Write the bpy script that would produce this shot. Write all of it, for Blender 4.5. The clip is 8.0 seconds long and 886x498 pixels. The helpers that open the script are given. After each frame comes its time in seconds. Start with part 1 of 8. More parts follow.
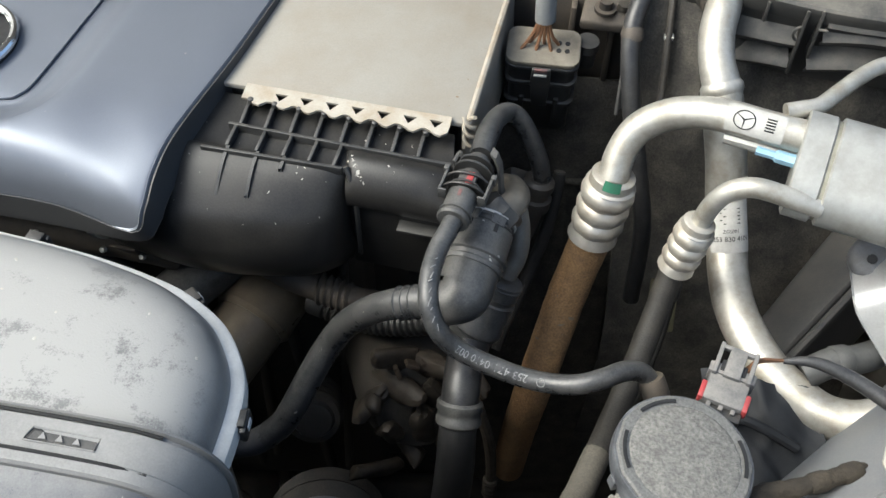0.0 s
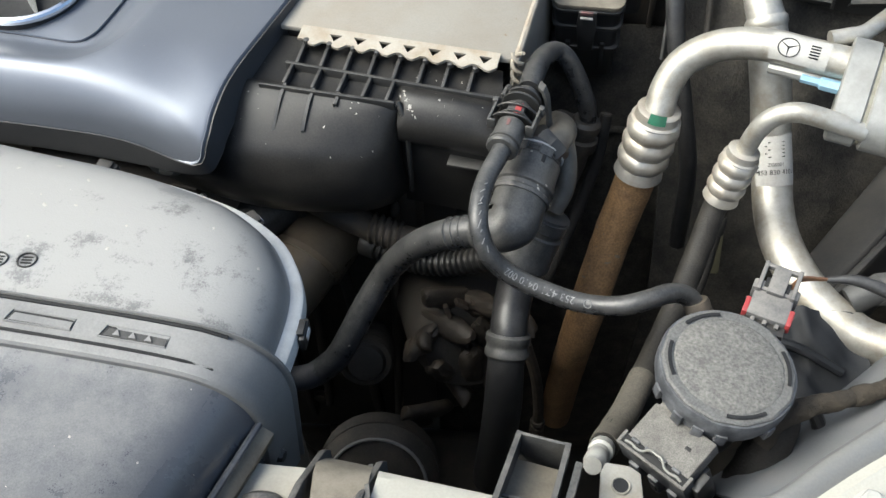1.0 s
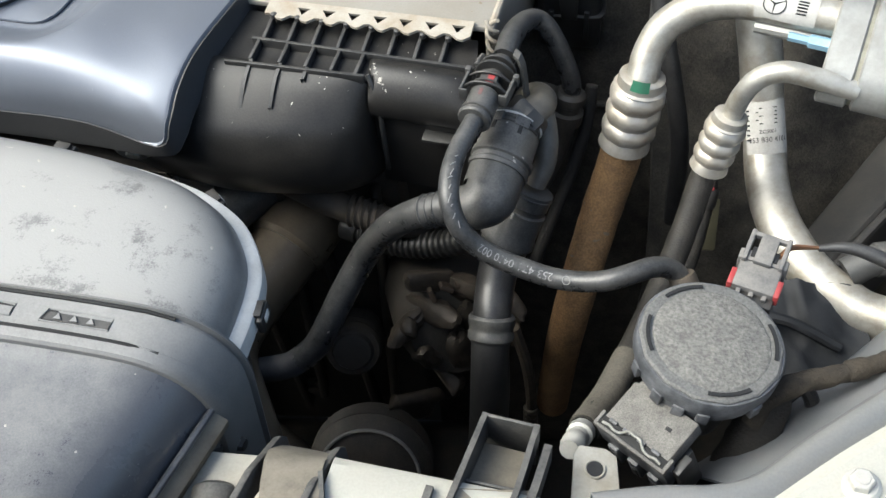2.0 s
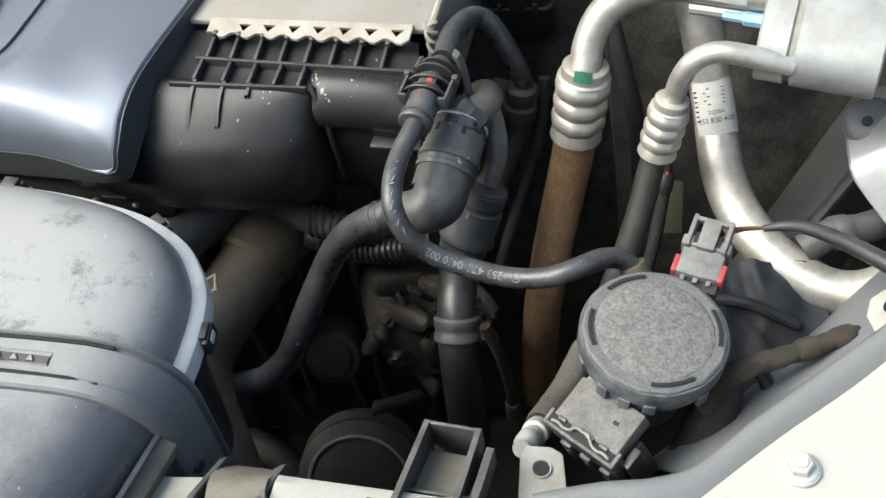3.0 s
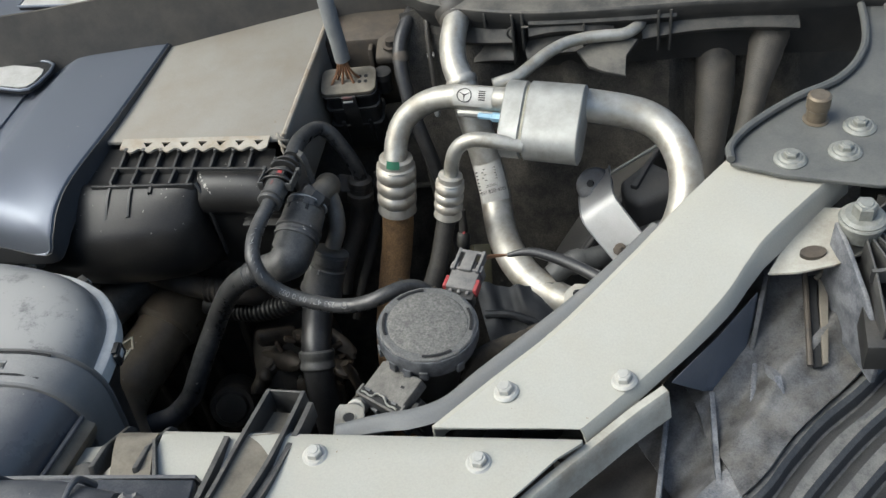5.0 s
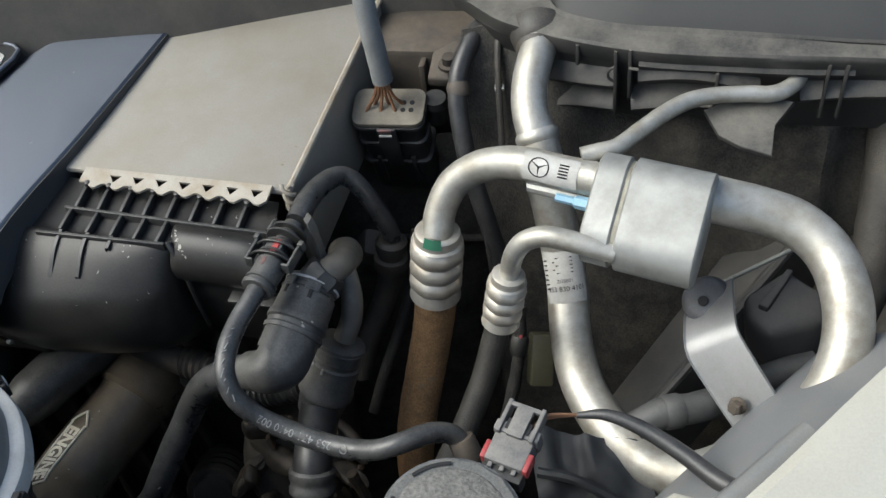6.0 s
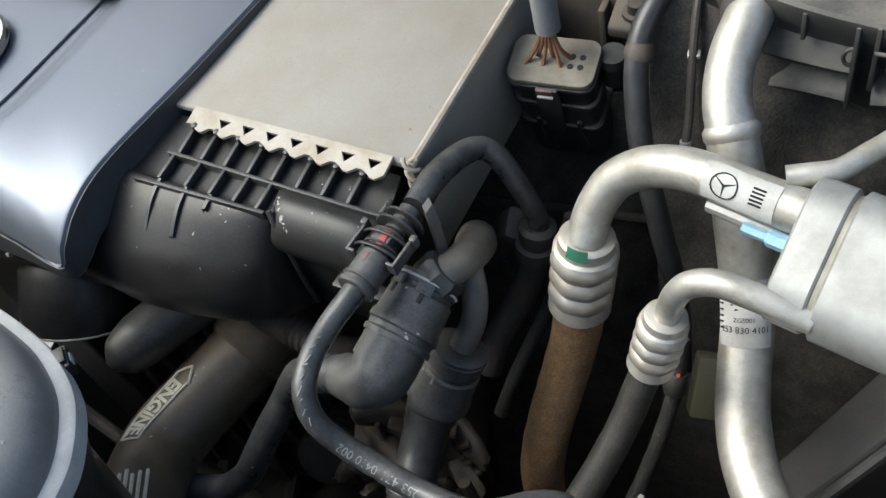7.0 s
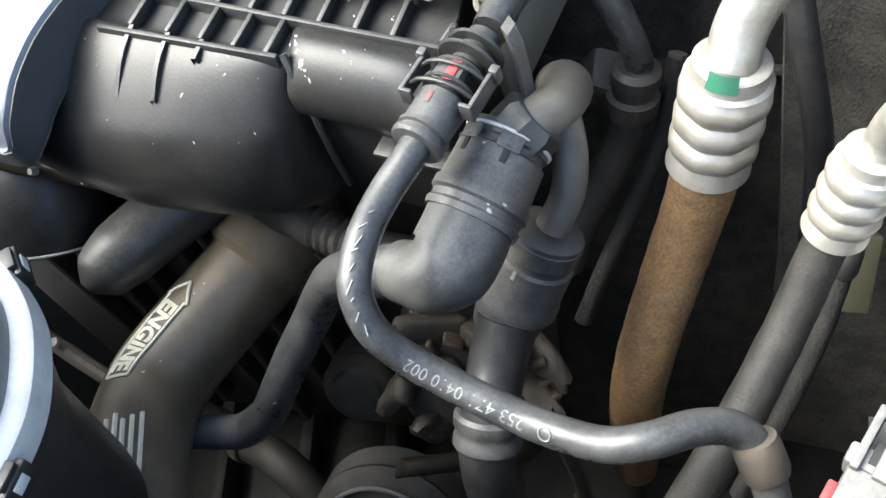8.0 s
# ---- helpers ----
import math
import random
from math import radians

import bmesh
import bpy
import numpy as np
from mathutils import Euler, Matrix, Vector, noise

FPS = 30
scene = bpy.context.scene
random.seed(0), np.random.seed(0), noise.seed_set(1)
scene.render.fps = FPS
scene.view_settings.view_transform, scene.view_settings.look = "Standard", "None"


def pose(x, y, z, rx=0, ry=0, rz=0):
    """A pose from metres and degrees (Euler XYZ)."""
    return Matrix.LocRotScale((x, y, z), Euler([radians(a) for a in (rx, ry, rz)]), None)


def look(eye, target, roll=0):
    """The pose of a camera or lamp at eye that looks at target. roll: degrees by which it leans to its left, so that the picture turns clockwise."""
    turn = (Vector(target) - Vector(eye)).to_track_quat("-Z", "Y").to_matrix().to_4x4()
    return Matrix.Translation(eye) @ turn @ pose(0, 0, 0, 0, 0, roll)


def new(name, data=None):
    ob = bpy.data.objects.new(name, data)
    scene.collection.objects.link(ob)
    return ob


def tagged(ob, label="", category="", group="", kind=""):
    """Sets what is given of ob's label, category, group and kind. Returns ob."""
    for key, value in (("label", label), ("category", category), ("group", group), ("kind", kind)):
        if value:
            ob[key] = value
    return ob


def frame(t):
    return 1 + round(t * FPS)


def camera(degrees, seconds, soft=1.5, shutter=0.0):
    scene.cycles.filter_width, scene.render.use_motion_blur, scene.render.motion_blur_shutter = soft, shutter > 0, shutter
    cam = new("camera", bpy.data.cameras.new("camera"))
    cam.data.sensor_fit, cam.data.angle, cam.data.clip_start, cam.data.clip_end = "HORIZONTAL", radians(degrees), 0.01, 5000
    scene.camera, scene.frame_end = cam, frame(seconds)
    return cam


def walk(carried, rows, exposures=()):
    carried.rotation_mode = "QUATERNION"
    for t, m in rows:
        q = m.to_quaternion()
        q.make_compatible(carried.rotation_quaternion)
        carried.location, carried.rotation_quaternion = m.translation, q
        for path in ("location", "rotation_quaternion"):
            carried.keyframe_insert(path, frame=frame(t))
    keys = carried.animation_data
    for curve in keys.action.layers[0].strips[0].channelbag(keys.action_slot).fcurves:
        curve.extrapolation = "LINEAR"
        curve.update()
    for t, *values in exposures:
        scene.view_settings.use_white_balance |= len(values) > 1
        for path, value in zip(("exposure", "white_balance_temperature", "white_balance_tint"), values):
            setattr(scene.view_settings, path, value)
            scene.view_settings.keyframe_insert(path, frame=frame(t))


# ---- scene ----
cam = camera(49.8, 8.0)
PATH = [
    (0, (0.01, 0.002, 1.392), (-0.018, 1.254, -0.167), 0.7),
    (0.5, (-0.014, -0.026, 1.396), (-0.091, 1.219, -0.167), -1.1),
    (1, (0.009, -0.04, 1.381), (-0.113, 1.205, -0.179), -2.7),
    (1.5, (0.029, -0.036, 1.36), (-0.131, 1.196, -0.207), -4.8),
    (1.7, (0.033, -0.034, 1.358), (-0.13, 1.207, -0.202), -5.1),
    (2.8, (0.062, -0.025, 1.34), (-0.17, 1.197, -0.227), -10.1),
    (3, (0.075, -0.024, 1.353), (-0.149, 1.199, -0.213), -11.9),
    (3.5, (0.056, -0.059, 1.387), (0.006, 1.219, -0.15), -12.9),
    (3.7, (0.025, -0.132, 1.395), (0.077, 1.177, -0.116), -11.4),
    (4, (0.013, -0.219, 1.416), (0.146, 1.104, -0.078), -9.2),
    (4.2, (0.036, -0.235, 1.424), (0.172, 1.125, -0.036), -8.8),
    (4.5, (0.098, -0.238, 1.44), (0.17, 1.171, 0.022), -9.4),
    (4.7, (0.139, -0.229, 1.454), (0.131, 1.211, 0.066), -10.2),
    (5.8, (0.176, -0.043, 1.399), (-0.016, 1.315, -0.056), -9.6),
    (6, (0.168, 0.014, 1.382), (-0.063, 1.349, -0.089), -9.5),
    (6.2, (0.155, 0.044, 1.379), (-0.128, 1.351, -0.108), -8.6),
    (6.5, (0.175, 0.086, 1.342), (-0.284, 1.316, -0.167), -11.8),
    (7, (0.178, 0.133, 1.336), (-0.453, 1.207, -0.228), -18.8),
    (7.2, (0.153, 0.137, 1.321), (-0.476, 1.177, -0.267), -19.5),
    (7.5, (0.118, 0.144, 1.266), (-0.508, 1.144, -0.349), -21.0),
    (8, (0.108, 0.163, 1.229), (-0.483, 1.14, -0.413), -22.1),
]
EXPOSURES = [(0, 0.66, 6110, 3), (1.5, 0.7, 6100, 3), (3, 0.76, 6050, 3), (3.5, 0.58, 6050, 3), (4, 0.15, 6110, 3), (4.5, 0.14, 6030, 3), (6, 0.17, 5970, 3), (7, 0.4, 5970, 3), (7.5, 0.8, 5960, 3), (8, 1.74, 5990, 3)]
walk(cam, [(t, look(eye, target, roll)) for t, eye, target, roll in PATH], EXPOSURES)

# ---- light ----
world = bpy.data.worlds.new("sky")
scene.world = world
world.use_nodes = True
_wn = world.node_tree.nodes
_sky = _wn.new("ShaderNodeTexSky")
_sky.sky_type = "NISHITA"
_sky.sun_disc = False
_sky.sun_elevation = radians(48)
_sky.sun_rotation = radians(262)
_sky.dust_density = 6.0
_wn["Background"].inputs[1].default_value = 0.175
world.node_tree.links.new(_sky.outputs[0], _wn["Background"].inputs[0])
sun = new("sun", bpy.data.lights.new("sun", "SUN"))
sun.data.energy = 2.2
sun.data.angle = radians(42)
sun.data.color = (1.0, 0.97, 0.92)
sun.matrix_world = look((-2.45, -0.05, 4.5), (0.05, 0.3, 1.0))


# ---- materials ----
def surface(name, base, rough=0.5, metal=0.0, second=None, scale=60.0, mix=0.5, bump=0.15, grain=900.0,
            dust=0.0, dust_col=(0.36, 0.32, 0.26), coat=0.0, spec=0.5, speck=0.35, flat=0.0, relief=0.00025, crisp=(0.3, 0.7)):
    """A material with stains at one scale, grain at another, and dust that settled on upward faces."""
    m = bpy.data.materials.new(name)
    m.use_nodes = True
    nt = m.node_tree
    n, l = nt.nodes, nt.links
    p = n["Principled BSDF"]
    p.inputs["Metallic"].default_value = metal
    p.inputs["Specular IOR Level"].default_value = spec
    p.inputs["Coat Weight"].default_value = coat
    tc = n.new("ShaderNodeTexCoord")
    big = n.new("ShaderNodeTexNoise")
    big.inputs["Scale"].default_value = scale
    big.inputs["Detail"].default_value = 6
    big.inputs["Roughness"].default_value = 0.65
    l.new(tc.outputs["Object"], big.inputs["Vector"])
    fine = n.new("ShaderNodeTexNoise")
    fine.inputs["Scale"].default_value = grain
    fine.inputs["Detail"].default_value = 3
    l.new(tc.outputs["Object"], fine.inputs["Vector"])
    ramp = n.new("ShaderNodeMapRange")
    ramp.inputs[1].default_value, ramp.inputs[2].default_value = 0.38, 0.68
    ramp.inputs[3].default_value, ramp.inputs[4].default_value = 0.0, mix
    l.new(big.outputs["Fac"], ramp.inputs[0])
    col = n.new("ShaderNodeMix")
    col.data_type = "RGBA"
    sec = second or tuple(c * 0.6 for c in base)
    col.inputs[6].default_value, col.inputs[7].default_value = (*base, 1), (*sec, 1)
    l.new(ramp.outputs[0], col.inputs[0])
    grit = n.new("ShaderNodeMix")
    grit.data_type = "RGBA"
    grit.blend_type = "MULTIPLY"
    grit.inputs[0].default_value = speck
    l.new(col.outputs[2], grit.inputs[6])
    grey = n.new("ShaderNodeMapRange")
    grey.inputs[1].default_value, grey.inputs[2].default_value = (0.0, 1.0) if speck < 0.5 else (0.34, 0.66)
    grey.inputs[3].default_value, grey.inputs[4].default_value = 0.55, 1.35
    l.new(fine.outputs["Fac"], grey.inputs[0])
    l.new(grey.outputs[0], grit.inputs[7])
    out = grit.outputs[2]
    r_var = n.new("ShaderNodeMapRange")
    r_var.inputs[3].default_value, r_var.inputs[4].default_value = max(0.05, rough - 0.1), min(1.0, rough + 0.15)
    l.new(big.outputs["Fac"], r_var.inputs[0])
    rough_out = r_var.outputs[0]
    if dust:
        geo = n.new("ShaderNodeNewGeometry")
        sep = n.new("ShaderNodeSeparateXYZ")
        l.new(geo.outputs["Normal"], sep.inputs[0])
        up = n.new("ShaderNodeMapRange")
        up.inputs[1].default_value, up.inputs[2].default_value = flat, 0.98
        l.new(sep.outputs[2], up.inputs[0])
        patch = n.new("ShaderNodeTexNoise")
        patch.inputs["Scale"].default_value = scale * 0.7 + 12
        patch.inputs["Detail"].default_value = 9
        patch.inputs["Roughness"].default_value = 0.72
        l.new(tc.outputs["Object"], patch.inputs["Vector"])
        pr = n.new("ShaderNodeMapRange")
        pr.inputs[1].default_value, pr.inputs[2].default_value = crisp
        both = n.new("ShaderNodeMath")
        both.operation = "MULTIPLY_ADD"
        both.inputs[1].default_value = speck * 0.5
        l.new(fine.outputs["Fac"], both.inputs[0])
        shift = n.new("ShaderNodeMath")
        shift.operation = "SUBTRACT"
        shift.inputs[1].default_value = speck * 0.25
        l.new(patch.outputs["Fac"], shift.inputs[0])
        l.new(shift.outputs[0], both.inputs[2])
        l.new(both.outputs[0], pr.inputs[0])
        mul = n.new("ShaderNodeMath")
        mul.operation = "MULTIPLY"
        l.new(up.outputs[0], mul.inputs[0])
        l.new(pr.outputs[0], mul.inputs[1])
        mul2 = n.new("ShaderNodeMath")
        mul2.operation = "MULTIPLY"
        mul2.use_clamp = True
        mul2.inputs[1].default_value = dust
        l.new(mul.outputs[0], mul2.inputs[0])
        dm = n.new("ShaderNodeMix")
        dm.data_type = "RGBA"
        dm.inputs[7].default_value = (*dust_col, 1)
        l.new(mul2.outputs[0], dm.inputs[0])
        l.new(out, dm.inputs[6])
        out = dm.outputs[2]
        rm = n.new("ShaderNodeMix")
        rm.inputs[3].default_value = 0.95
        l.new(mul2.outputs[0], rm.inputs[0])
        l.new(rough_out, rm.inputs[2])
        rough_out = rm.outputs[0]
        if metal:
            mm = n.new("ShaderNodeMath")
            mm.operation = "SUBTRACT"
            mm.use_clamp = True
            mm.inputs[0].default_value = metal
            l.new(mul2.outputs[0], mm.inputs[1])
            l.new(mm.outputs[0], p.inputs["Metallic"])
    l.new(out, p.inputs["Base Color"])
    l.new(rough_out, p.inputs["Roughness"])
    if bump:
        add = n.new("ShaderNodeMath")
        add.operation = "ADD"
        l.new(fine.outputs["Fac"], add.inputs[0])
        l.new(big.outputs["Fac"], add.inputs[1])
        b = n.new("ShaderNodeBump")
        b.inputs["Strength"].default_value = bump
        b.inputs["Distance"].default_value = relief
        l.new(add.outputs[0], b.inputs["Height"])
        l.new(b.outputs[0], p.inputs["Normal"])
    return m


COVER = surface("grey_cover_plastic", (0.175, 0.191, 0.224), 0.38, 0.45, second=(0.192, 0.208, 0.24), scale=25, bump=0.05, grain=2500)
PLASTIC = surface("black_plastic", (0.025, 0.025, 0.0245), 0.34, second=(0.048, 0.0465, 0.043), scale=60, dust=0.25, dust_col=(0.20, 0.189, 0.17), bump=0.4, speck=0.45)
BLACK = surface("clean_black_plastic", (0.015, 0.015, 0.015), 0.4, second=(0.03, 0.03, 0.028), scale=60, dust=0.12)
SOOT = surface("sooty_black_metal", (0.033, 0.031, 0.0275), 0.5, second=(0.068, 0.058, 0.046), scale=60, mix=0.9, bump=0.5, dust=0.12, dust_col=(0.11, 0.096, 0.074), speck=0.5)
DUCTDUST = surface("dusty_smooth_duct", (0.085, 0.089, 0.098), 0.25, second=(0.13, 0.133, 0.14), scale=22, dust=0.45, dust_col=(0.26, 0.256, 0.243), bump=0.2, grain=1300, speck=0.45, flat=0.80, crisp=(0.38, 0.64))
DUSTY = surface("dusty_black_plastic", (0.03, 0.03, 0.03), 0.5, second=(0.1, 0.095, 0.085), scale=35, dust=0.9, dust_col=(0.33, 0.31, 0.28))
LID = surface("dust_covered_airbox_plastic", (0.15, 0.15, 0.148), 0.32, second=(0.19, 0.19, 0.186), scale=42, mix=0.9, bump=0.5, grain=1100, spec=0.5, dust=0.88, dust_col=(0.33, 0.327, 0.312), speck=0.4, flat=0.5, crisp=(0.38, 0.47))
DUCT = surface("smooth_grey_black_plastic", (0.050, 0.053, 0.061), 0.28, second=(0.085, 0.088, 0.095), scale=22, dust=0.4, dust_col=(0.24, 0.236, 0.225), bump=0.06, speck=0.45, crisp=(0.42, 0.68))
RUBBER = surface("black_rubber_hose", (0.019, 0.019, 0.020), 0.32, second=(0.040, 0.039, 0.038), scale=110, mix=0.7, dust=0.2, bump=0.18, dust_col=(0.19, 0.185, 0.172), speck=0.5)
RUBBER_DULL = surface("dull_dusty_rubber", (0.028, 0.026, 0.023), 0.6, second=(0.07, 0.063, 0.052), scale=60, mix=0.8, dust=0.4, bump=0.5, dust_col=(0.16, 0.14, 0.11), relief=0.0007)
ORANGE = surface("dust_caked_orange_hose", (0.3055, 0.1781, 0.078), 0.8, second=(0.1755, 0.1079, 0.0572), scale=70, mix=0.8, bump=0.9, grain=700, dust=0.35, dust_col=(0.39, 0.2535, 0.13), speck=0.6, relief=0.0007)
ALU = surface("oxidised_aluminium", (0.49, 0.48, 0.438), 0.36, 0.68, second=(0.27, 0.24, 0.185), scale=70, mix=0.85, bump=0.4, grain=1200, dust=0.3, dust_col=(0.44, 0.41, 0.345), speck=0.2)
CAST = surface("machined_aluminium", (0.345, 0.345, 0.325), 0.42, 0.55, second=(0.23, 0.228, 0.208), scale=60, mix=0.9, bump=0.12, grain=1800, dust=0.25, dust_col=(0.30, 0.29, 0.262), speck=0.2)
CRIMP = surface("pressed_aluminium", (0.50, 0.48, 0.43), 0.36, 0.62, second=(0.36, 0.31, 0.24), scale=80, mix=0.85, bump=0.35, dust=0.25, dust_col=(0.42, 0.38, 0.31), speck=0.2)
STEEL = surface("zinc_plated_steel", (0.47, 0.465, 0.43), 0.45, 0.35, second=(0.34, 0.33, 0.30), scale=80, dust=0.35, dust_col=(0.42, 0.40, 0.35))
BRUSHED = surface("bare_steel_strap", (0.42, 0.425, 0.425), 0.38, 0.75, second=(0.33, 0.33, 0.32), scale=80, dust=0.2, dust_col=(0.33, 0.31, 0.27), speck=0.3)
PAINT = surface("champagne_body_paint", (0.3925, 0.3889, 0.3447), 0.42, second=(0.3745, 0.361, 0.3068), scale=30, mix=0.55, bump=0.04, coat=0.15, dust=0.3, dust_col=(0.379, 0.3429, 0.2752))
PLATE = surface("beige_plastic_plate", (0.273, 0.2587, 0.2251), 0.55, second=(0.2226, 0.1932, 0.1512), scale=14, mix=0.8, bump=0.06, dust=0.25, dust_col=(0.2604, 0.2226, 0.168))
CRIMPSTRIP = surface("aged_crimp_strip", (0.3698, 0.3397, 0.2838), 0.5, second=(0.258, 0.2021, 0.1333), scale=55, mix=0.85, bump=0.2)
GREYMETAL = surface("grey_primed_sheet", (0.145, 0.145, 0.142), 0.5, second=(0.22, 0.21, 0.195), scale=30, mix=0.8, dust=0.5, dust_col=(0.30, 0.29, 0.265))
SEAL = surface("grey_rubber_seal", (0.16, 0.165, 0.165), 0.5, second=(0.26, 0.26, 0.25), scale=50, dust=0.5, dust_col=(0.36, 0.35, 0.33))
BAY = surface("dark_bay_sheet", (0.060, 0.056, 0.050), 0.75, second=(0.11, 0.098, 0.081), scale=22, mix=0.9, dust=0.4, dust_col=(0.18, 0.158, 0.126), bump=0.4)
GREASY = surface("grimy_dark_metal", (0.05, 0.045, 0.04), 0.6, 0.3, second=(0.12, 0.095, 0.065), scale=50, bump=0.4, dust=0.4, dust_col=(0.18, 0.14, 0.10))
BROWN = surface("dirty_cast_aluminium", (0.062, 0.050, 0.037), 0.55, 0.2, second=(0.022, 0.019, 0.0155), scale=90, mix=0.9, bump=0.8, dust=0.15, dust_col=(0.12, 0.094, 0.066))
GREYCONN = surface("dusty_connector_plastic", (0.040, 0.040, 0.039), 0.32, second=(0.075, 0.073, 0.068), scale=110, mix=0.8, dust=0.36, dust_col=(0.22, 0.212, 0.195), bump=0.2, speck=0.5)
TAPE = surface("brown_cloth_tape", (0.027, 0.0225, 0.0165), 0.9, second=(0.056, 0.0455, 0.032), scale=90, mix=0.9, bump=0.9, grain=600, relief=0.0007)
TABPAINT = surface("dull_dusty_primer", (0.33, 0.315, 0.275), 0.6, second=(0.22, 0.195, 0.15), scale=60, mix=0.8, bump=0.1)
KHAKI = surface("khaki_dusted_rubber", (0.0125, 0.0118, 0.0105), 0.6, second=(0.029, 0.026, 0.0215), scale=90, mix=0.9, dust=0.15, dust_col=(0.11, 0.099, 0.08), bump=0.5, speck=0.6, relief=0.0005, spec=0.35)
FLANGEPAINT = surface("soiled_champagne_paint", (0.44, 0.43, 0.375), 0.5, second=(0.20, 0.175, 0.135), scale=30, mix=0.85, bump=0.1, dust=0.5, dust_col=(0.47, 0.45, 0.39), flat=0.6)
COWL = surface("dusty_cowl_plastic", (0.024, 0.024, 0.023), 0.5, second=(0.05, 0.047, 0.042), scale=40, mix=0.9, dust=0.8, dust_col=(0.17, 0.157, 0.132), bump=0.3)
LINER = surface("dusty_grey_liner", (0.048, 0.046, 0.044), 0.4, second=(0.15, 0.152, 0.157), scale=60, mix=0.9, dust=0.45, dust_col=(0.18, 0.168, 0.145), bump=0.4, speck=0.5, crisp=(0.4, 0.62))
BROWN_LINER = surface("brown_dust_on_black", (0.030, 0.026, 0.022), 0.6, second=(0.070, 0.062, 0.051), scale=34, mix=1.0, bump=0.35, dust=0.25, dust_col=(0.11, 0.096, 0.077), speck=0.5)
SENSOR_TOP = surface("speckled_grey_dust", (0.125, 0.122, 0.112), 0.9, second=(0.185, 0.179, 0.162), scale=200, mix=1.0, bump=0.9, grain=600, speck=0.6, relief=0.0007)
ACTSIDE = surface("scuffed_blue_black_plastic", (0.04, 0.043, 0.048), 0.4, second=(0.13, 0.135, 0.145), scale=120, mix=0.9, dust=0.3, dust_col=(0.24, 0.235, 0.22))
RELAYTOP = surface("pale_dust_on_plastic", (0.17, 0.163, 0.148), 0.85, second=(0.10, 0.096, 0.088), scale=120, mix=0.9, grain=1500, speck=0.55, bump=0.4)
CONNECTOR = surface("dusty_grey_plug", (0.08, 0.08, 0.08), 0.6, second=(0.18, 0.17, 0.16), scale=80, dust=0.8, dust_col=(0.27, 0.255, 0.23))
RED = surface("red_plastic", (0.34, 0.04, 0.04), 0.5, second=(0.22, 0.06, 0.06), scale=120)
VENT = surface("worn_grey_rubber_hose", (0.025, 0.0258, 0.027), 0.26, second=(0.060, 0.059, 0.057), scale=130, mix=0.9, dust=0.28, dust_col=(0.21, 0.205, 0.19), bump=0.25, speck=0.5)
STUBTAN = surface("tan_grimy_plastic", (0.13, 0.118, 0.098), 0.42, second=(0.065, 0.057, 0.045), scale=60, mix=0.9, bump=0.2, dust=0.25, dust_col=(0.21, 0.188, 0.15))
RUSTY = surface("rusty_brown_casting", (0.075, 0.052, 0.034), 0.75, second=(0.03, 0.022, 0.016), scale=60, mix=0.9, bump=0.6, relief=0.0006)
REDFADED = surface("worn_red_paint", (0.17, 0.075, 0.07), 0.6, second=(0.09, 0.07, 0.066), scale=260, mix=1.0)
GREEN = surface("green_paint_mark", (0.035, 0.17, 0.095), 0.5, second=(0.07, 0.12, 0.085), scale=120)
BLUE = surface("blue_plastic", (0.22, 0.38, 0.50), 0.5, second=(0.3, 0.45, 0.55), scale=200)
WHITE = surface("white_sticker", (0.46, 0.455, 0.43), 0.5, second=(0.30, 0.285, 0.25), scale=50, mix=0.8, bump=0.02)
INK = surface("black_print", (0.012, 0.012, 0.012), 0.7, scale=300, bump=0)
CREAM = surface("aged_cream_print", (0.80, 0.76, 0.62), 0.7, second=(0.62, 0.57, 0.44), scale=160, mix=0.8, bump=0)
GREYPRINT = surface("worn_grey_print", (0.30, 0.30, 0.29), 0.7, second=(0.10, 0.10, 0.10), scale=300, mix=0.9, bump=0)
YELLOW = surface("yellowed_plastic", (0.0825, 0.075, 0.0435), 0.55, second=(0.0525, 0.04875, 0.0315), scale=70)
BRASS = surface("brass_stud", (0.20, 0.165, 0.12), 0.5, 0.5, second=(0.12, 0.095, 0.065), scale=120)
CHROME = surface("chrome", (0.85, 0.86, 0.87), 0.12, 1.0, second=(0.8, 0.8, 0.8), scale=40, bump=0)
OFFWHITE = surface("off_white_plastic", (0.40, 0.375, 0.33), 0.5, second=(0.27, 0.24, 0.2), scale=60, dust=0.4)
WIRE = surface("brown_wire", (0.20, 0.10, 0.05), 0.5, scale=100)
RIM = surface("scuffed_grey_rim", (0.58, 0.575, 0.55), 0.5, second=(0.42, 0.415, 0.39), scale=60, mix=0.8, bump=0.15)
BEAM = surface("black_painted_steel", (0.03, 0.031, 0.034), 0.5, second=(0.065, 0.063, 0.06), scale=25, dust=0.5, dust_col=(0.15, 0.135, 0.11), bump=0.3)
SLEEVE = surface("blue_grey_sleeve", (0.045, 0.048, 0.056), 0.5, second=(0.075, 0.08, 0.09), scale=60, dust=0.3)
FELT = surface("dark_felt_insulation", (0.034, 0.0318, 0.028), 0.95, second=(0.085, 0.077, 0.063), scale=60, mix=1.0, bump=0.9, grain=700, speck=0.6, relief=0.0007)
HOSE = surface("brown_black_dusty_hose", (0.088, 0.072, 0.050), 0.27, second=(0.150, 0.121, 0.083), scale=45, mix=0.85, dust=0.3, dust_col=(0.21, 0.172, 0.122), bump=0.2, speck=0.45)
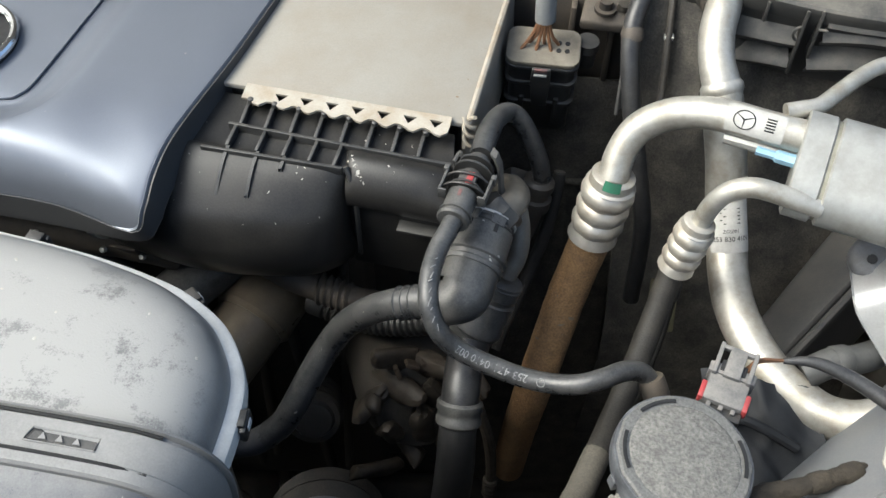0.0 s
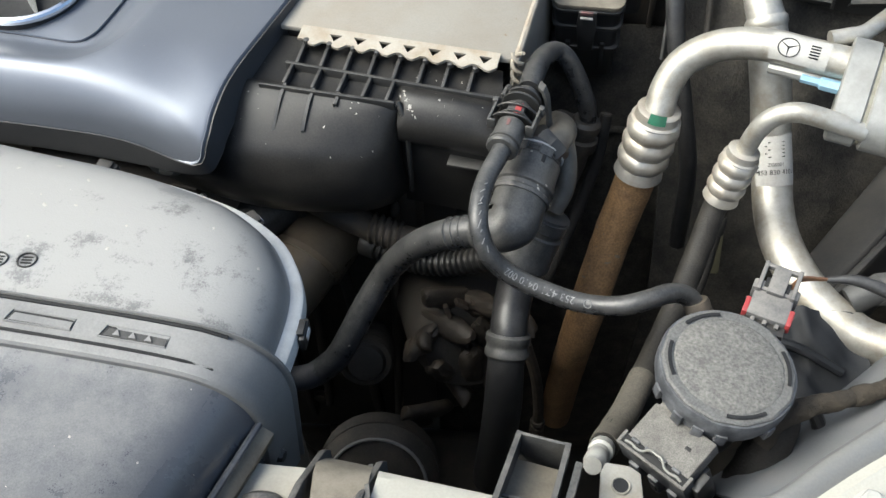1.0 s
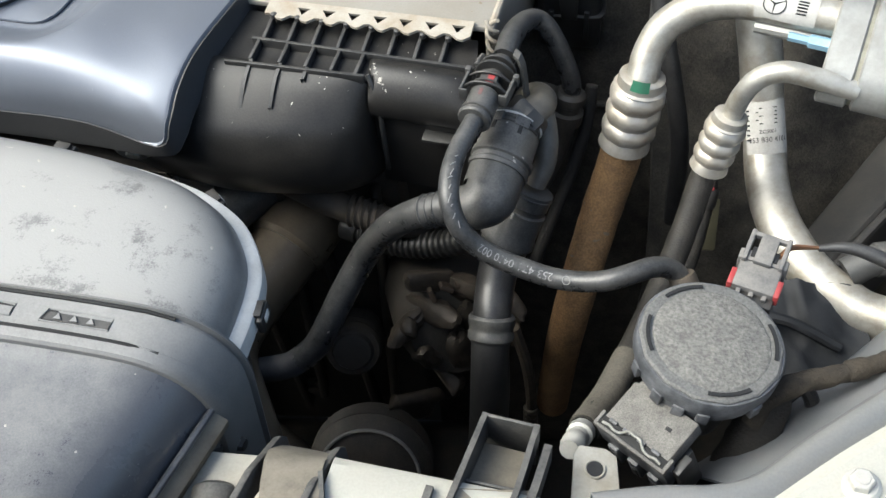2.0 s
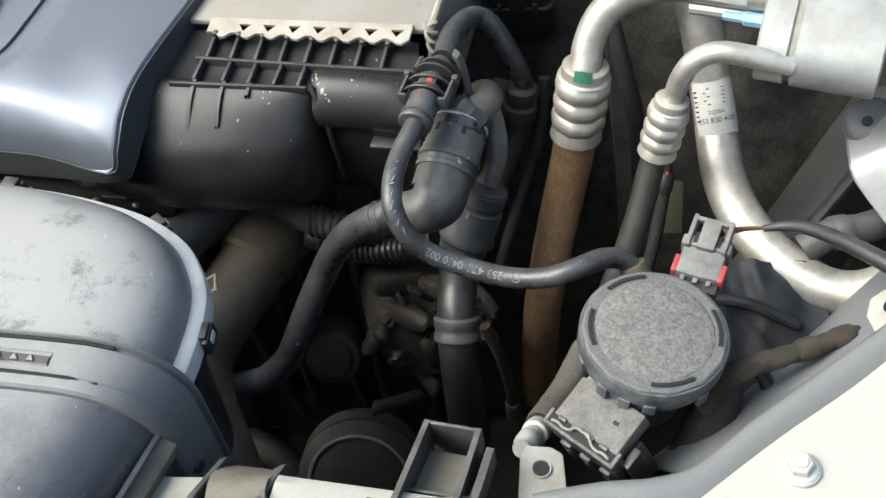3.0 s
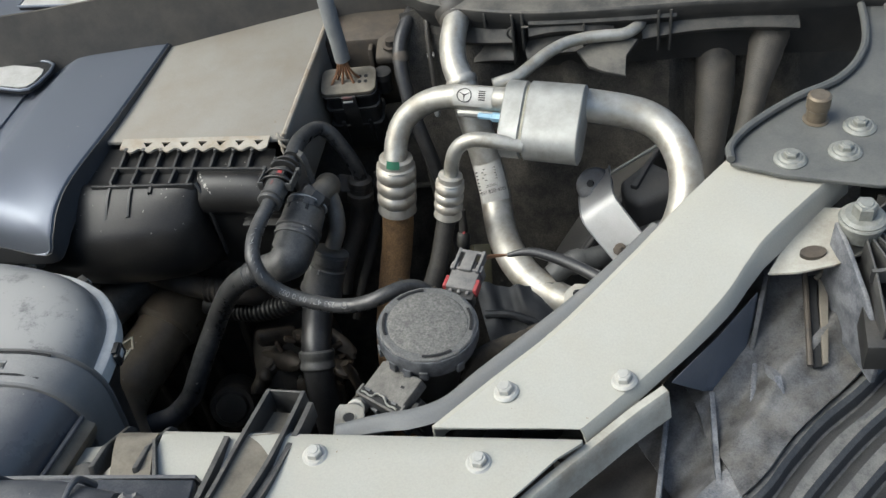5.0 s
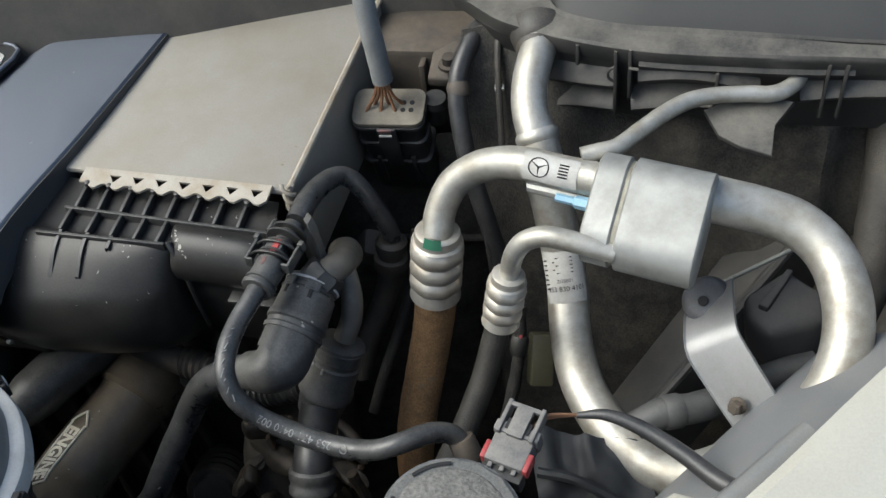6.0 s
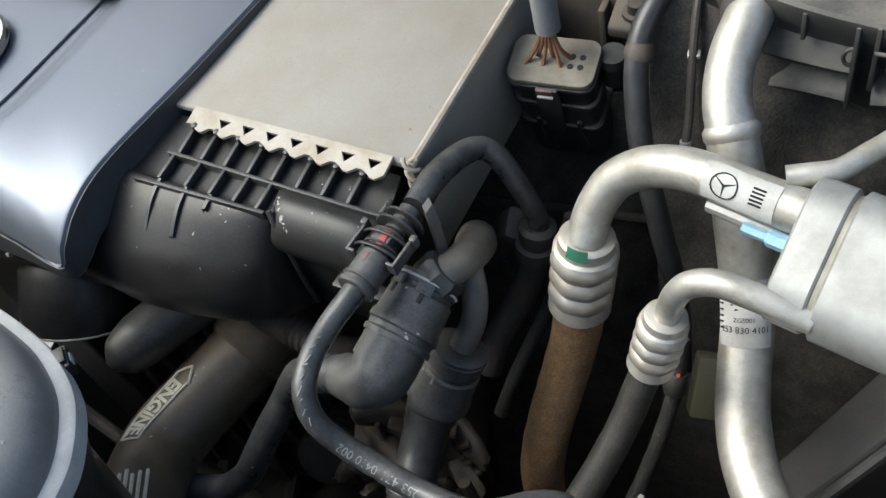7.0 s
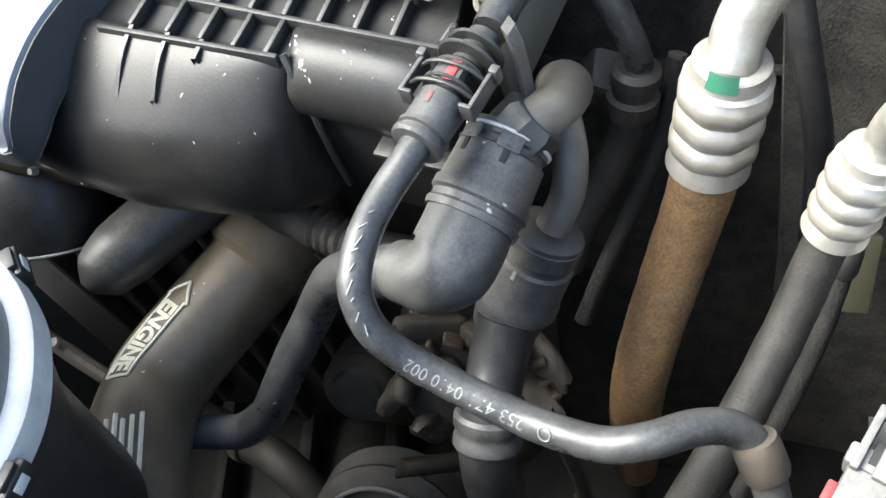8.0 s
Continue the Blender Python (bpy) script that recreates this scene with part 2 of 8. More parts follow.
LEDGE = surface("blue_grey_scuffed_plastic", (0.075, 0.080, 0.092), 0.36, second=(0.22, 0.227, 0.24), scale=90, mix=1.0, dust=0.4, dust_col=(0.27, 0.26, 0.24), bump=0.35, speck=0.5, crisp=(0.4, 0.62))
TAN = surface("tan_dusty_plastic", (0.17, 0.148, 0.112), 0.75, second=(0.08, 0.069, 0.052), scale=55, mix=0.8, dust=0.5, dust_col=(0.30, 0.275, 0.225))
DOME = surface("smooth_dark_cowl_plastic", (0.024, 0.0245, 0.024), 0.55, second=(0.034, 0.034, 0.032), scale=9, mix=0.7, bump=0.08, dust=0.2, dust_col=(0.06, 0.058, 0.053))
TOWER = surface("dark_grey_coated_sheet", (0.075, 0.078, 0.075), 0.5, second=(0.115, 0.115, 0.106), scale=45, mix=0.8, dust=0.35, dust_col=(0.20, 0.195, 0.175), speck=0.45)
DULLZINC = surface("dull_zinc_bolt", (0.27, 0.275, 0.25), 0.5, 0.35, second=(0.18, 0.178, 0.155), scale=160, mix=0.8, dust=0.3, dust_col=(0.30, 0.29, 0.25))
BLUEPLASTIC = surface("blue_grey_worn_panel", (0.085, 0.10, 0.13), 0.4, second=(0.14, 0.15, 0.17), scale=60, mix=0.9, dust=0.2)
SEALDARK = surface("dusty_black_seal", (0.045, 0.046, 0.046), 0.5, second=(0.085, 0.084, 0.08), scale=60, dust=0.35, dust_col=(0.18, 0.175, 0.162))
PAD = surface("blue_grey_worn_rubber", (0.10, 0.106, 0.118), 0.5, second=(0.06, 0.056, 0.05), scale=70, mix=0.9, dust=0.3, dust_col=(0.20, 0.195, 0.185), speck=0.4)
CAPRING = surface("dull_grey_cap_plastic", (0.135, 0.133, 0.125), 0.7, second=(0.10, 0.099, 0.094), scale=150, mix=0.8, bump=0.5, speck=0.5)
TAPEDARK = surface("black_cloth_tape", (0.010, 0.0093, 0.0083), 0.8, second=(0.021, 0.0185, 0.0155), scale=90, mix=0.9, bump=0.9, grain=600, relief=0.0007)
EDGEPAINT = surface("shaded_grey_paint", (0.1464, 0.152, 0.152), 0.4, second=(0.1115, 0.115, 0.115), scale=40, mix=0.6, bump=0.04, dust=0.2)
WRAP = surface("blue_black_plastic_wrap", (0.011, 0.0125, 0.015), 0.6, second=(0.022, 0.0235, 0.026), scale=70, mix=0.8, bump=0.4, spec=0.3)
KHAKITAN = surface("tan_dusted_rubber", (0.060, 0.054, 0.043), 0.75, second=(0.10, 0.090, 0.072), scale=90, mix=0.9, dust=0.3, dust_col=(0.16, 0.142, 0.112), bump=0.5, speck=0.5)
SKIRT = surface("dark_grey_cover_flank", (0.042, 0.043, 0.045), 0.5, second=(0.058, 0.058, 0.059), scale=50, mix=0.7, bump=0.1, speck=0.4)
GASKET = surface("yellowed_machined_metal", (0.27, 0.26, 0.205), 0.5, 0.3, second=(0.19, 0.175, 0.13), scale=120, mix=0.8)
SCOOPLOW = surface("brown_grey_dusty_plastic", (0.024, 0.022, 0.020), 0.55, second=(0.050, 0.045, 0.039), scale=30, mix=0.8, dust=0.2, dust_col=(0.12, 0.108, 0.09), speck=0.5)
# Body paint darkened to blue-grey: shade and sky tint are in the colour.
WING = surface("body_paint_in_blue_shade", (0.1275, 0.136, 0.1487), 0.5, second=(0.17, 0.17, 0.17), scale=30, dust=0.25, bump=0.05)
# Brown blotches: dirt, and also the dimming of the lower panel in colour.
DIRTSHADEPAINT = surface("champagne_paint_with_dirt_and_shade", (0.46, 0.45, 0.39), 0.5, second=(0.26, 0.21, 0.15), scale=16, mix=0.75, bump=0.05, dust=0.3, dust_col=(0.38, 0.34, 0.27))
GRIT = surface("pale_dried_splashes", (0.42, 0.40, 0.36), 0.8, second=(0.3, 0.28, 0.24), scale=300, bump=0)
MUD = surface("brown_mud_specks", (0.20, 0.15, 0.10), 0.9, second=(0.3, 0.24, 0.17), scale=300, bump=0)
BELT = surface("grey_dusty_belt_plastic", (0.15, 0.15, 0.147), 0.45, second=(0.21, 0.208, 0.20), scale=18, mix=0.8, bump=0.3, grain=1100, speck=0.4, dust=0.6, dust_col=(0.33, 0.325, 0.31), flat=0.6)
TANK = surface("black_tank_plastic", (0.014, 0.0138, 0.0135), 0.34, second=(0.026, 0.0245, 0.022), scale=45, mix=0.9, dust=0.10, dust_col=(0.13, 0.118, 0.10), bump=0.3, spec=0.35, speck=0.5)
# Paler than its neighbours: stands in for light the front-facing flap lacks.
FLAP = surface("lightened_flap_plastic", (0.13, 0.13, 0.134), 0.42, second=(0.08, 0.08, 0.081), scale=40, dust=0.3, bump=0.06)
FLAPDARK = surface("dark_dusty_fin_plastic", (0.035, 0.035, 0.0345), 0.42, second=(0.07, 0.068, 0.063), scale=90, mix=0.8, dust=0.5, dust_col=(0.22, 0.208, 0.185), speck=0.5)
FIN = surface("black_fin_plastic", (0.042, 0.043, 0.045), 0.42, second=(0.075, 0.074, 0.071), scale=160, mix=0.8, dust=0.6, dust_col=(0.215, 0.21, 0.193), bump=0.3, speck=0.5, flat=0.75, crisp=(0.25, 0.6))
CONCRETE = surface("workshop_concrete", (0.30, 0.29, 0.27), 0.8, second=(0.2, 0.19, 0.18), scale=3, grain=200)


# ---- building helpers ----
V = Vector


def part(name, bm, material, parent=None, label="", angle=35, kind=""):
    """Links a bmesh as one mesh object under a thing or a part."""
    bmesh.ops.recalc_face_normals(bm, faces=bm.faces)
    me = bpy.data.meshes.new(name)
    bm.to_mesh(me)
    bm.free()
    me.polygons.foreach_set("use_smooth", [True] * len(me.polygons))
    me.set_sharp_from_angle(angle=radians(angle))
    me.materials.append(material)
    ob = new(name, me)
    if parent:
        ob.parent = parent
        ob.matrix_parent_inverse = parent.matrix_world.inverted()
    return tagged(ob, label, kind=kind)


def thing(name, at, label, category, group="", kind=""):
    """An Empty at a thing's base, which parents its parts."""
    ob = new(name)
    ob.empty_display_size = 0.01
    ob.matrix_world = Matrix.Translation(at)
    return tagged(ob, label, category, group, kind)


def spline(pts, sub=6):
    """A smooth line through the points (Catmull-Rom)."""
    p = [V(a) for a in pts]
    if len(p) < 3:
        return [p[0].lerp(p[-1], i / sub) for i in range(sub + 1)]
    p = [2 * p[0] - p[1]] + p + [2 * p[-1] - p[-2]]
    out = []
    for i in range(1, len(p) - 2):
        a, b, c, d = p[i - 1:i + 3]
        for k in range(sub):
            t = k / sub
            out.append(0.5 * ((2 * b) + (c - a) * t + (2 * a - 5 * b + 4 * c - d) * t * t + (3 * b - a - 3 * c + d) * t ** 3))
    out.append(p[-2].copy())
    return out


def sweep(line, radii, seg=18, caps=True, bm=None, wobble=0.0):
    """A round tube along a line; radii: one, or one for each point of the line."""
    bm = bm or bmesh.new()
    n = len(line)
    if not hasattr(radii, "__len__"):
        radii = [radii] * n
    side = None
    rings = []
    for i, c in enumerate(line):
        d = (line[min(i + 1, n - 1)] - line[max(i - 1, 0)]).normalized()
        if side is None:
            side = d.orthogonal().normalized()
        else:
            side = (side - d * side.dot(d)).normalized()
        up = d.cross(side)
        ring = []
        for k in range(seg):
            a = 2 * math.pi * k / seg
            r = radii[i]
            if wobble:
                r *= 1 + wobble * noise.noise(c * 120 + V((math.cos(a), math.sin(a), 0)))
            ring.append(bm.verts.new(c + (side * math.cos(a) + up * math.sin(a)) * r))
        rings.append(ring)
    for a, b in zip(rings, rings[1:]):
        for k in range(seg):
            bm.faces.new((a[k], a[(k + 1) % seg], b[(k + 1) % seg], b[k]))
    if caps:
        bm.faces.new(rings[0][::-1])
        bm.faces.new(rings[-1])
    return bm


def tube(pts, r, seg=18, sub=6, wobble=0.0, bm=None):
    """A smooth tube; r: one radius or one for each control point."""
    line = spline(pts, sub)
    if hasattr(r, "__len__"):
        m = (len(line) - 1) / (len(r) - 1)
        r = [float(np.interp(i / m, range(len(r)), r)) for i in range(len(line))]
    return sweep(line, r, seg, True, bm, wobble)


def turned(p0, p1, profile, seg=24, bm=None):
    """A body of revolution from p0 to p1; profile: (share of the length, radius)."""
    p0, p1 = V(p0), V(p1)
    d = p1 - p0
    axis = d.normalized()
    side = axis.orthogonal().normalized()
    up = axis.cross(side)
    bm = bm or bmesh.new()
    rings = []
    for s, r in profile:
        c = p0 + d * s
        rings.append([bm.verts.new(c + (side * math.cos(2 * math.pi * k / seg) + up * math.sin(2 * math.pi * k / seg)) * max(r, 1e-5)) for k in range(seg)])
    for a, b in zip(rings, rings[1:]):
        for k in range(seg):
            bm.faces.new((a[k], a[(k + 1) % seg], b[(k + 1) % seg], b[k]))
    bm.faces.new(rings[0][::-1])
    bm.faces.new(rings[-1])
    return bm


def frame_of(o, u, v):
    """A matrix with its origin at o, x along u and y as near v as can be."""
    u = V(u).normalized()
    w = u.cross(V(v)).normalized()
    v = w.cross(u)
    m = Matrix((u, v, w)).transposed().to_4x4()
    m.translation = V(o)
    return m


def box(m, size, bevel=0.0015, seg=2, bm=None, taper=1.0):
    """A bevelled box in the frame m, centred there; taper shrinks its top."""
    b = bmesh.new()
    bmesh.ops.create_cube(b, size=1)
    for v in b.verts:
        k = taper if v.co.z > 0 else 1
        v.co = V((v.co.x * size[0] * k, v.co.y * size[1] * k, v.co.z * size[2]))
    if bevel:
        bmesh.ops.bevel(b, geom=b.edges[:], offset=bevel, segments=seg, affect="EDGES", profile=0.5)
    b.transform(m)
    return joined(bm, b) if bm else b


def joined(bm, other):
    """Adds another bmesh to bm."""
    vs = [bm.verts.new(v.co) for v in other.verts]
    other.verts.index_update()
    for f in other.faces:
        bm.faces.new([vs[v.index] for v in f.verts])
    other.free()
    return bm


def slab(pts, depth, bevel=0.001, seg=2, m=None):
    """A flat outline (3D points) given a thickness along depth, with rounded edges."""
    bm = bmesh.new()
    top = [bm.verts.new(V(p)) for p in pts]
    low = [bm.verts.new(V(p) + V(depth)) for p in pts]
    n = len(pts)
    bm.faces.new(top)
    bm.faces.new(low[::-1])
    for i in range(n):
        bm.faces.new((top[i], low[i], low[(i + 1) % n], top[(i + 1) % n]))
    if bevel:
        bmesh.ops.bevel(bm, geom=[e for e in bm.edges], offset=bevel, segments=seg, affect="EDGES", profile=0.5)
    if m:
        bm.transform(m)
    return bm


def sheet(rows, thick=0.0, closed=False):
    """A surface through rows of points; thick gives it a second side below."""
    bm = bmesh.new()
    g = [[bm.verts.new(V(p)) for p in r] for r in rows]
    for a, b in zip(g, g[1:]):
        k = len(a)
        for i in range(k if closed else k - 1):
            bm.faces.new((a[i], a[(i + 1) % k], b[(i + 1) % k], b[i]))
    if thick:
        bm.normal_update()
        faces, rims = bm.faces[:], [e for e in bm.edges if e.is_boundary]
        under = {v: bm.verts.new(v.co - v.normal * thick) for v in bm.verts[:]}
        for f in faces:
            bm.faces.new([under[v] for v in reversed(f.verts)])
        for e in rims:
            p, q = e.verts
            bm.faces.new((p, q, under[q], under[p]))
    return bm


def smooth_rows(rows, sub_u=4, sub_v=4):
    """A finer grid through a coarse one."""
    rows = [spline(r, sub_u) for r in rows]
    cols = [spline(c, sub_v) for c in zip(*rows)]
    return [list(r) for r in zip(*cols)]


def disc_bolt(at, axis, parent, flange=0.0075, head=0.0048, name="flange_bolt", mat=None, tall=0.006):
    """A flanged hexagon bolt head."""
    mat = mat or STEEL
    a = V(axis).normalized()
    at = V(at)
    bm = turned(at, at + a * 0.0022, [(0, flange), (0.4, flange), (1, flange * 0.82)], 20)
    turned(at + a * 0.0018, at + a * tall, [(0, head), (0.85, head), (1, head * 0.86)], 6, bm)
    turned(at + a * tall, at + a * (tall + 0.0006), [(0, head * 0.62), (1, head * 0.55)], 12, bm)
    return part(name, bm, mat, parent, "", 30)


# ---- ground and the closing of the place ----
b = bmesh.new()
bmesh.ops.create_grid(b, x_segments=4, y_segments=4, size=40)
rows = []
for k, (y, z) in enumerate(((0.92, 1.06), (0.93, 1.18), (0.95, 1.40), (0.99, 1.65), (1.04, 1.88), (1.07, 2.00), (1.06, 2.05))):
    rows.append([(-0.84 + i * 0.1, y + 0.02 * ((i - 6) / 6) ** 2, z) for i in range(13)])
BONNET = rows
tagged(part("ground", b, CONCRETE), "grey concrete workshop floor under the car", "floor", kind="structure")

# ---- engine bay shell ----
b = box(pose(0.0, 0.3, 0.42), (1.3, 1.3, 0.02), 0.004)
tagged(part("undertray", b, SOOT), "dark dirty undertray deep below the engine", "undertray", kind="structure")
rows = []
for i in range(13):
    x = -0.8 + i * 0.12
    y = 0.56 + 0.02 * math.sin(i)
    rows.append([(x, y - 0.01, 0.45), (x, y, 0.75), (x, y + 0.01, 0.95), (x, y + 0.03, 1.06)])
tagged(part("firewall", sheet(smooth_rows(rows, 3, 2), 0.004), BAY), "dark sound-insulated firewall behind the engine", "firewall", kind="structure")
rows = []
for i in range(10):
    y = -0.15 + i * 0.085
    x = 0.33 + 0.015 * math.sin(i * 1.7)
    rows.append([(x + 0.02, y, 0.45), (x, y, 0.7), (x + 0.005, y, 0.85), (x + 0.05, y, 0.93)])
tagged(part("inner_fender", sheet(smooth_rows(rows, 4, 3), 0.003), BAY), "dark painted inner fender sheet metal", "inner fender", kind="structure")
# Added out of view: keeps stray sun off the block and undertray.
tagged(part("far_side_cover", box(pose(-0.62, 0.45, 0.985), (0.26, 0.9, 0.02), 0.006), BAY), "unseen dark panel added to block stray sun from the far side", "cover", kind="structure")
b = box(pose(-0.75, 0.3, 0.75), (0.02, 1.3, 0.7), 0.004)
tagged(part("inner_fender_far", b, BAY), "dark inner fender sheet on the far side", "inner fender", kind="structure")
rad = thing("radiator", (0.0, 0.0, 0.45), "dark dirty radiator behind the front panel", "radiator")
part("core", box(pose(0.0, 0.0, 0.67), (1.2, 0.04, 0.42), 0.01), GREASY, rad)
part("top_tank", box(pose(0.0, 0.0, 0.905), (1.2, 0.05, 0.05), 0.01), BAY, rad)

# Out of view: pale bonnet placed as a reflector for cover, lid and pipes.
tagged(part("bonnet", sheet(smooth_rows(BONNET, 2, 2), 0.02), PAINT), "unseen open champagne bonnet that bounces light into the bay", "bonnet", kind="structure")
# Added dark sheet over part of it, so some reflections turn dark.
pad = [[V(p) + V((0, -0.03, 0)) for p in r if -0.55 < p[0] < 0.5] for r in BONNET]
tagged(part("bonnet_pad", sheet(smooth_rows(pad, 2, 2), 0.012), FELT), "unseen dark sheet added to dim the bonnet's reflection", "insulation pad", kind="structure")

# ---- front cross member ----
support = thing("radiator_support", (0.05, 0.09, 0.98), "champagne painted sheet-metal radiator support across the front", "radiator support")
L0, R0 = V((-0.041, 0.1349, 1.003)), V((0.1985, 0.0915, 1.0035))
L1, R1 = V((-0.052, 0.0776, 1.003)), V((0.1375, 0.0495, 1.0025))
prof = []
prof.append((L0 + V((0, 0.004, -0.020)), R0 + V((0.002, 0.004, -0.020))))
prof.append((L0 + V((0, 0.003, -0.002)), R0 + V((0.001, 0.003, -0.002))))
prof.append((L0, R0))
for k, p in ((0.25, (0.184, 0.0845, 1.0035)), (0.5, (0.1655, 0.0705, 1.003)), (0.78, (0.1470, 0.0568, 1.003))):
    prof.append((L0.lerp(L1, k), V(p)))
prof.append((L1, R1))
for f, d in ((0.003, 0.0005), (0.0065, 0.002), (0.010, 0.005), (0.0135, 0.0088), (0.0165, 0.0118), (0.0178, 0.0128)):
    prof.append((L1 + V((0, -f, -d)), R1 + V((-0.66 * f, -f, -d))))
rows = [[a.lerp(c, i / 24) for i in range(25)] for a, c in prof]
part("top_panel", sheet(rows, 0.0018), PAINT, support)
front = [[(L1 + V((0, -f, -d))).lerp(R1 + V((-0.013 - 0.95 * (f - 0.0172), -f, -d)), i / 10) for i in range(11)] for f, d in ((0.0172, 0.0138), (0.0185, 0.0148), (0.026, 0.0162), (0.0345, 0.0178), (0.0352, 0.0195))]
part("front_flange", sheet(front, 0.0016), DIRTSHADEPAINT, support)
lower = [[V((-0.42, 0.105, 0.9825)).lerp(V((0.129, 0.026, 0.9815)), i / 8) for i in range(9)],
         [V((-0.42, 0.06, 0.972)).lerp(V((0.112, -0.007, 0.968)), i / 8) for i in range(9)],
         [V((-0.42, 0.0, 0.955)).lerp(V((0.092, -0.06, 0.95)), i / 8) for i in range(9)],
         [V((-0.42, -0.02, 0.90)).lerp(V((0.075, -0.08, 0.90)), i / 8) for i in range(9)]]
part("lower_panel", sheet(lower, 0.0016), DIRTSHADEPAINT, support, "lower panel with dirt stains and shade in its paint")
ring = [V((0.040 + 0.036 * math.cos(a), -0.006 + 0.034 * math.sin(a), 0.9705 + 0.0105 * math.sin(a))) for a in [2 * math.pi * i / 40 for i in range(41)]]
part("pressed_ring", sweep(ring, 0.0022, 8, False), DIRTSHADEPAINT, support)
shelf_ = [(-0.050, 0.1468, 0.984), (-0.10, 0.1500, 0.982), (-0.16, 0.158, 0.980), (-0.16, 0.08, 0.984), (-0.055, 0.075, 0.986)]
part("lower_shelf", slab(shelf_, (0, 0, -0.002), 0.0006), DIRTSHADEPAINT, support, "dusty lower step of the panel")
fall_ = [[(-0.16, 0.158, 0.9795), (-0.10, 0.1505, 0.9815), (-0.02, 0.140, 0.983)], [(-0.16, 0.161, 0.95), (-0.10, 0.153, 0.95), (-0.02, 0.143, 0.95)]]
part("rear_drop", sheet(fall_, 0.0016), DIRTSHADEPAINT, support)
gap = [(0.205, 0.104, 0.990), (0.165, 0.077, 0.987), (0.142, 0.058, 0.986), (0.128, 0.044, 0.984), (0.120, 0.028, 0.982), (0.127, 0.024, 0.982), (0.132, 0.036, 0.984), (0.150, 0.054, 0.986), (0.170, 0.070, 0.987), (0.208, 0.096, 0.990)]
part("gap_strip", slab(gap, (0, 0, -0.002), 0), GREASY, support)
for x, y in ((0.187, 0.0865), (0.160, 0.0655), (0.140, 0.0485), (0.134, 0.040)):
    part("weld_web", box(pose(x, y, 0.990, rz=35), (0.003, 0.012, 0.004), 0.0006), DIRTSHADEPAINT, support)
disc_bolt((0.051, 0.107, 1.004), (0, 0, 1), support)
disc_bolt((0.142, 0.0885, 1.004), (0, 0, 1), support)
disc_bolt((0.104, 0.0305, 0.986), (0, -0.1, 1), support)
b = turned((0.004, 0.043, 0.985), (0.004, 0.043, 0.989), [(0, 0.007), (0.7, 0.007), (1, 0.005)], 20)
part("grommet", b, DUSTY, support)
tab = [(0.0545, 0.130, 0.979), (0.0565, 0.154, 0.9805), (0.0590, 0.1585, 0.981), (0.0700, 0.1570, 0.981), (0.0745, 0.1535, 0.981), (0.0755, 0.128, 0.979)]
part("bracket_tab", slab(tab, (0, 0, -0.0018), 0.0006), TABPAINT, support)
part("tab_hole", turned((0.0652, 0.1475, 0.9803), (0.0652, 0.1475, 0.9812), [(0, 0.0034), (1, 0.0034)], 20), INK, support)
part("tab_rim", sweep([V((0.0652 + 0.0040 * math.cos(i * 0.3142), 0.1475 + 0.0040 * math.sin(i * 0.3142), 0.9810)) for i in range(21)], 0.0005, 6, False), TABPAINT, support)

# ---- fender rail ----
rail = thing("fender_rail", (0.25, 0.17, 1.0), "champagne painted fender rail running back to the tower", "fender rail")
left = [(0.121, 0.1145, 1.0035), (0.160, 0.1405, 1.008), (0.200, 0.164, 1.016), (0.250, 0.2005, 1.029), (0.294, 0.238, 1.036), (0.345, 0.280, 1.041)]
right = [(0.203, 0.0985, 1.0035), (0.257, 0.1345, 1.0095), (0.297, 0.164, 1.021), (0.318, 0.1845, 1.029), (0.336, 0.199, 1.036), (0.395, 0.243, 1.041)]
left, right = spline(left, 5), [p + V((-0.0035, 0.0035, 0)) for p in spline(right, 5)]
rows = [[p + V((-0.003, 0.003, -0.016)) for p in left], [p + V((-0.0025, 0.0025, -0.002)) for p in left], left]
rows += [[p.lerp(q, k / 4) for p, q in zip(left, right)] for k in (1, 2, 3)]
fall = [float(np.interp(p.x, (0.20, 0.25, 0.33, 0.39), (0.012, 0.008, 0.020, 0.022))) for p in right]
rows += [right, [p + V((0.001, -0.001, -0.002)) for p in right], [p + V((0.0025, -0.0025, -d_)) for p, d_ in zip(right, fall)]]
part("top_panel", sheet(rows, 0.0016), PAINT, rail)
ip = [p for p in left if p.x > 0.14]
rows = [[p + V((-0.6 * o_, 0.8 * o_, -d_)) for p in ip] for o_, d_ in ((0.005, 0.016), (0.015, 0.034), (0.034, 0.056), (0.054, 0.084), (0.066, 0.13), (0.072, 0.25))]
part("inner_panel", sheet(smooth_rows(rows, 1, 3), 0.0016), WING, rail, "painted inner panel with its shade in the blue-grey colour")
shelf = [(0.3285, 0.1895, 1.0125), (0.345, 0.1845, 1.0155), (0.366, 0.1835, 1.019), (0.392, 0.190, 1.022), (0.398, 0.222, 1.0235), (0.372, 0.229, 1.0235), (0.350, 0.2135, 1.020)]
part("side_flange", slab(shelf, (0, 0, -0.002), 0.0005), FLANGEPAINT, rail, "soiled flange with a slot")
b = turned((0.357, 0.1955, 1.0175), (0.357, 0.1955, 1.0200), [(0, 0.0050), (1, 0.0050)], 20)
for v in b.verts:
    v.co.x = 0.357 + (v.co.x - 0.357) * 1.6
part("slot", b, GREASY, rail)
disc_bolt((0.162, 0.131, 1.0072), (-0.1, 0.05, 1), rail)
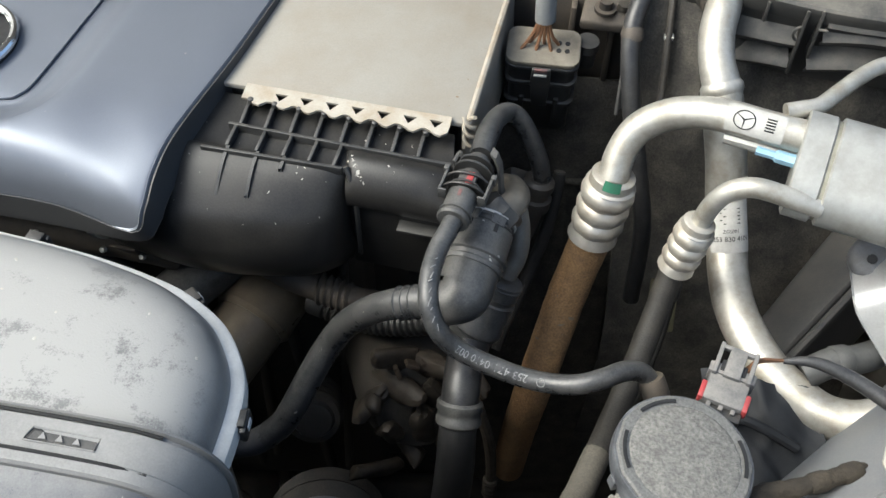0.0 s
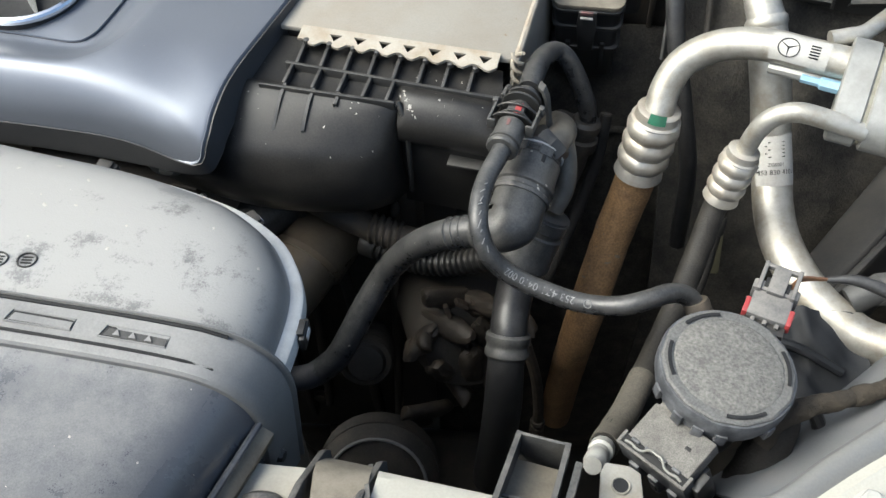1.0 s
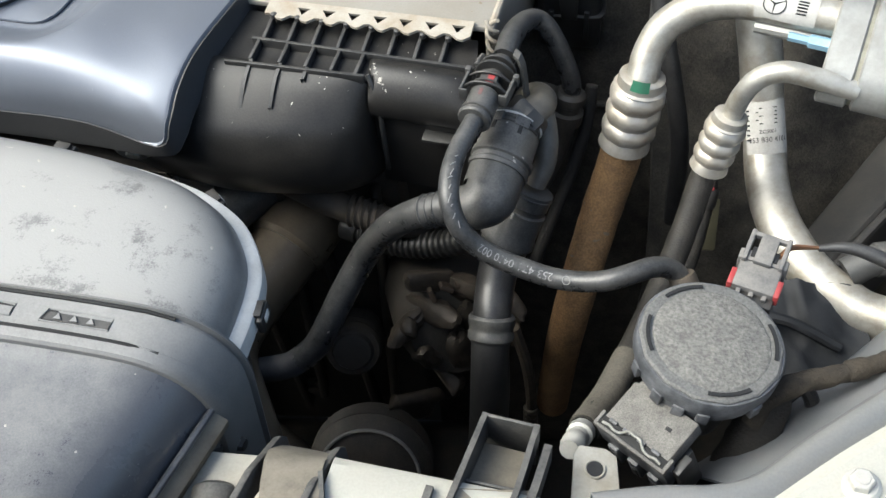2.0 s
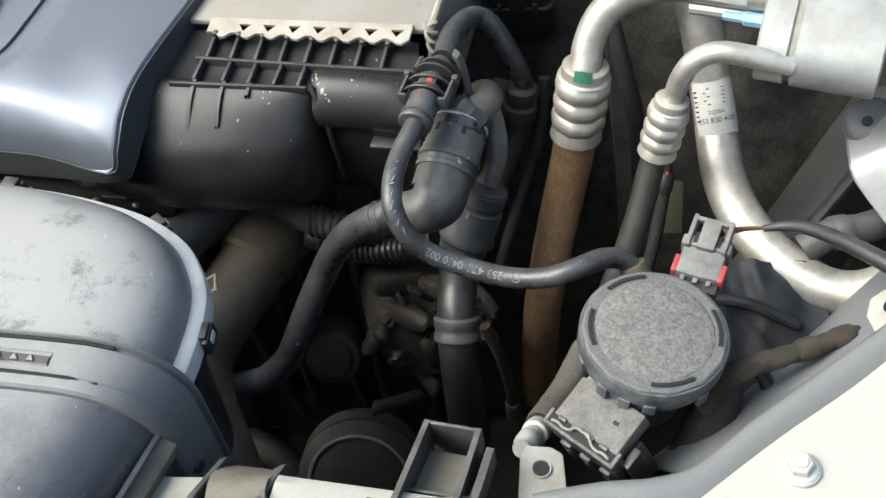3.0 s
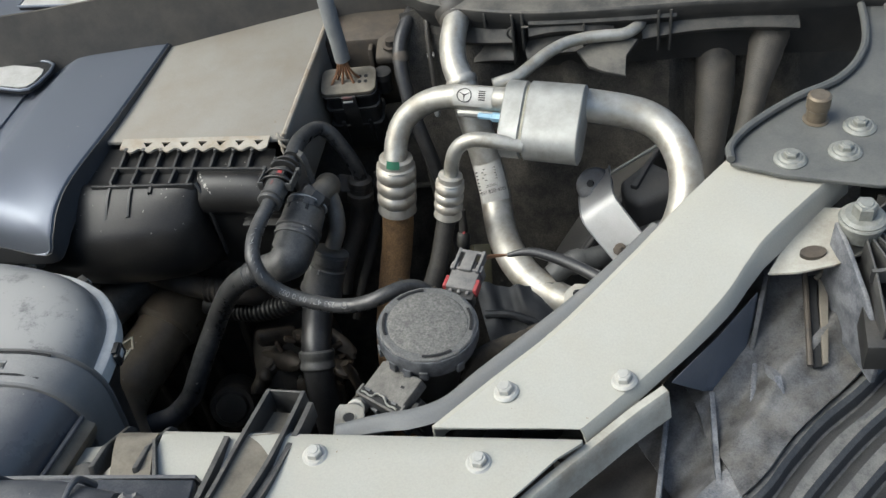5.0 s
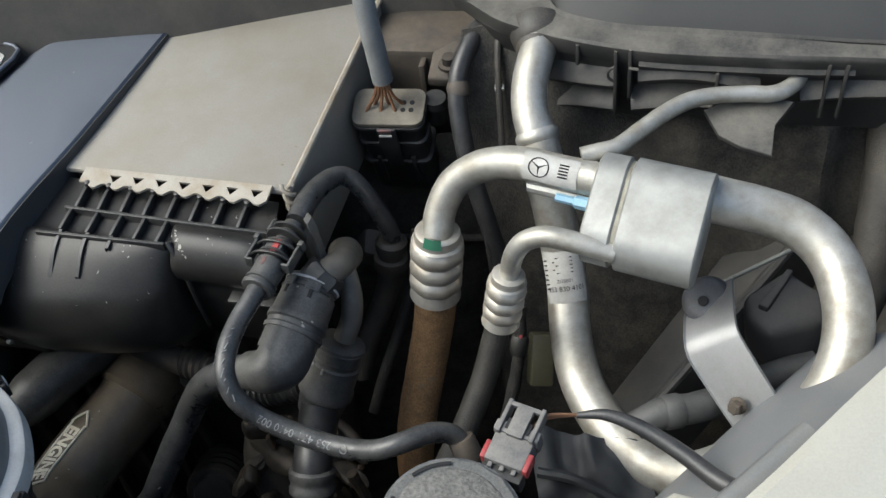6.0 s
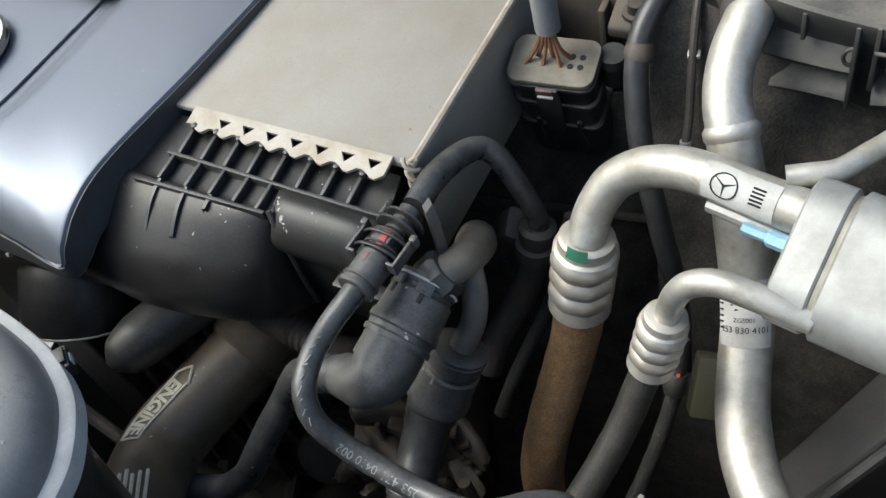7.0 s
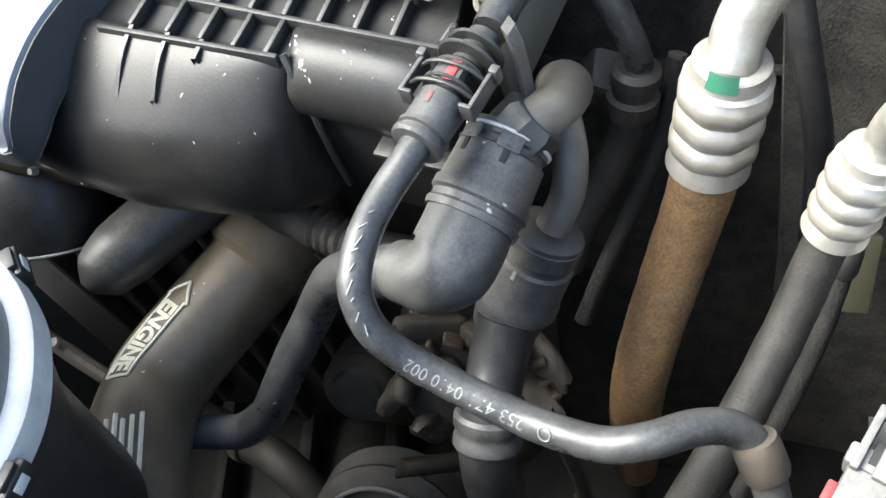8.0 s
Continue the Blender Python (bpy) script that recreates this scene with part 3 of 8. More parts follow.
disc_bolt((0.229, 0.127, 1.0085), (-0.1, 0.05, 1), rail)
edge = spline([(0.2515, 0.1235, 1.002), (0.231, 0.1125, 1.000), (0.208, 0.098, 0.998), (0.1695, 0.0722, 0.997), (0.1495, 0.0558, 0.997), (0.1388, 0.0460, 0.996), (0.1300, 0.0345, 0.994), (0.1262, 0.0245, 0.990), (0.1255, 0.018, 0.986)], 5)
rows = [[], [], [], [], [], [], []]
for i, p in enumerate(edge):
    d = (edge[min(i + 1, len(edge) - 1)] - edge[max(i - 1, 0)]).normalized()
    nrm = V((-d.y, d.x, 0)).normalized()
    for r, (o, z) in zip(rows, ((-0.002, -0.014), (-0.0028, -0.0012), (-0.0022, 0.0), (0.0022, 0.0), (0.0034, -0.0015), (0.0046, -0.009), (0.0066, -0.021))):
        r.append(p + nrm * o + V((0, 0, z)))
part("edge_flange", sheet(rows, 0.0015), FLANGEPAINT, rail, "folded edge flange with dirt")
foot = [(0.1250, 0.0270, 0.9865), (0.1293, 0.0185, 0.9845), (0.1270, 0.0085, 0.982), (0.1400, 0.0150, 0.984), (0.1450, 0.0225, 0.985), (0.1430, 0.0310, 0.984), (0.1330, 0.0330, 0.986)]
part("flange_foot", slab(foot, (0, 0, -0.003), 0.0008), PAINT, rail)
seal = [(0.062, 0.124, 1.0005), (0.088, 0.1265, 1.001), (0.108, 0.1265, 1.0015), (0.128, 0.132, 1.002), (0.153, 0.1495, 1.004), (0.197, 0.177, 1.010), (0.232, 0.1985, 1.018), (0.27, 0.228, 1.025)]
# Painted panel edge, not rubber; EDGEPAINT's grey holds the shade it lies in.
sealing = thing("rubber_seal", (0.128, 0.132, 1.0), "painted bead strip along the rail, its shade in the grey", "seal")
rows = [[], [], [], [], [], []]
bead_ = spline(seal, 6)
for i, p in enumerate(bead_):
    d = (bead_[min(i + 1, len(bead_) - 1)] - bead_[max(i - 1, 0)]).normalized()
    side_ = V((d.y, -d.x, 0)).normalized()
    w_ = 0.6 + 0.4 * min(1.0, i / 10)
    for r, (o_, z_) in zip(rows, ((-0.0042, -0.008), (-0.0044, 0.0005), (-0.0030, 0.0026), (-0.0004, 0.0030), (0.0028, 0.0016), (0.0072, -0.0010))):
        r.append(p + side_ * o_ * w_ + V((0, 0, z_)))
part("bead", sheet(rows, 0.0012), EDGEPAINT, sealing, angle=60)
part("clip_edge", tube([V(p) + V((0.002, -0.004, -0.003)) for p in seal], 0.0016, 6), RUBBER, sealing)
hb = thing("hole_bracket", (0.217, 0.208, 0.99), "painted bracket with a hole beside the rail", "bracket")
br = [(0.2055, 0.2035, 0.9965), (0.2085, 0.2110, 0.9985), (0.2150, 0.2145, 1.0000), (0.2240, 0.2110, 1.0015), (0.2400, 0.2000, 1.0050), (0.2220, 0.1840, 1.0020), (0.2080, 0.1900, 0.9975)]
part("plate", slab(br, (0.0004, 0.0004, -0.002), 0.0006), TABPAINT, hb)
part("hole", turned((0.2156, 0.2052, 0.9975), (0.2157, 0.2052, 1.0005), [(0, 0.0034), (1, 0.0034)], 18), INK, hb)

# ---- strut tower plate ----
tower = thing("tower_plate", (0.42, 0.30, 1.04), "dark grey sheet plate bolted over the rail end", "tower plate")
o = [(0.322, 0.256), (0.326, 0.270), (0.345, 0.288), (0.380, 0.309), (0.412, 0.322), (0.436, 0.345), (0.452, 0.378), (0.47, 0.45), (0.64, 0.45), (0.64, 0.20), (0.48, 0.205), (0.40, 0.2175), (0.35, 0.238)]
part("plate", slab([(x, y, 1.046) for x, y in o], (0, 0, -0.003), 0.001), TOWER, tower)
lip = spline([(x, y, 1.049) for x, y in o[:8]], 5)
part("raised_lip", sweep(lip, 0.0028, 8), TOWER, tower)
part("channel", tube([(0.455, 0.235, 1.046), (0.46, 0.30, 1.046), (0.475, 0.36, 1.046), (0.49, 0.45, 1.046)], 0.007, 12), GREYMETAL, tower)
for x, y in ((0.358, 0.2515), (0.392, 0.2515), (0.409, 0.273)):
    disc_bolt((x, y, 1.046), (0, 0, 1), tower, 0.0102, 0.0046, mat=DULLZINC, tall=0.0065)
    part("washer_step", turned((x, y, 1.0465), (x, y, 1.0495), [(0, 0.0075), (0.6, 0.0072), (1, 0.006)], 20), DULLZINC, tower)
b = turned((0.386, 0.287, 1.044), (0.386, 0.287, 1.066), [(0, 0.0085), (0.12, 0.0085), (0.14, 0.0065), (0.5, 0.0065), (0.55, 0.0075), (0.95, 0.0075), (1, 0.006)], 16)
part("threaded_stud", b, BRASS, tower, "brass coloured threaded stud")

# ---- lamp housing bracket with fan ribs ----
fan = thing("lamp_bracket", (0.385, 0.18, 0.99), "black ribbed plastic lamp bracket under a large bolt", "bracket")
hub = V((0.383, 0.196, 1.040))
disc_bolt(hub + V((0, 0, 0.003)), (0, 0, 1), fan, 0.0128, 0.0070, "large_bolt", DULLZINC, 0.011)
part("bolt_cup", turned(hub + V((0, 0, -0.010)), hub + V((0, 0, 0.003)), [(0, 0.0115), (0.5, 0.0125), (0.9, 0.0140), (1, 0.0132)], 28), DULLZINC, fan)
for k in range(9):
    a = radians(-96 + k * 17)
    d = V((math.cos(a), math.sin(a), 0))
    n_2 = V((-d.y, d.x, 0)) * 0.0014
    part("fan_rib", slab([hub + d * 0.011 + V((0, 0, -0.003)) - n_2 / 2, hub + d * 0.036 + V((0, 0, -0.008)) - n_2 / 2, hub + d * 0.064 + V((0, 0, -0.020)) - n_2 / 2, hub + d * 0.064 + V((0, 0, -0.034)) - n_2 / 2, hub + d * 0.011 + V((0, 0, -0.030)) - n_2 / 2], n_2, 0.0003), FLAPDARK, fan)
arc = [hub + V((math.cos(radians(a)) * 0.033, math.sin(radians(a)) * 0.033, -0.0065)) for a in range(-100, 60, 8)]
part("rib_arc", sheet([[p_ + V((0, 0, -0.010)) for p_ in arc], arc, [p_ * 1.0 + (p_ - hub).normalized() * 0.0022 for p_ in arc], [p_ + (p_ - hub).normalized() * 0.0022 + V((0, 0, -0.010)) for p_ in arc]]), FLAPDARK, fan)
sect = [hub + V((0, 0, -0.025))] + [hub + V((math.cos(radians(a)) * 0.07, math.sin(radians(a)) * 0.07, -0.032)) for a in range(-104, 70, 10)]
part("base", slab(sect, (0, 0, -0.02), 0.001), BLACK, fan)
part("side_wall", slab([hub + V(q_) for q_ in ((-0.0145, 0.004, -0.002), (-0.0135, -0.012, -0.006), (-0.010, -0.040, -0.022), (-0.006, -0.062, -0.046), (-0.006, -0.062, -0.075), (-0.015, -0.020, -0.070), (-0.016, 0.004, -0.060))], (0.003, 0.0, 0.0), 0.0008), LEDGE, fan, "blue-grey side wall of the bracket")

# ---- fender liner and lamp housing ----
rows = []
for j in range(16):
    o_ = 0.012 + j * 0.024
    rows.append([(0.105 + i * 0.018 + 0.55 * o_, 0.045 + i * 0.0135 - 0.83 * o_, 0.900 + i * 0.002 + 0.006 * noise.noise(V((i * 0.25, j * 0.25, 0)))) for i in range(20)])
tagged(part("fender_liner", sheet(rows, 0.002), LINER, angle=60), "dusty dark grey plastic fender liner beside the rail", "fender liner", kind="structure")
liner = thing("liner_panel", (0.3, 0.13, 0.94), "dusty black moulded plastic panel between rail and lamp", "trim panel")


near_edge = spline([(0.120, -0.05, 0.915), (0.132, -0.015, 0.918), (0.141, 0.012, 0.922), (0.152, 0.034, 0.926), (0.174, 0.056, 0.929), (0.202, 0.078, 0.932), (0.228, 0.096, 0.936), (0.262, 0.120, 0.944), (0.300, 0.150, 0.957), (0.330, 0.177, 0.968), (0.365, 0.200, 0.976), (0.41, 0.232, 0.980), (0.46, 0.27, 0.980)], 4)
far_edge = spline([(0.130, -0.075, 0.935), (0.150, -0.035, 0.946), (0.163, -0.012, 0.950), (0.178, 0.003, 0.952), (0.203, 0.021, 0.954), (0.230, 0.039, 0.955), (0.250, 0.052, 0.955), (0.274, 0.067, 0.956), (0.300, 0.084, 0.957), (0.325, 0.108, 0.958), (0.365, 0.136, 0.959), (0.425, 0.183, 0.960), (0.48, 0.228, 0.960)], 4)


def on_panel(u_, s_, up=0.0):
    """A point of the moulded panel: u along the rail (0 to 1), s from the rail to the lamp (0 to 1)."""
    k_ = u_ * (len(near_edge) - 1)
    i_ = min(int(k_), len(near_edge) - 2)
    a_ = near_edge[i_].lerp(near_edge[i_ + 1], k_ - i_)
    c_ = far_edge[i_].lerp(far_edge[i_ + 1], k_ - i_)
    e_ = min(1.0, max(0.0, (s_ - 0.40) / 0.35))
    e_ = e_ * e_ * (3 - 2 * e_)
    p_ = a_.lerp(c_, s_)
    p_.z = a_.z + (c_.z - a_.z) * e_ - 0.006 * math.sin(math.pi * max(0.0, min(1.0, s_ * 2.2))) + 0.0035 * noise.noise(V((u_ * 14, s_ * 3, 0))) + 0.0015 * noise.noise(V((u_ * 40, s_ * 9, 3))) + up
    return p_


def moulding(name, u0, u1, s0, s1, mat_, up=0.0, label=""):
    """A stretch of the moulded panel between two u and two s values."""
    nu, ns = max(4, int((u1 - u0) * 70)), max(4, int((s1 - s0) * 18))
    part(name, sheet([[on_panel(u0 + (u1 - u0) * i_ / nu, s0 + (s1 - s0) * j_ / ns, up) for j_ in range(ns + 1)] for i_ in range(nu + 1)], 0.002), mat_, liner, label, angle=60)


moulding("front_field", 0.0, 0.2, 0.6, 1.0, LINER)
moulding("recessed_field", 0.0, 0.555, -0.75, 0.66, BROWN_LINER, -0.001, "field under brown dust")
moulding("lamp_ledge", 0.17, 0.62, 0.62, 1.0, LEDGE, 0.001, "scuffed blue-grey ledge")
moulding("pocket", 0.545, 0.64, -0.75, 1.0, LINER, 0.0)
moulding("upper_step", 0.615, 1.0, -0.75, 1.0, LINER, 0.006)


def ridge_on(u0, s0, u1, s1, h_=0.005, w_=0.0022):
    """A raised moulded rib between two points of the panel."""
    ln_ = [on_panel(u0 + (u1 - u0) * k_ / 12, s0 + (s1 - s0) * k_ / 12) for k_ in range(13)]
    rows_ = [[], [], [], []]
    for k_, p_ in enumerate(ln_):
        d_ = ln_[min(k_ + 1, 12)] - ln_[max(k_ - 1, 0)]
        n_2 = V((-d_.y, d_.x, 0)).normalized() * w_
        hh = h_ * (0.3 + 0.7 * math.sin(math.pi * min(1.0, 0.15 + k_ / 14)))
        for r_, q_ in zip(rows_, (p_ - n_2 * 1.6 - V((0, 0, 0.003)), p_ - n_2 * 0.5 + V((0, 0, hh)), p_ + n_2 * 0.5 + V((0, 0, hh)), p_ + n_2 * 1.2 - V((0, 0, 0.003)))):
            r_.append(q_)
    part("moulded_rib", sheet(rows_), LEDGE, liner)


for a_, c_, h_ in (((0.2565, 0.140, 0.957), (0.2320, 0.064, 0.955), 0.020), ((0.2850, 0.146, 0.962), (0.2725, 0.080, 0.955), 0.016), ((0.3150, 0.160, 0.966), (0.2930, 0.094, 0.956), 0.012)):
    a_, c_ = V(a_), V(c_)
    mid_l = a_.lerp(c_, 0.5) + V((0, 0, -0.003))
    part("moulded_rib", slab([a_, a_ - V((0, 0, h_)), mid_l - V((0, 0, h_)), c_ - V((0, 0, h_)), c_, mid_l], (0.0030, -0.0008, 0), 0.0008), LEDGE, liner)
part("side_gusset", slab([(0.256, 0.130, 0.997), (0.290, 0.1555, 1.001), (0.320, 0.181, 1.006), (0.330, 0.196, 0.955), (0.307, 0.1575, 0.944), (0.280, 0.143, 0.966)], (0.0015, 0.002, -0.001), 0.0008), BLUEPLASTIC, liner, "blue-grey gusset under the rail")
part("upright_rib", slab([(0.322, 0.182, 0.999), (0.333, 0.205, 1.0), (0.335, 0.205, 0.945), (0.309, 0.156, 0.945)], (0.003, -0.001, 0), 0.0008), LINER, liner)
ridge_on(0.735, 0.15, 0.745, 0.75, 0.007, 0.004)
ridge_on(0.06, 0.15, 0.20, 0.22, 0.005, 0.002)
plate_ = [(0.124, 0.026, 0.950), (0.138, 0.027, 0.950), (0.127, -0.02, 0.944), (0.105, -0.016, 0.944)]
part("label_plate", slab(plate_, (0, 0, -0.002), 0.0004), OFFWHITE, liner, "pale plate with worn print")
for k in range(6):
    part("print_bar", slab([(0.127 - 0.0012 * k, 0.012 - 0.005 * k, 0.9495 - 0.0007 * k), (0.132 - 0.0012 * k, 0.0125 - 0.005 * k, 0.9495 - 0.0007 * k), (0.1315 - 0.0012 * k, 0.0105 - 0.005 * k, 0.9492 - 0.0007 * k), (0.1265 - 0.0012 * k, 0.010 - 0.005 * k, 0.9492 - 0.0007 * k)], (0, 0, 0.0016), 0), GREASY, liner)
adj = thing("adjuster_rod", (0.352, 0.17, 0.96), "thin steel adjusting rod with a plastic eye", "adjuster")
part("rod", tube([(0.3455, 0.1475, 0.972), (0.3585, 0.205, 0.992)], 0.0019, 8), GREASY, adj)
part("groove", slab([(0.3475, 0.147, 0.9685), (0.3525, 0.147, 0.9685), (0.3655, 0.204, 0.987), (0.3605, 0.204, 0.987)], (0, 0, 0.002), 0), INK, adj)
part("rod_cover", slab([(0.353, 0.148, 0.971), (0.357, 0.149, 0.971), (0.3705, 0.195, 0.988), (0.366, 0.2, 0.990), (0.362, 0.185, 0.984)], (0, 0, -0.002), 0.0004), TAN, adj)
part("eye", tube([(0.364, 0.200, 0.990), (0.372, 0.203, 0.992), (0.378, 0.195, 0.990), (0.376, 0.184, 0.986), (0.370, 0.183, 0.985)], 0.0016, 8), TAN, adj)

lamp = thing("headlamp_housing", (0.33, 0.06, 0.93), "dusty black finned plastic headlamp housing", "headlamp housing")
crest = spline([(0.180, 0.005, 0.953), (0.205, 0.0225, 0.954), (0.232, 0.040, 0.955), (0.268, 0.063, 0.956), (0.296, 0.081, 0.957), (0.314, 0.098, 0.957), (0.341, 0.1205, 0.957), (0.377, 0.1435, 0.958), (0.430, 0.187, 0.958), (0.50, 0.245, 0.958)], 6)
out_dir = V((0.58, -0.815, 0))
wave = [c - (crest[0].lerp(crest[-1], i / (len(crest) - 1))) for i, c in enumerate(crest)]
rows = []
for k in range(9):
    fade = 0.75 ** k
    for o, z in ((0.0, 0.0), (0.0025, 0.0008), (0.0045, -0.001), (0.0065, -0.009), (0.0095, -0.010), (0.0165, -0.003)):
        r = []
        for i in range(len(crest)):
            c = crest[0].lerp(crest[-1], i / (len(crest) - 1)) + wave[i] * fade - V((0.015, 0.0095, 0)) * k * (1 - i / (len(crest) - 1))
            r.append(c + out_dir * (k * 0.0215 + o) + V((0, 0, z - k * 0.0035)))
        rows.append(r)
part("finned_top", sheet(rows, 0.0015), FIN, lamp)
rows = [[c + V((0, 0, 0.0)) for c in crest], [c + V((-0.004, 0.004, -0.004)) for c in crest], [c + V((-0.006, 0.010, -0.03)) for c in crest]]
part("inner_edge", sheet(rows, 0.0015), DUSTY, lamp)

# ---- intake scoop over the cross member ----
scoop = thing("intake_scoop", (-0.15, 0.05, 1.0), "dusty grey-black plastic air intake scoop on the front panel", "intake scoop")
secs = []
for i in range(13):
    s = i / 12
    x = -0.42 + 0.386 * s
    y0 = 0.056 - 0.17 * (x + 0.034) - (0.006 if i == 12 else 0)
    ctl = [(0.016, 1.035), (0.014, 1.055), (0.006, 1.0655), (-0.010, 1.068), (-0.026, 1.064), (-0.037, 1.054), (-0.0405, 1.047)]
    secs.append([(x + 0.004 * (1.068 - z) * 10, y0 + y, z) for y, z in ctl])
part("upper_shell", sheet(smooth_rows(secs, 4, 1), 0.002), DUCT, scoop)
secs = []
for i in range(13):
    s = i / 12
    x = -0.42 + 0.388 * s
    y0 = 0.056 - 0.17 * (x + 0.034)
    ctl = [(-0.036, 1.047), (-0.041, 1.043), (-0.050, 1.02), (-0.060, 0.98), (-0.066, 0.93)]
    secs.append([(x - (1.047 - z) * 0.32 * s, y0 + y, z) for y, z in ctl])
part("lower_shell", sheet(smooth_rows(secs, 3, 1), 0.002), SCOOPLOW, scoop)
for x in (-0.098, -0.052):
    y0 = 0.056 - 0.17 * (x + 0.034)
    part("clip_rib", tube([(x, y0 + 0.016, 1.050), (x - 0.001, y0 + 0.008, 1.0675), (x - 0.004, y0 - 0.006, 1.069), (x - 0.006, y0 - 0.024, 1.066)], [0.0022, 0.0018, 0.0011, 0.0004], 8), DUCT, scoop)
flap_l = [(-0.0234, 0.0529, 1.071), (-0.0312, 0.0514, 1.062), (-0.0359, 0.0501, 1.052), (-0.0384, 0.0463, 1.037), (-0.0403, 0.0412, 1.015), (-0.0413, 0.0336, 0.995), (-0.0435, 0.0262, 0.980), (-0.046, 0.020, 0.955), (-0.05, 0.01, 0.92)]
flap_r = [(-0.0214, 0.0529, 1.070), (-0.0200, 0.0531, 1.060), (-0.0185, 0.051, 1.046), (-0.0178, 0.0482, 1.030), (-0.0193, 0.0449, 1.010), (-0.0236, 0.0392, 0.988), (-0.027, 0.0335, 0.970), (-0.0303, 0.0256, 0.955), (-0.036, 0.012, 0.92)]
rows = []
for n_, (a_, c_) in enumerate(zip(flap_l, flap_r)):
    a_, c_ = V(a_), V(c_)
    f_ = (0.1, 0.45, 0.8, 1, 1, 1, 1, 1, 1)[n_]
    rows.append([a_ + V((-0.003, 0.005, -0.002)) * f_, a_ + V((-0.002, 0.001, 0.0)) * f_, a_ + V((0.0, -0.0015, 0.0008)) * f_, a_.lerp(c_, 0.35) + V((0, 0.001, 0)) * f_, a_.lerp(c_, 0.7) + V((0, 0.003, 0)) * f_, c_ + V((0, 0.004, 0)) * f_, c_ + V((0.0005, 0.006, -0.001)) * f_])
part("end_flap", sheet(smooth_rows(rows, 3, 3), 0.002), FLAP, scoop, "curved end flap with light put into its grey")
part("flap_edge", tube([V(p_) + V((-0.001, 0.0, 0.0005)) for p_ in flap_l], [0.0008, 0.0014, 0.0018, 0.002, 0.002, 0.002, 0.002, 0.002, 0.002], 8), SEAL, scoop)
tray = thing("bracket_tray", (-0.04, 0.12, 0.99), "black plastic carrier bridging the front panel", "carrier")
def rear(x):
    """The rear edge of the carrier over the cross member."""
    return 0.1475 - 0.17 * (x + 0.055)


rows = []
for x in (-0.068, -0.062, -0.056, -0.050, -0.044):
    rows.append([(x, rear(x) + 0.005, 0.974), (x, rear(x) + 0.003, 0.986), (x, rear(x) - 0.005, 0.999), (x, rear(x) - 0.015, 1.0075), (x + 0.002, rear(x) - 0.04, 1.0095), (x + 0.008, rear(x) - 0.085, 1.010)])
part("base_plate", sheet(smooth_rows(rows, 2, 3), 0.002), TAN, tray, "dust covered sloping base")
step = [(-0.24, 0.125, 1.008), (-0.10, 0.107, 1.008), (-0.014, 0.0955, 1.006), (-0.020, 0.050, 1.006), (-0.24, 0.09, 1.008)]
part("raised_step", slab(step, (0, 0, 0.008), 0.0015), DUCT, tray)
part("step_face", sheet([[(-0.24, 0.126, 1.004), (-0.10, 0.1085, 1.004), (-0.0125, 0.097, 1.002)], [(-0.24, 0.124, 1.0165), (-0.10, 0.1065, 1.0165), (-0.0135, 0.0955, 1.0145)]], 0.002), DUCT, tray)
for x in (-0.0685, -0.0425):
    y_ = rear(x) - 0.003
    pl = [(x, y_ + 0.005, 0.972), (x, y_ + 0.007, 0.990), (x - 0.001, y_ + 0.004, 0.996), (x - 0.006, y_ - 0.018, 1.010), (x - 0.010, y_ - 0.034, 1.013), (x - 0.010, y_ - 0.038, 1.004), (x - 0.004, y_ - 0.015, 0.995)]
    part("fin", slab(pl, (0.0036, 0.0008, 0), 0.0010), FLAPDARK, tray)
for x in (-0.093, -0.0555):
    hump = [[(x + 0.010 * math.cos(a_) * k_, rear(x) - 0.020 - t_, 0.984 + (0.0 if x < -0.07 else 0.012) + 0.007 * math.sin(a_) * k_) for a_ in [math.pi * i_ / 10 for i_ in range(11)]] for t_, k_ in ((0.0, 0.7), (0.002, 1.0), (0.020, 1.0))]
    part("pocket", sheet(hump, 0.0012), FLAPDARK, tray)
part("side_lip", sheet([[(-0.0475, rear(-0.047) + 0.002, 0.975), (-0.0455, rear(-0.047) - 0.016, 0.998), (-0.037, rear(-0.047) - 0.06, 1.002)], [(-0.0475, rear(-0.047) + 0.003, 0.988), (-0.0455, rear(-0.047) - 0.016, 1.008), (-0.037, rear(-0.047) - 0.06, 1.012)]], 0.002), FLAPDARK, tray)

chan = thing("u_channel_bracket", (0.02, 0.10, 0.99), "dark grey open U-shaped plastic bracket over the front panel", "bracket")


def strip(a, c, z0, z1, w=0.0016):
    """An upright plastic wall from a to c."""
    a, c = V((*a, 0)), V((*c, 0))
    nrm = (c - a).cross(V((0, 0, 1))).normalized() * w
    zz0, zz1 = (z0 if hasattr(z0, "__len__") else (z0, z0)), (z1 if hasattr(z1, "__len__") else (z1, z1))
    pl = [a + V((0, 0, zz0[0])), a + V((0, 0, zz1[0])), c + V((0, 0, zz1[1])), c + V((0, 0, zz0[1]))]
    return slab(pl, nrm, 0.0005)


part("back_wall", strip((0.0195, 0.1625), (0.041, 0.1575), 0.965, 1.000), FLAPDARK, chan)


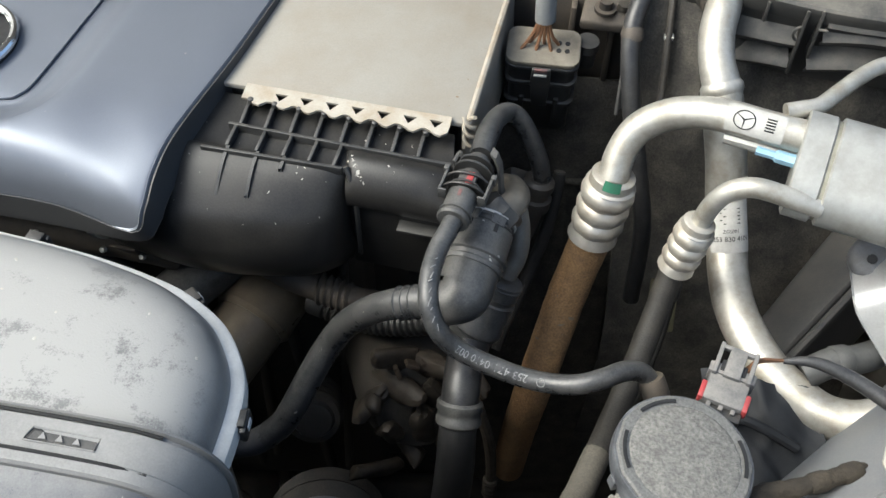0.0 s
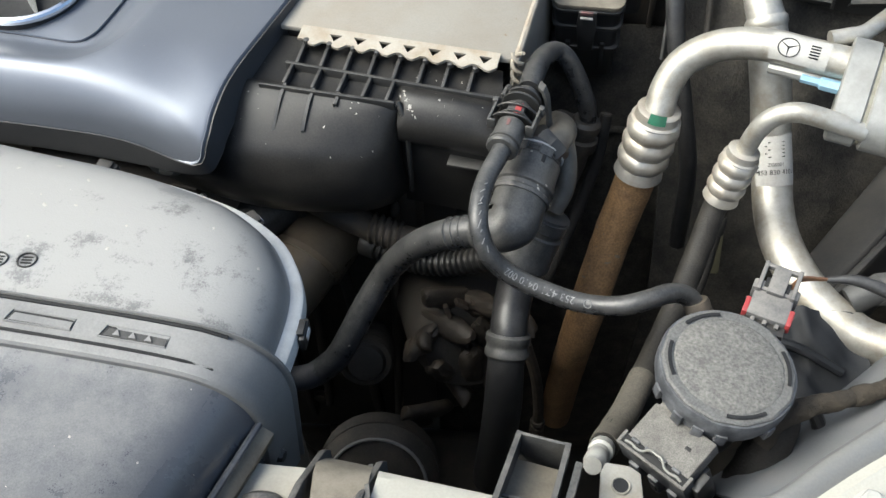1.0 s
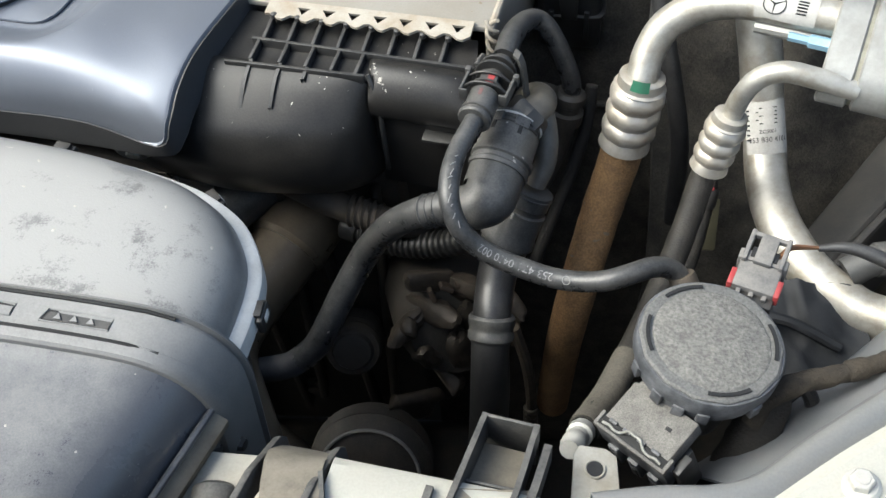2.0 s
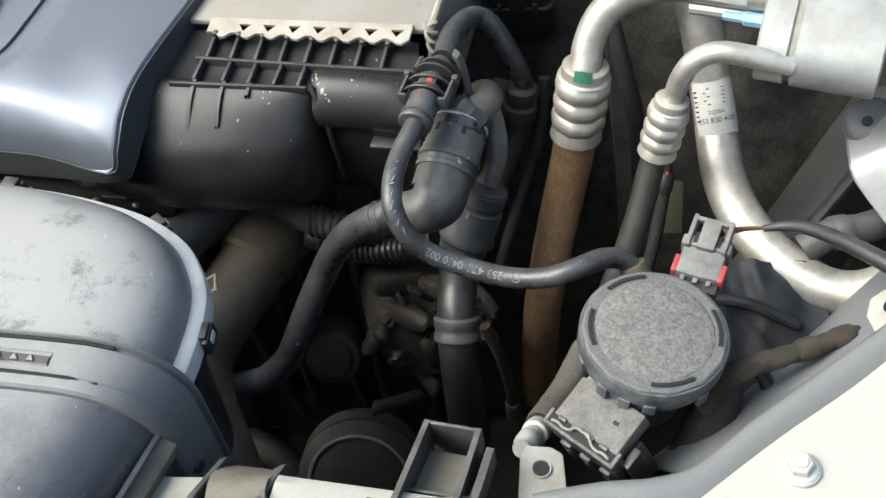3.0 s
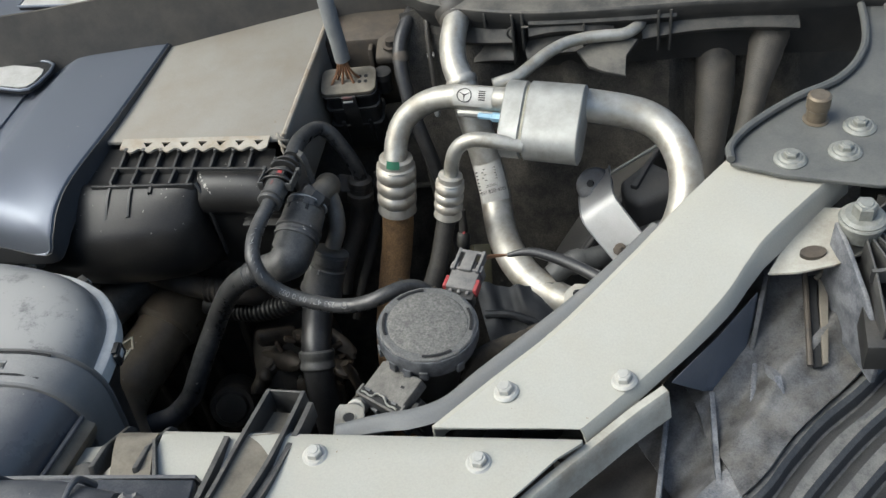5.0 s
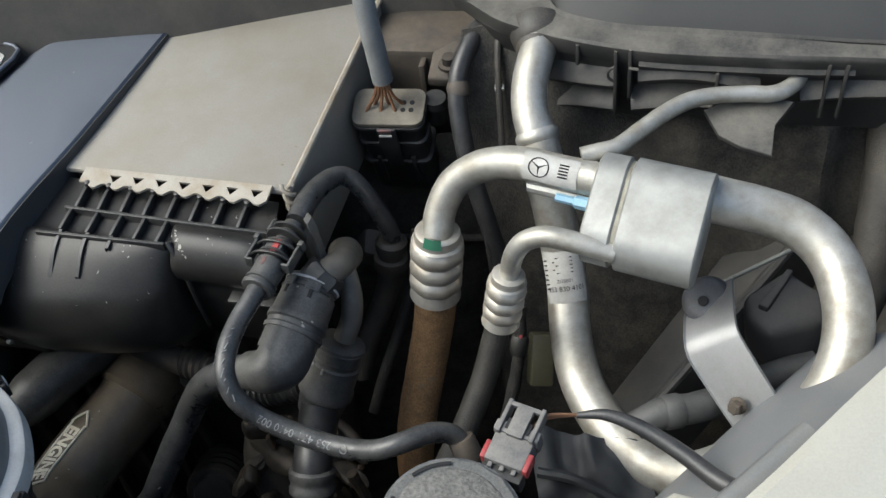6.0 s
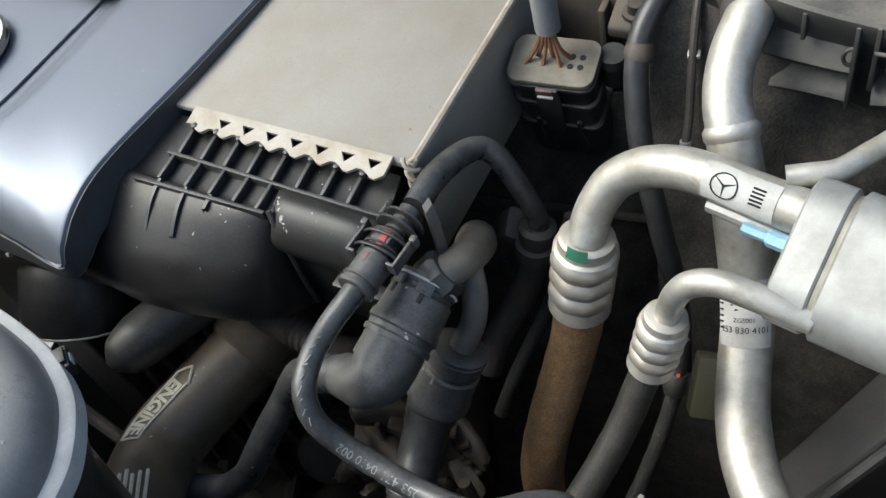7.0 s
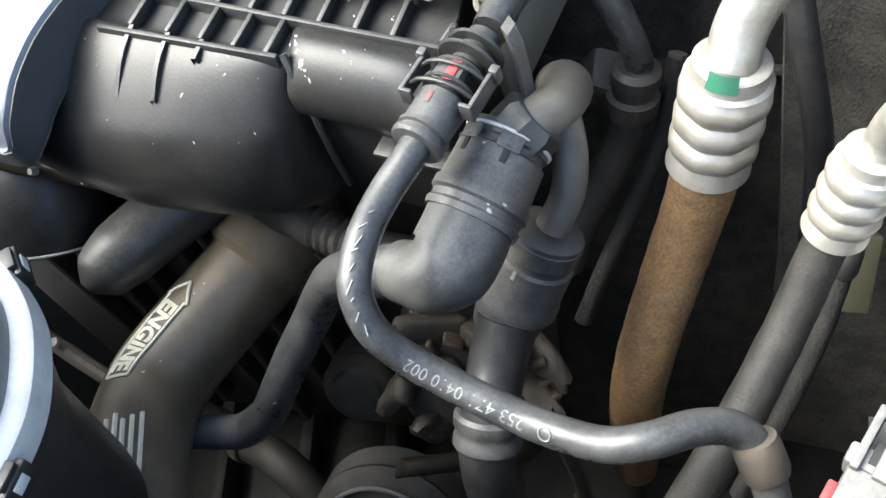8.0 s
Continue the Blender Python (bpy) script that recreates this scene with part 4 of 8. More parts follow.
def rail_wall(line, h, w=0.0018):
    """A curved upright plastic wall under a top edge line."""
    ln_ = spline(line, 6)
    rows_ = [[], [], [], []]
    for i_, p_ in enumerate(ln_):
        d_ = ln_[min(i_ + 1, len(ln_) - 1)] - ln_[max(i_ - 1, 0)]
        n_2 = V((-d_.y, d_.x, 0)).normalized() * w * 0.5
        for r_, (s_, z_) in zip(rows_, ((-1, -h), (-1, 0), (1, 0), (1, -h))):
            r_.append(p_ + n_2 * s_ + V((0, 0, z_)))
    return sheet(rows_, 0, False)


wall_l = [(0.0195, 0.1625, 1.000), (0.0072, 0.1194, 1.010), (-0.0031, 0.0868, 1.015), (-0.0103, 0.0682, 1.018), (-0.0171, 0.052, 1.019), (-0.0226, 0.0379, 1.012), (-0.0282, 0.0266, 0.995), (-0.0328, 0.020, 0.980)]
wall_r = [(0.041, 0.1575, 1.000), (0.0319, 0.1219, 1.008), (0.023, 0.0967, 1.012), (0.0106, 0.0721, 1.014), (-0.0003, 0.0552, 1.012)]
rail_r = [(0.0455, 0.149, 0.999), (0.0383, 0.1233, 1.004), (0.0273, 0.0945, 1.008), (0.0151, 0.070, 1.010), (0.0025, 0.050, 1.008), (-0.0096, 0.0381, 1.000), (-0.0207, 0.0301, 0.985), (-0.028, 0.0239, 0.970)]
part("side_wall", rail_wall(wall_l, 0.018, 0.0024), FLAPDARK, chan)
part("side_wall", rail_wall(wall_r, 0.014, 0.0024), FLAPDARK, chan)
part("outer_rail", rail_wall(rail_r, 0.014, 0.0032), FLAPDARK, chan)
part("outer_rail", rail_wall([(-0.0007, 0.1257, 1.008), (-0.005, 0.1053, 1.012), (-0.012, 0.0775, 1.016), (-0.0175, 0.0562, 1.018)], 0.014, 0.003), FLAPDARK, chan)
fl = [p_ + V((0, 0, -0.005)) for p_ in spline(wall_l, 6)]
fr = [p_ + V((-0.001, 0, -0.004)) for p_ in spline(rail_r, 6)]
part("floor", sheet([[p_.lerp(q_, k / 3) for k in range(4)] for p_, q_ in list(zip(fl, fr))[int(len(fl) * 0.13):int(len(fl) * 0.66)]], 0.0015), TAN, chan, "tan dusty channel floor")
part("rear_floor", slab([(0.0185, 0.157, 0.984), (0.0390, 0.152, 0.984), (0.0325, 0.128, 0.992), (0.0115, 0.132, 0.992)], (0, 0, -0.002), 0.0004), TAN, chan)
part("cross_rib", slab([(0.0120, 0.134, 0.986), (0.0335, 0.130, 0.986), (0.0335, 0.130, 0.998), (0.0120, 0.134, 0.998)], (0, -0.0016, 0), 0.0004), FLAPDARK, chan)

# ---- charge air cooler ----
cooler = thing("charge_air_cooler", (-0.05, 0.5, 0.94), "beige charge air cooler with a black ribbed end tank", "charge air cooler")
FR, FL, BR, BL = V((0.0135, 0.4075, 1.004)), V((-0.22, 0.460, 1.0)), V((0.0535, 0.598, 1.011)), V((-0.17, 0.645, 1.008))
part("top_plate", slab([FL, FR, BR, BL], (0, 0, -0.004), 0.0012), PLATE, cooler)
side = [FR + V((0.0015, 0, -0.0035)), BR + V((0.0015, 0, -0.0035)), BR + V((0.004, 0, -0.07)), FR + V((0.004, 0, -0.07))]
part("side_plate", slab(side, (-0.004, 0, 0), 0.0006), PLATE, cooler)
part("edge_fold", sweep([FR + V((0.001, 0.0, -0.001)), BR + V((0.001, 0, -0.001))], 0.0022, 8), CRIMPSTRIP, cooler)
part("core", box(pose(-0.075, 0.53, 0.965, 0, 0, -12.6), (0.19, 0.19, 0.06), 0.002), GREASY, cooler)
rib = [BL + V((0.03, -0.004, 0)), BR + V((-0.003, -0.004, 0)), BR + V((0, 0.006, 0.008)), BL + V((0.03, 0.006, 0.008))]
part("rear_edge", slab(rib, (0, 0, -0.004), 0.001), CRIMPSTRIP, cooler)
# crimp strip with seven triangular holes
bm = bmesh.new()
A0, A1 = V((-0.1195, 0.4385, 1.0035)), V((0.0085, 0.4098, 1.0065))
ux = (A1 - A0) / 8.2
uy = V((-0.0025, -0.0115, -0.0022))
scallop = ((0.0, 0.93), (0.18, 0.90), (0.36, 1.0), (0.55, 1.16), (0.75, 1.20), (0.9, 1.05))
for k in range(8):
    o = A0 + ux * k
    low_ = [o + ux * a_ + uy * d_ for a_, d_ in scallop] + [o + ux + uy * scallop[0][1]]
    C, D = o + ux, o
    if k:
        p, q, r = o + ux * 0.22 + uy * 0.36, o + ux * 0.74 + uy * 0.36, o + ux * 0.48 + uy * 0.80
        polys = [(D, low_[0], p), (low_[0], low_[1], p), (low_[1], low_[2], r, p), (low_[2], low_[3], r), (low_[3], low_[4], q, r), (low_[4], low_[5], q), (low_[5], low_[6], C, q), (C, D, p, q)]
    else:
        polys = [(D, *low_, C)]
    for pl in polys:
        bm.faces.new([bm.verts.new(v) for v in pl])
bmesh.ops.remove_doubles(bm, verts=bm.verts, dist=0.0002)
bmesh.ops.recalc_face_normals(bm, faces=bm.faces)
bmesh.ops.solidify(bm, geom=bm.faces[:], thickness=0.0018)
part("crimp_strip", bm, CRIMPSTRIP, cooler, "aged beige crimp strip with triangular holes")
tw = V((0.0155, 0.4065, 1.004))
for k in range(2):
    pts_ = [tw + V((0.0032 * math.cos(i * 0.9 + k * 3), 0.0032 * math.sin(i * 0.9 + k * 3), 0.006 - 0.0022 * i)) for i in range(12)]
    part("twisted_wire", tube(pts_, 0.0012, 6, 2), CRIMPSTRIP, cooler)

# end tank: a bulged black moulding with a lattice of ribs
def tank_back(x):
    """Where the tank meets the crimp strip."""
    return 0.436 - 0.222 * (x + 0.1)


def tank_section(x, f, drop):
    """One section of the bulge: the sunk field, the crest behind the lower rail, then the round front."""
    yb_ = tank_back(x)
    yc = yb_ - 0.047
    front_ = [(0.0, 0.9925 + drop), (0.10, 0.9922 + drop), (0.32, 0.9870 + drop), (0.62, 0.9765 + drop), (0.86, 0.965 + drop * 0.6), (1.0, 0.947)]
    return [(x, yb_ - 0.004, 0.9945), (x, yb_ - 0.030, 0.9920), (x, yc + 0.002, 0.9905)] + [(x, yc + (f - yc) * k_, z_) for k_, z_ in front_] + [(x + 0.002, f + 0.004, 0.926), (x + 0.003, f + 0.018, 0.909), (x + 0.004, f + 0.05, 0.900)]


secs = [tank_section(*k_) for k_ in ((-0.235, 0.385, -0.004), (-0.195, 0.366, -0.001), (-0.150, 0.352, 0.0), (-0.110, 0.349, 0.0), (-0.082, 0.351, 0.0), (-0.066, 0.358, -0.0005), (-0.058, 0.367, -0.002), (-0.0545, 0.376, -0.005))]
part("end_tank_bulge", sheet(smooth_rows(secs, 4, 4), 0.002), TANK, cooler, "black bulged plastic end tank", angle=50)
secs = []
for x, d in ((-0.0555, -0.004), (-0.051, 0.0), (-0.03, 0.001), (-0.008, 0.0), (0.003, -0.003), (0.007, -0.008)):
    yb = tank_back(x)
    secs.append([(x, yb - 0.004, 0.9945), (x, yb - 0.028, 0.9922), (x, yb - 0.0315, 0.9945 + d * 0.4), (x, yb - 0.040, 0.9955 + d), (x, yb - 0.049, 0.990 + d), (x, yb - 0.0545, 0.980), (x, yb - 0.053, 0.969), (x, yb - 0.048, 0.962), (x, yb - 0.047, 0.940), (x, yb - 0.040, 0.90)])
part("end_tank_wall", sheet(smooth_rows(secs, 4, 4), 0.002), TANK, cooler, angle=50)
web_ = [(-0.0548, 0.3795, 0.9945), (-0.0520, 0.3755, 0.986), (-0.0500, 0.3735, 0.970), (-0.0495, 0.3725, 0.945), (-0.0500, 0.3745, 0.922)]
part("edge_web", tube(web_, 0.0016, 8), PLASTIC, cooler)


def lattice(a, c, h=0.007, w=0.0022):
    """One upright rib of the lattice from a to c."""
    a, c = V(a), V(c)
    nrm = (c - a).cross(V((0, 0, 1))).normalized() * w
    pl = [a, a + V((0, 0, -h)), c + V((0, 0, -h)), c]
    return slab(pl, nrm, 0.0005, 2)


def on_top(x, s):
    """A point of the tank's sloping top: s from the crimp strip forward."""
    return V((x, tank_back(x) - 0.012 - s * 0.055, 0.9995 - 0.0065 * s))


part("rib", lattice(on_top(-0.127, 0.33), on_top(0.006, 0.33), 0.007), PLASTIC, cooler)
part("rib", lattice(on_top(-0.141, 0.70), on_top(-0.0565, 0.64), 0.006), PLASTIC, cooler)
for x, far in ((-0.121, 1.12), (-0.103, 1.08), (-0.087, 0.80), (-0.0715, 0.65), (-0.057, 0.65)):
    part("rib", lattice(on_top(x, 0.33), on_top(x - 0.004, 0.65), 0.007), PLASTIC, cooler)
    if far > 0.7:
        ridge_ = [on_top(x - 0.004 - 0.0125 * (s_ - 0.65), s_) for s_ in np.linspace(0.65, far, 6)]
        for p_, z_ in zip(ridge_, np.interp(np.linspace(0.65, far, 6), (0.65, 0.80, 0.95, 1.12), (0.9948, 0.9925, 0.9872, 0.9785))):
            p_.z = float(z_)
        part("rib", sheet([[p_ + V((dx_, 0, dz_)) for p_ in ridge_] for dx_, dz_ in ((-0.0013, -0.006), (-0.0010, 0.0), (0.0010, 0.0), (0.0013, -0.006))]), PLASTIC, cooler)
for k in range(8):
    x = -0.119 + k * 0.0152
    part("rib", lattice(on_top(x + 0.003, 0.0), on_top(x, 0.33), 0.006), PLASTIC, cooler)
    b = turned(on_top(x + 0.003, 0.02), on_top(x + 0.003, 0.02) + V((0, 0, 0.003)), [(0, 0.0022), (0.8, 0.002), (1, 0.001)], 8)
    part("crimp_lug", b, PLASTIC, cooler)
part("ledge", box(frame_of((-0.010, 0.366, 0.958), (1, -0.2, 0), (0, 1, 0)), (0.030, 0.012, 0.002), 0.0005), PLASTIC, cooler)


# ---- engine cover ----
cover = thing("engine_cover", (-0.25, 0.45, 0.96), "blue-grey moulded plastic engine cover with a recessed middle", "engine cover")
crease = [(-0.46, 0.395, 0.975), (-0.36, 0.379, 0.973), (-0.28, 0.3695, 0.971), (-0.22, 0.3595, 0.970), (-0.1765, 0.3465, 0.972), (-0.1672, 0.350, 0.987), (-0.1625, 0.367, 0.999), (-0.1545, 0.395, 1.0055), (-0.1325, 0.456, 1.008), (-0.1165, 0.508, 1.009), (-0.0875, 0.608, 1.010), (-0.063, 0.692, 1.011)]
low = [(-0.46, 0.395, 0.966), (-0.36, 0.379, 0.964), (-0.28, 0.3695, 0.962), (-0.22, 0.3593, 0.961), (-0.1745, 0.3475, 0.963), (-0.1640, 0.354, 0.970), (-0.1600, 0.368, 0.977), (-0.1520, 0.396, 0.982), (-0.1300, 0.457, 0.984), (-0.1140, 0.509, 0.985), (-0.085, 0.609, 0.986), (-0.0605, 0.693, 0.987)]


ridge = [(-0.46, 0.418, 1.012), (-0.36, 0.402, 1.012), (-0.30, 0.393, 1.012), (-0.256, 0.388, 1.012), (-0.237, 0.394, 1.0125), (-0.225, 0.405, 1.013), (-0.2155, 0.424, 1.013), (-0.2090, 0.448, 1.013), (-0.198, 0.492, 1.0135), (-0.186, 0.532, 1.014), (-0.148, 0.620, 1.015), (-0.12, 0.70, 1.016)]
brim = [V(a_).lerp(V(r_), 0.05) for a_, r_ in zip(crease, ridge)]
front_up = [V(a_).lerp(V(r_), 0.22) for a_, r_ in zip(crease, ridge)]
for p_, z_ in zip(brim, (0.981, 0.980, 0.979, 0.978, 0.9785, 0.991, 1.0012, 1.0068, 1.009, 1.0098, 1.0108, 1.0118)):
    p_.z = z_
for p_, z_ in zip(front_up, (0.992, 0.992, 0.992, 0.992, 0.9915, 0.9985, 1.0048, 1.0088, 1.0105, 1.0112, 1.012, 1.013)):
    p_.z = z_
band = [V(a_).lerp(V(r_), 0.60) for a_, r_ in zip(crease, ridge)]
for p_, z_ in zip(band, (1.006, 1.006, 1.006, 1.006, 1.006, 1.0075, 1.0095, 1.0112, 1.0122, 1.013, 1.0138, 1.0145)):
    p_.z = z_


def dip(k, z):
    """A row inside the ridge, sinking toward the recess."""
    return [V((V(r_).x + k * c_[0], V(r_).y + k * c_[1], z + (V(r_).z - 1.012))) for r_, c_ in zip(ridge, ((0, 0.9), (0, 0.95), (-0.1, 1), (-0.4, 0.95), (-0.65, 0.75), (-0.85, 0.5), (-0.97, 0.2), (-0.95, 0.3), (-0.95, 0.3), (-0.95, 0.3), (-0.95, 0.3), (-0.95, 0.3)))]


in1, in2, in3 = dip(0.010, 1.0095), dip(0.026, 1.002), dip(0.034, 1.0015)
part("moulded_shell", sheet(smooth_rows([low, [V(a_).lerp(V(c_), 0.10) for a_, c_ in zip(crease, low)], crease, brim, front_up, band, ridge, in1, in2, in3], 5, 4), 0.0015), COVER, cover, angle=50)
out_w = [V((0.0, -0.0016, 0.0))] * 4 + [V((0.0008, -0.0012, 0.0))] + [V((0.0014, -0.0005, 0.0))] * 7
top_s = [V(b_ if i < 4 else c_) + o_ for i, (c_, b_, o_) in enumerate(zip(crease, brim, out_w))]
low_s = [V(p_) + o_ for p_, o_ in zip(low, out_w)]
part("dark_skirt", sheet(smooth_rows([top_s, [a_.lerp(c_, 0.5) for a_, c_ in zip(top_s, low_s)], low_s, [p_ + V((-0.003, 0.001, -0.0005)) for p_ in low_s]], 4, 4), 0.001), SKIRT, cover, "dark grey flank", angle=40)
part("skirt_lip", sweep(spline([p_ + V((0.0004, -0.0002, 0.0)) for p_ in low_s], 5), 0.0006, 6), TAN, cover)
edge_in = spline([p_ + V((0, 0, 0.0004)) for p_ in in3], 5)
rows = []
for i, p_ in enumerate(edge_in):
    far_ = V((-0.52, 0.455 + 0.32 * i / (len(edge_in) - 1), 1.006))
    rows.append([p_.lerp(far_, k / 6) for k in range(7)])
part("recess_floor", sheet(rows, 0.0015), COVER, cover, angle=50)
EO = V((-0.306, 0.466, 1.009))
part("emblem_ring", sweep([EO + V((0.036 * math.cos(a), 0.036 * math.sin(a), 0)) for a in [i * math.pi / 24 for i in range(49)]], 0.003, 10, False), CHROME, cover, "chrome emblem ring")
part("emblem_dish", turned(EO + V((0, 0, -0.006)), EO + V((0, 0, -0.003)), [(0, 0.038), (1, 0.037)], 40), INK, cover)
for k in range(3):
    a = radians(-60 + 120 * k)
    part("emblem_bar", sweep([EO, EO + V((0.034 * math.cos(a), 0.034 * math.sin(a), 0))], [0.006, 0.0015], 4), CHROME, cover)


def slot_in_cover(cx, cy, lx, ly, turn):
    """A rounded recess with a pale insert."""
    m_ = pose(cx, cy, 1.0165, 0, 0, turn)
    o_ = [(-lx, -ly), (lx - ly * 0.5, -ly), (lx - 0.15 * ly, -0.85 * ly), (lx, -0.4 * ly), (lx, 0.4 * ly), (lx - 0.15 * ly, 0.85 * ly), (lx - ly * 0.5, ly), (-lx, ly)]
    part("slot", slab([m_ @ V((x, y, 0)) for x, y in o_], (0, 0, -0.004), 0), INK, cover)
    part("slot_insert", slab([m_ @ V((x * 0.93 - 0.002, y * 0.70 - 0.0035, 0.0008)) for x, y in o_], (0, 0, -0.003), 0), WHITE, cover, "pale glossy insert")
    part("slot_rim", sweep([m_ @ V((x, y, 0.0004)) for x, y in o_ + o_[:1]], 0.0013, 8), COVER, cover)


slot_in_cover(-0.240, 0.546, 0.040, 0.022, -22)
slot_in_cover(-0.215, 0.672, 0.046, 0.014, -14)

# ---- air filter box ----
airbox = thing("air_filter_box", (-0.2, 0.22, 0.95), "dust covered black plastic air filter box with a belted lid", "air filter box")
rim = [(-0.46, 0.372), (-0.36, 0.350), (-0.272, 0.3285), (-0.234, 0.319), (-0.202, 0.311), (-0.169, 0.301), (-0.138, 0.2885), (-0.121, 0.2785), (-0.105, 0.2645), (-0.0955, 0.249), (-0.090, 0.234), (-0.089, 0.219), (-0.0905, 0.203), (-0.0925, 0.190)]
rim = spline([(x, y, 0.995) for x, y in rim], 5)


def toward(p, c, k, z):
    q = V(p).lerp(V((*c, 0)), k)
    q.z = z
    return q


mids = [V((min(p.x, -0.20), 0.20 - 0.1 * (min(p.x, -0.20) + 0.20), 0)) for p in rim]


def lid_ring(*steps):
    """Rows of the lid from its rim (0) to its middle (1), at the heights given."""
    return [[toward(p, (c.x, c.y), k, z) for p, c in zip(rim, mids)] for k, z in steps]


part("rim_band", sheet(lid_ring((0.004, 0.9885), (-0.004, 0.9895), (-0.006, 0.9955), (-0.003, 0.9988), (0.006, 0.9998), (0.048, 1.0012), (0.058, 1.0012), (0.064, 0.9985)), 0.0012), RIM, airbox, "scuffed pale rim band")
part("lower_body", sheet(lid_ring((0.0, 0.991), (0.012, 0.985), (0.05, 0.976), (0.16, 0.94), (0.22, 0.87)), 0.002), PLASTIC, airbox, "black lower half of the box")
part("lid", sheet(lid_ring((0.062, 0.994), (0.058, 1.0018), (0.066, 1.0052), (0.085, 1.0105), (0.115, 1.0152), (0.16, 1.0195), (0.22, 1.0232), (0.32, 1.0268), (0.5, 1.0295), (0.75, 1.031), (1.0, 1.0315)), 0.002), LID, airbox, "dust covered lid with a rounded rim", angle=50)
DUCTWAY, ACROSS = V((-0.39, -1.0, 0.0)), V((-1.0, 0.13, 0.0))
SECTION = [(0.006, 0.92), (0.002, 0.965), (0.0, 0.990), (0.0008, 1.002), (0.004, 1.0115), (0.010, 1.0200), (0.019, 1.0262), (0.032, 1.0300), (0.06, 1.0322), (0.12, 1.0335), (0.36, 1.035)]


def duct_point(s, u, z):
    """A point of the duct: s along it from the lid, u in from its flank."""
    p_ = V((-0.0905, 0.184, 0.0)) + DUCTWAY * s + ACROSS * u
    p_.z = z
    return p_


def duct_row(s, out):
    """The duct's section at s, grown outward."""
    row_ = []
    for i_, (u_, z_) in enumerate(SECTION):
        a_, c_ = SECTION[max(i_ - 1, 0)], SECTION[min(i_ + 1, len(SECTION) - 1)]
        d_ = V((c_[0] - a_[0], c_[1] - a_[1])).normalized()
        row_.append(duct_point(s, u_ - d_.y * out, z_ + d_.x * out))
    return row_


def duct_top(s, u, up=0.0):
    return duct_point(s, u, float(np.interp(u, [k_[0] for k_ in SECTION[2:]], [k_[1] for k_ in SECTION[2:]])) + up)


BANDS = ((-0.0035, 0.0), (-0.003, 0.0030), (-0.0018, 0.0036), (-0.0008, 0.0012), (0.0006, 0.0012), (0.0014, 0.0034), (0.0155, 0.0030), (0.0160, 0.0040), (0.0180, 0.0040), (0.0210, 0.0034), (0.0222, 0.0022), (0.0225, -0.003))
part("belt", sheet([spline(duct_row(s_, o_), 4) for s_, o_ in BANDS], 0.0012), BELT, airbox, "ribbed plastic belt round the lid", angle=30)
for s_, u_ in ((-0.0001, 0.020), (0.0164, 0.017)):
    part("groove", sweep([duct_top(s_, u_ + 0.012 * k, 0.0030 if s_ < 0.01 else 0.0042) for k in range(28)], 0.0009, 6), INK, airbox)
for cx in (-0.2275, -0.2135):
    part("moulded_mark", sweep([V((cx + 0.0046 * math.cos(i * 0.3142), 0.2235 + 0.0042 * math.sin(i * 0.3142), 1.0335)) for i in range(21)], 0.0005, 5), PLASTIC, airbox)
    for k in range(3):
        part("mark_bar", sweep([V((cx - 0.0025, 0.2218 + 0.0017 * k, 1.0336)), V((cx + 0.0025, 0.2218 + 0.0017 * k, 1.0335))], 0.0004, 5), PLASTIC, airbox)
def belt_z(x):
    """The height of the belt's face at x."""
    return float(np.interp(-0.095 - x, [k_[0] for k_ in SECTION[2:]], [k_[1] for k_ in SECTION[2:]])) + 0.0036


for x0, x1 in ((-0.2075, -0.178), (-0.163, -0.1345)):
    ya, yb = 0.187 - (x0 + 0.163) * 0.134, 0.187 - (x1 + 0.163) * 0.134
    za, zb = belt_z(x0), belt_z(x1)
    part("slot", slab([(x0, ya, za), (x1, yb, zb), (x1 - 0.001, yb - 0.0058, zb), (x0 - 0.003, ya - 0.0058, za)], (0, 0, -0.0012), 0), INK, airbox)
    part("slot_floor", slab([(x0 + 0.0012, ya - 0.0018, za + 0.0002), (x1 - 0.0008, yb - 0.0018, zb + 0.0002), (x1 - 0.0014, yb - 0.0054, zb + 0.0002), (x0 - 0.0010, ya - 0.0054, za + 0.0002)], (0, 0, 0.0003), 0), PLASTIC if x0 > -0.17 else BELT, airbox)
    for k in range(3 if x0 > -0.17 else 0):
        xx = x0 + 0.0035 + k * 0.0072
        yy, zz = ya - 0.134 * (xx - x0), za + (zb - za) * (xx - x0) / (x1 - x0) + 0.0006
        part("tooth", slab([(xx, yy - 0.0050, zz), (xx + 0.0034, yy - 0.0054, zz), (xx + 0.0017, yy - 0.0022, zz)], (0, 0, 0.0006), 0), BELT, airbox)
    fr = [V((x0, ya, za)), V((x1, yb, zb)), V((x1 - 0.001, yb - 0.0058, zb)), V((x0 - 0.003, ya - 0.0058, za)), V((x0, ya, za))]
    part("slot_frame", sweep(fr, 0.0005, 6), BELT, airbox)
part("duct_body", sheet([spline(duct_row(0.020 + 0.006 * k, -0.0008 * min(k, 2)), 4) for k in range(20)], 0.002), DUCTDUST, airbox, "smooth dusty intake duct", angle=50)
part("duct_seam", sweep([duct_point(0.022 + 0.012 * k, -0.0012, 0.9975) for k in range(10)], 0.0018, 8), DUCT, airbox)
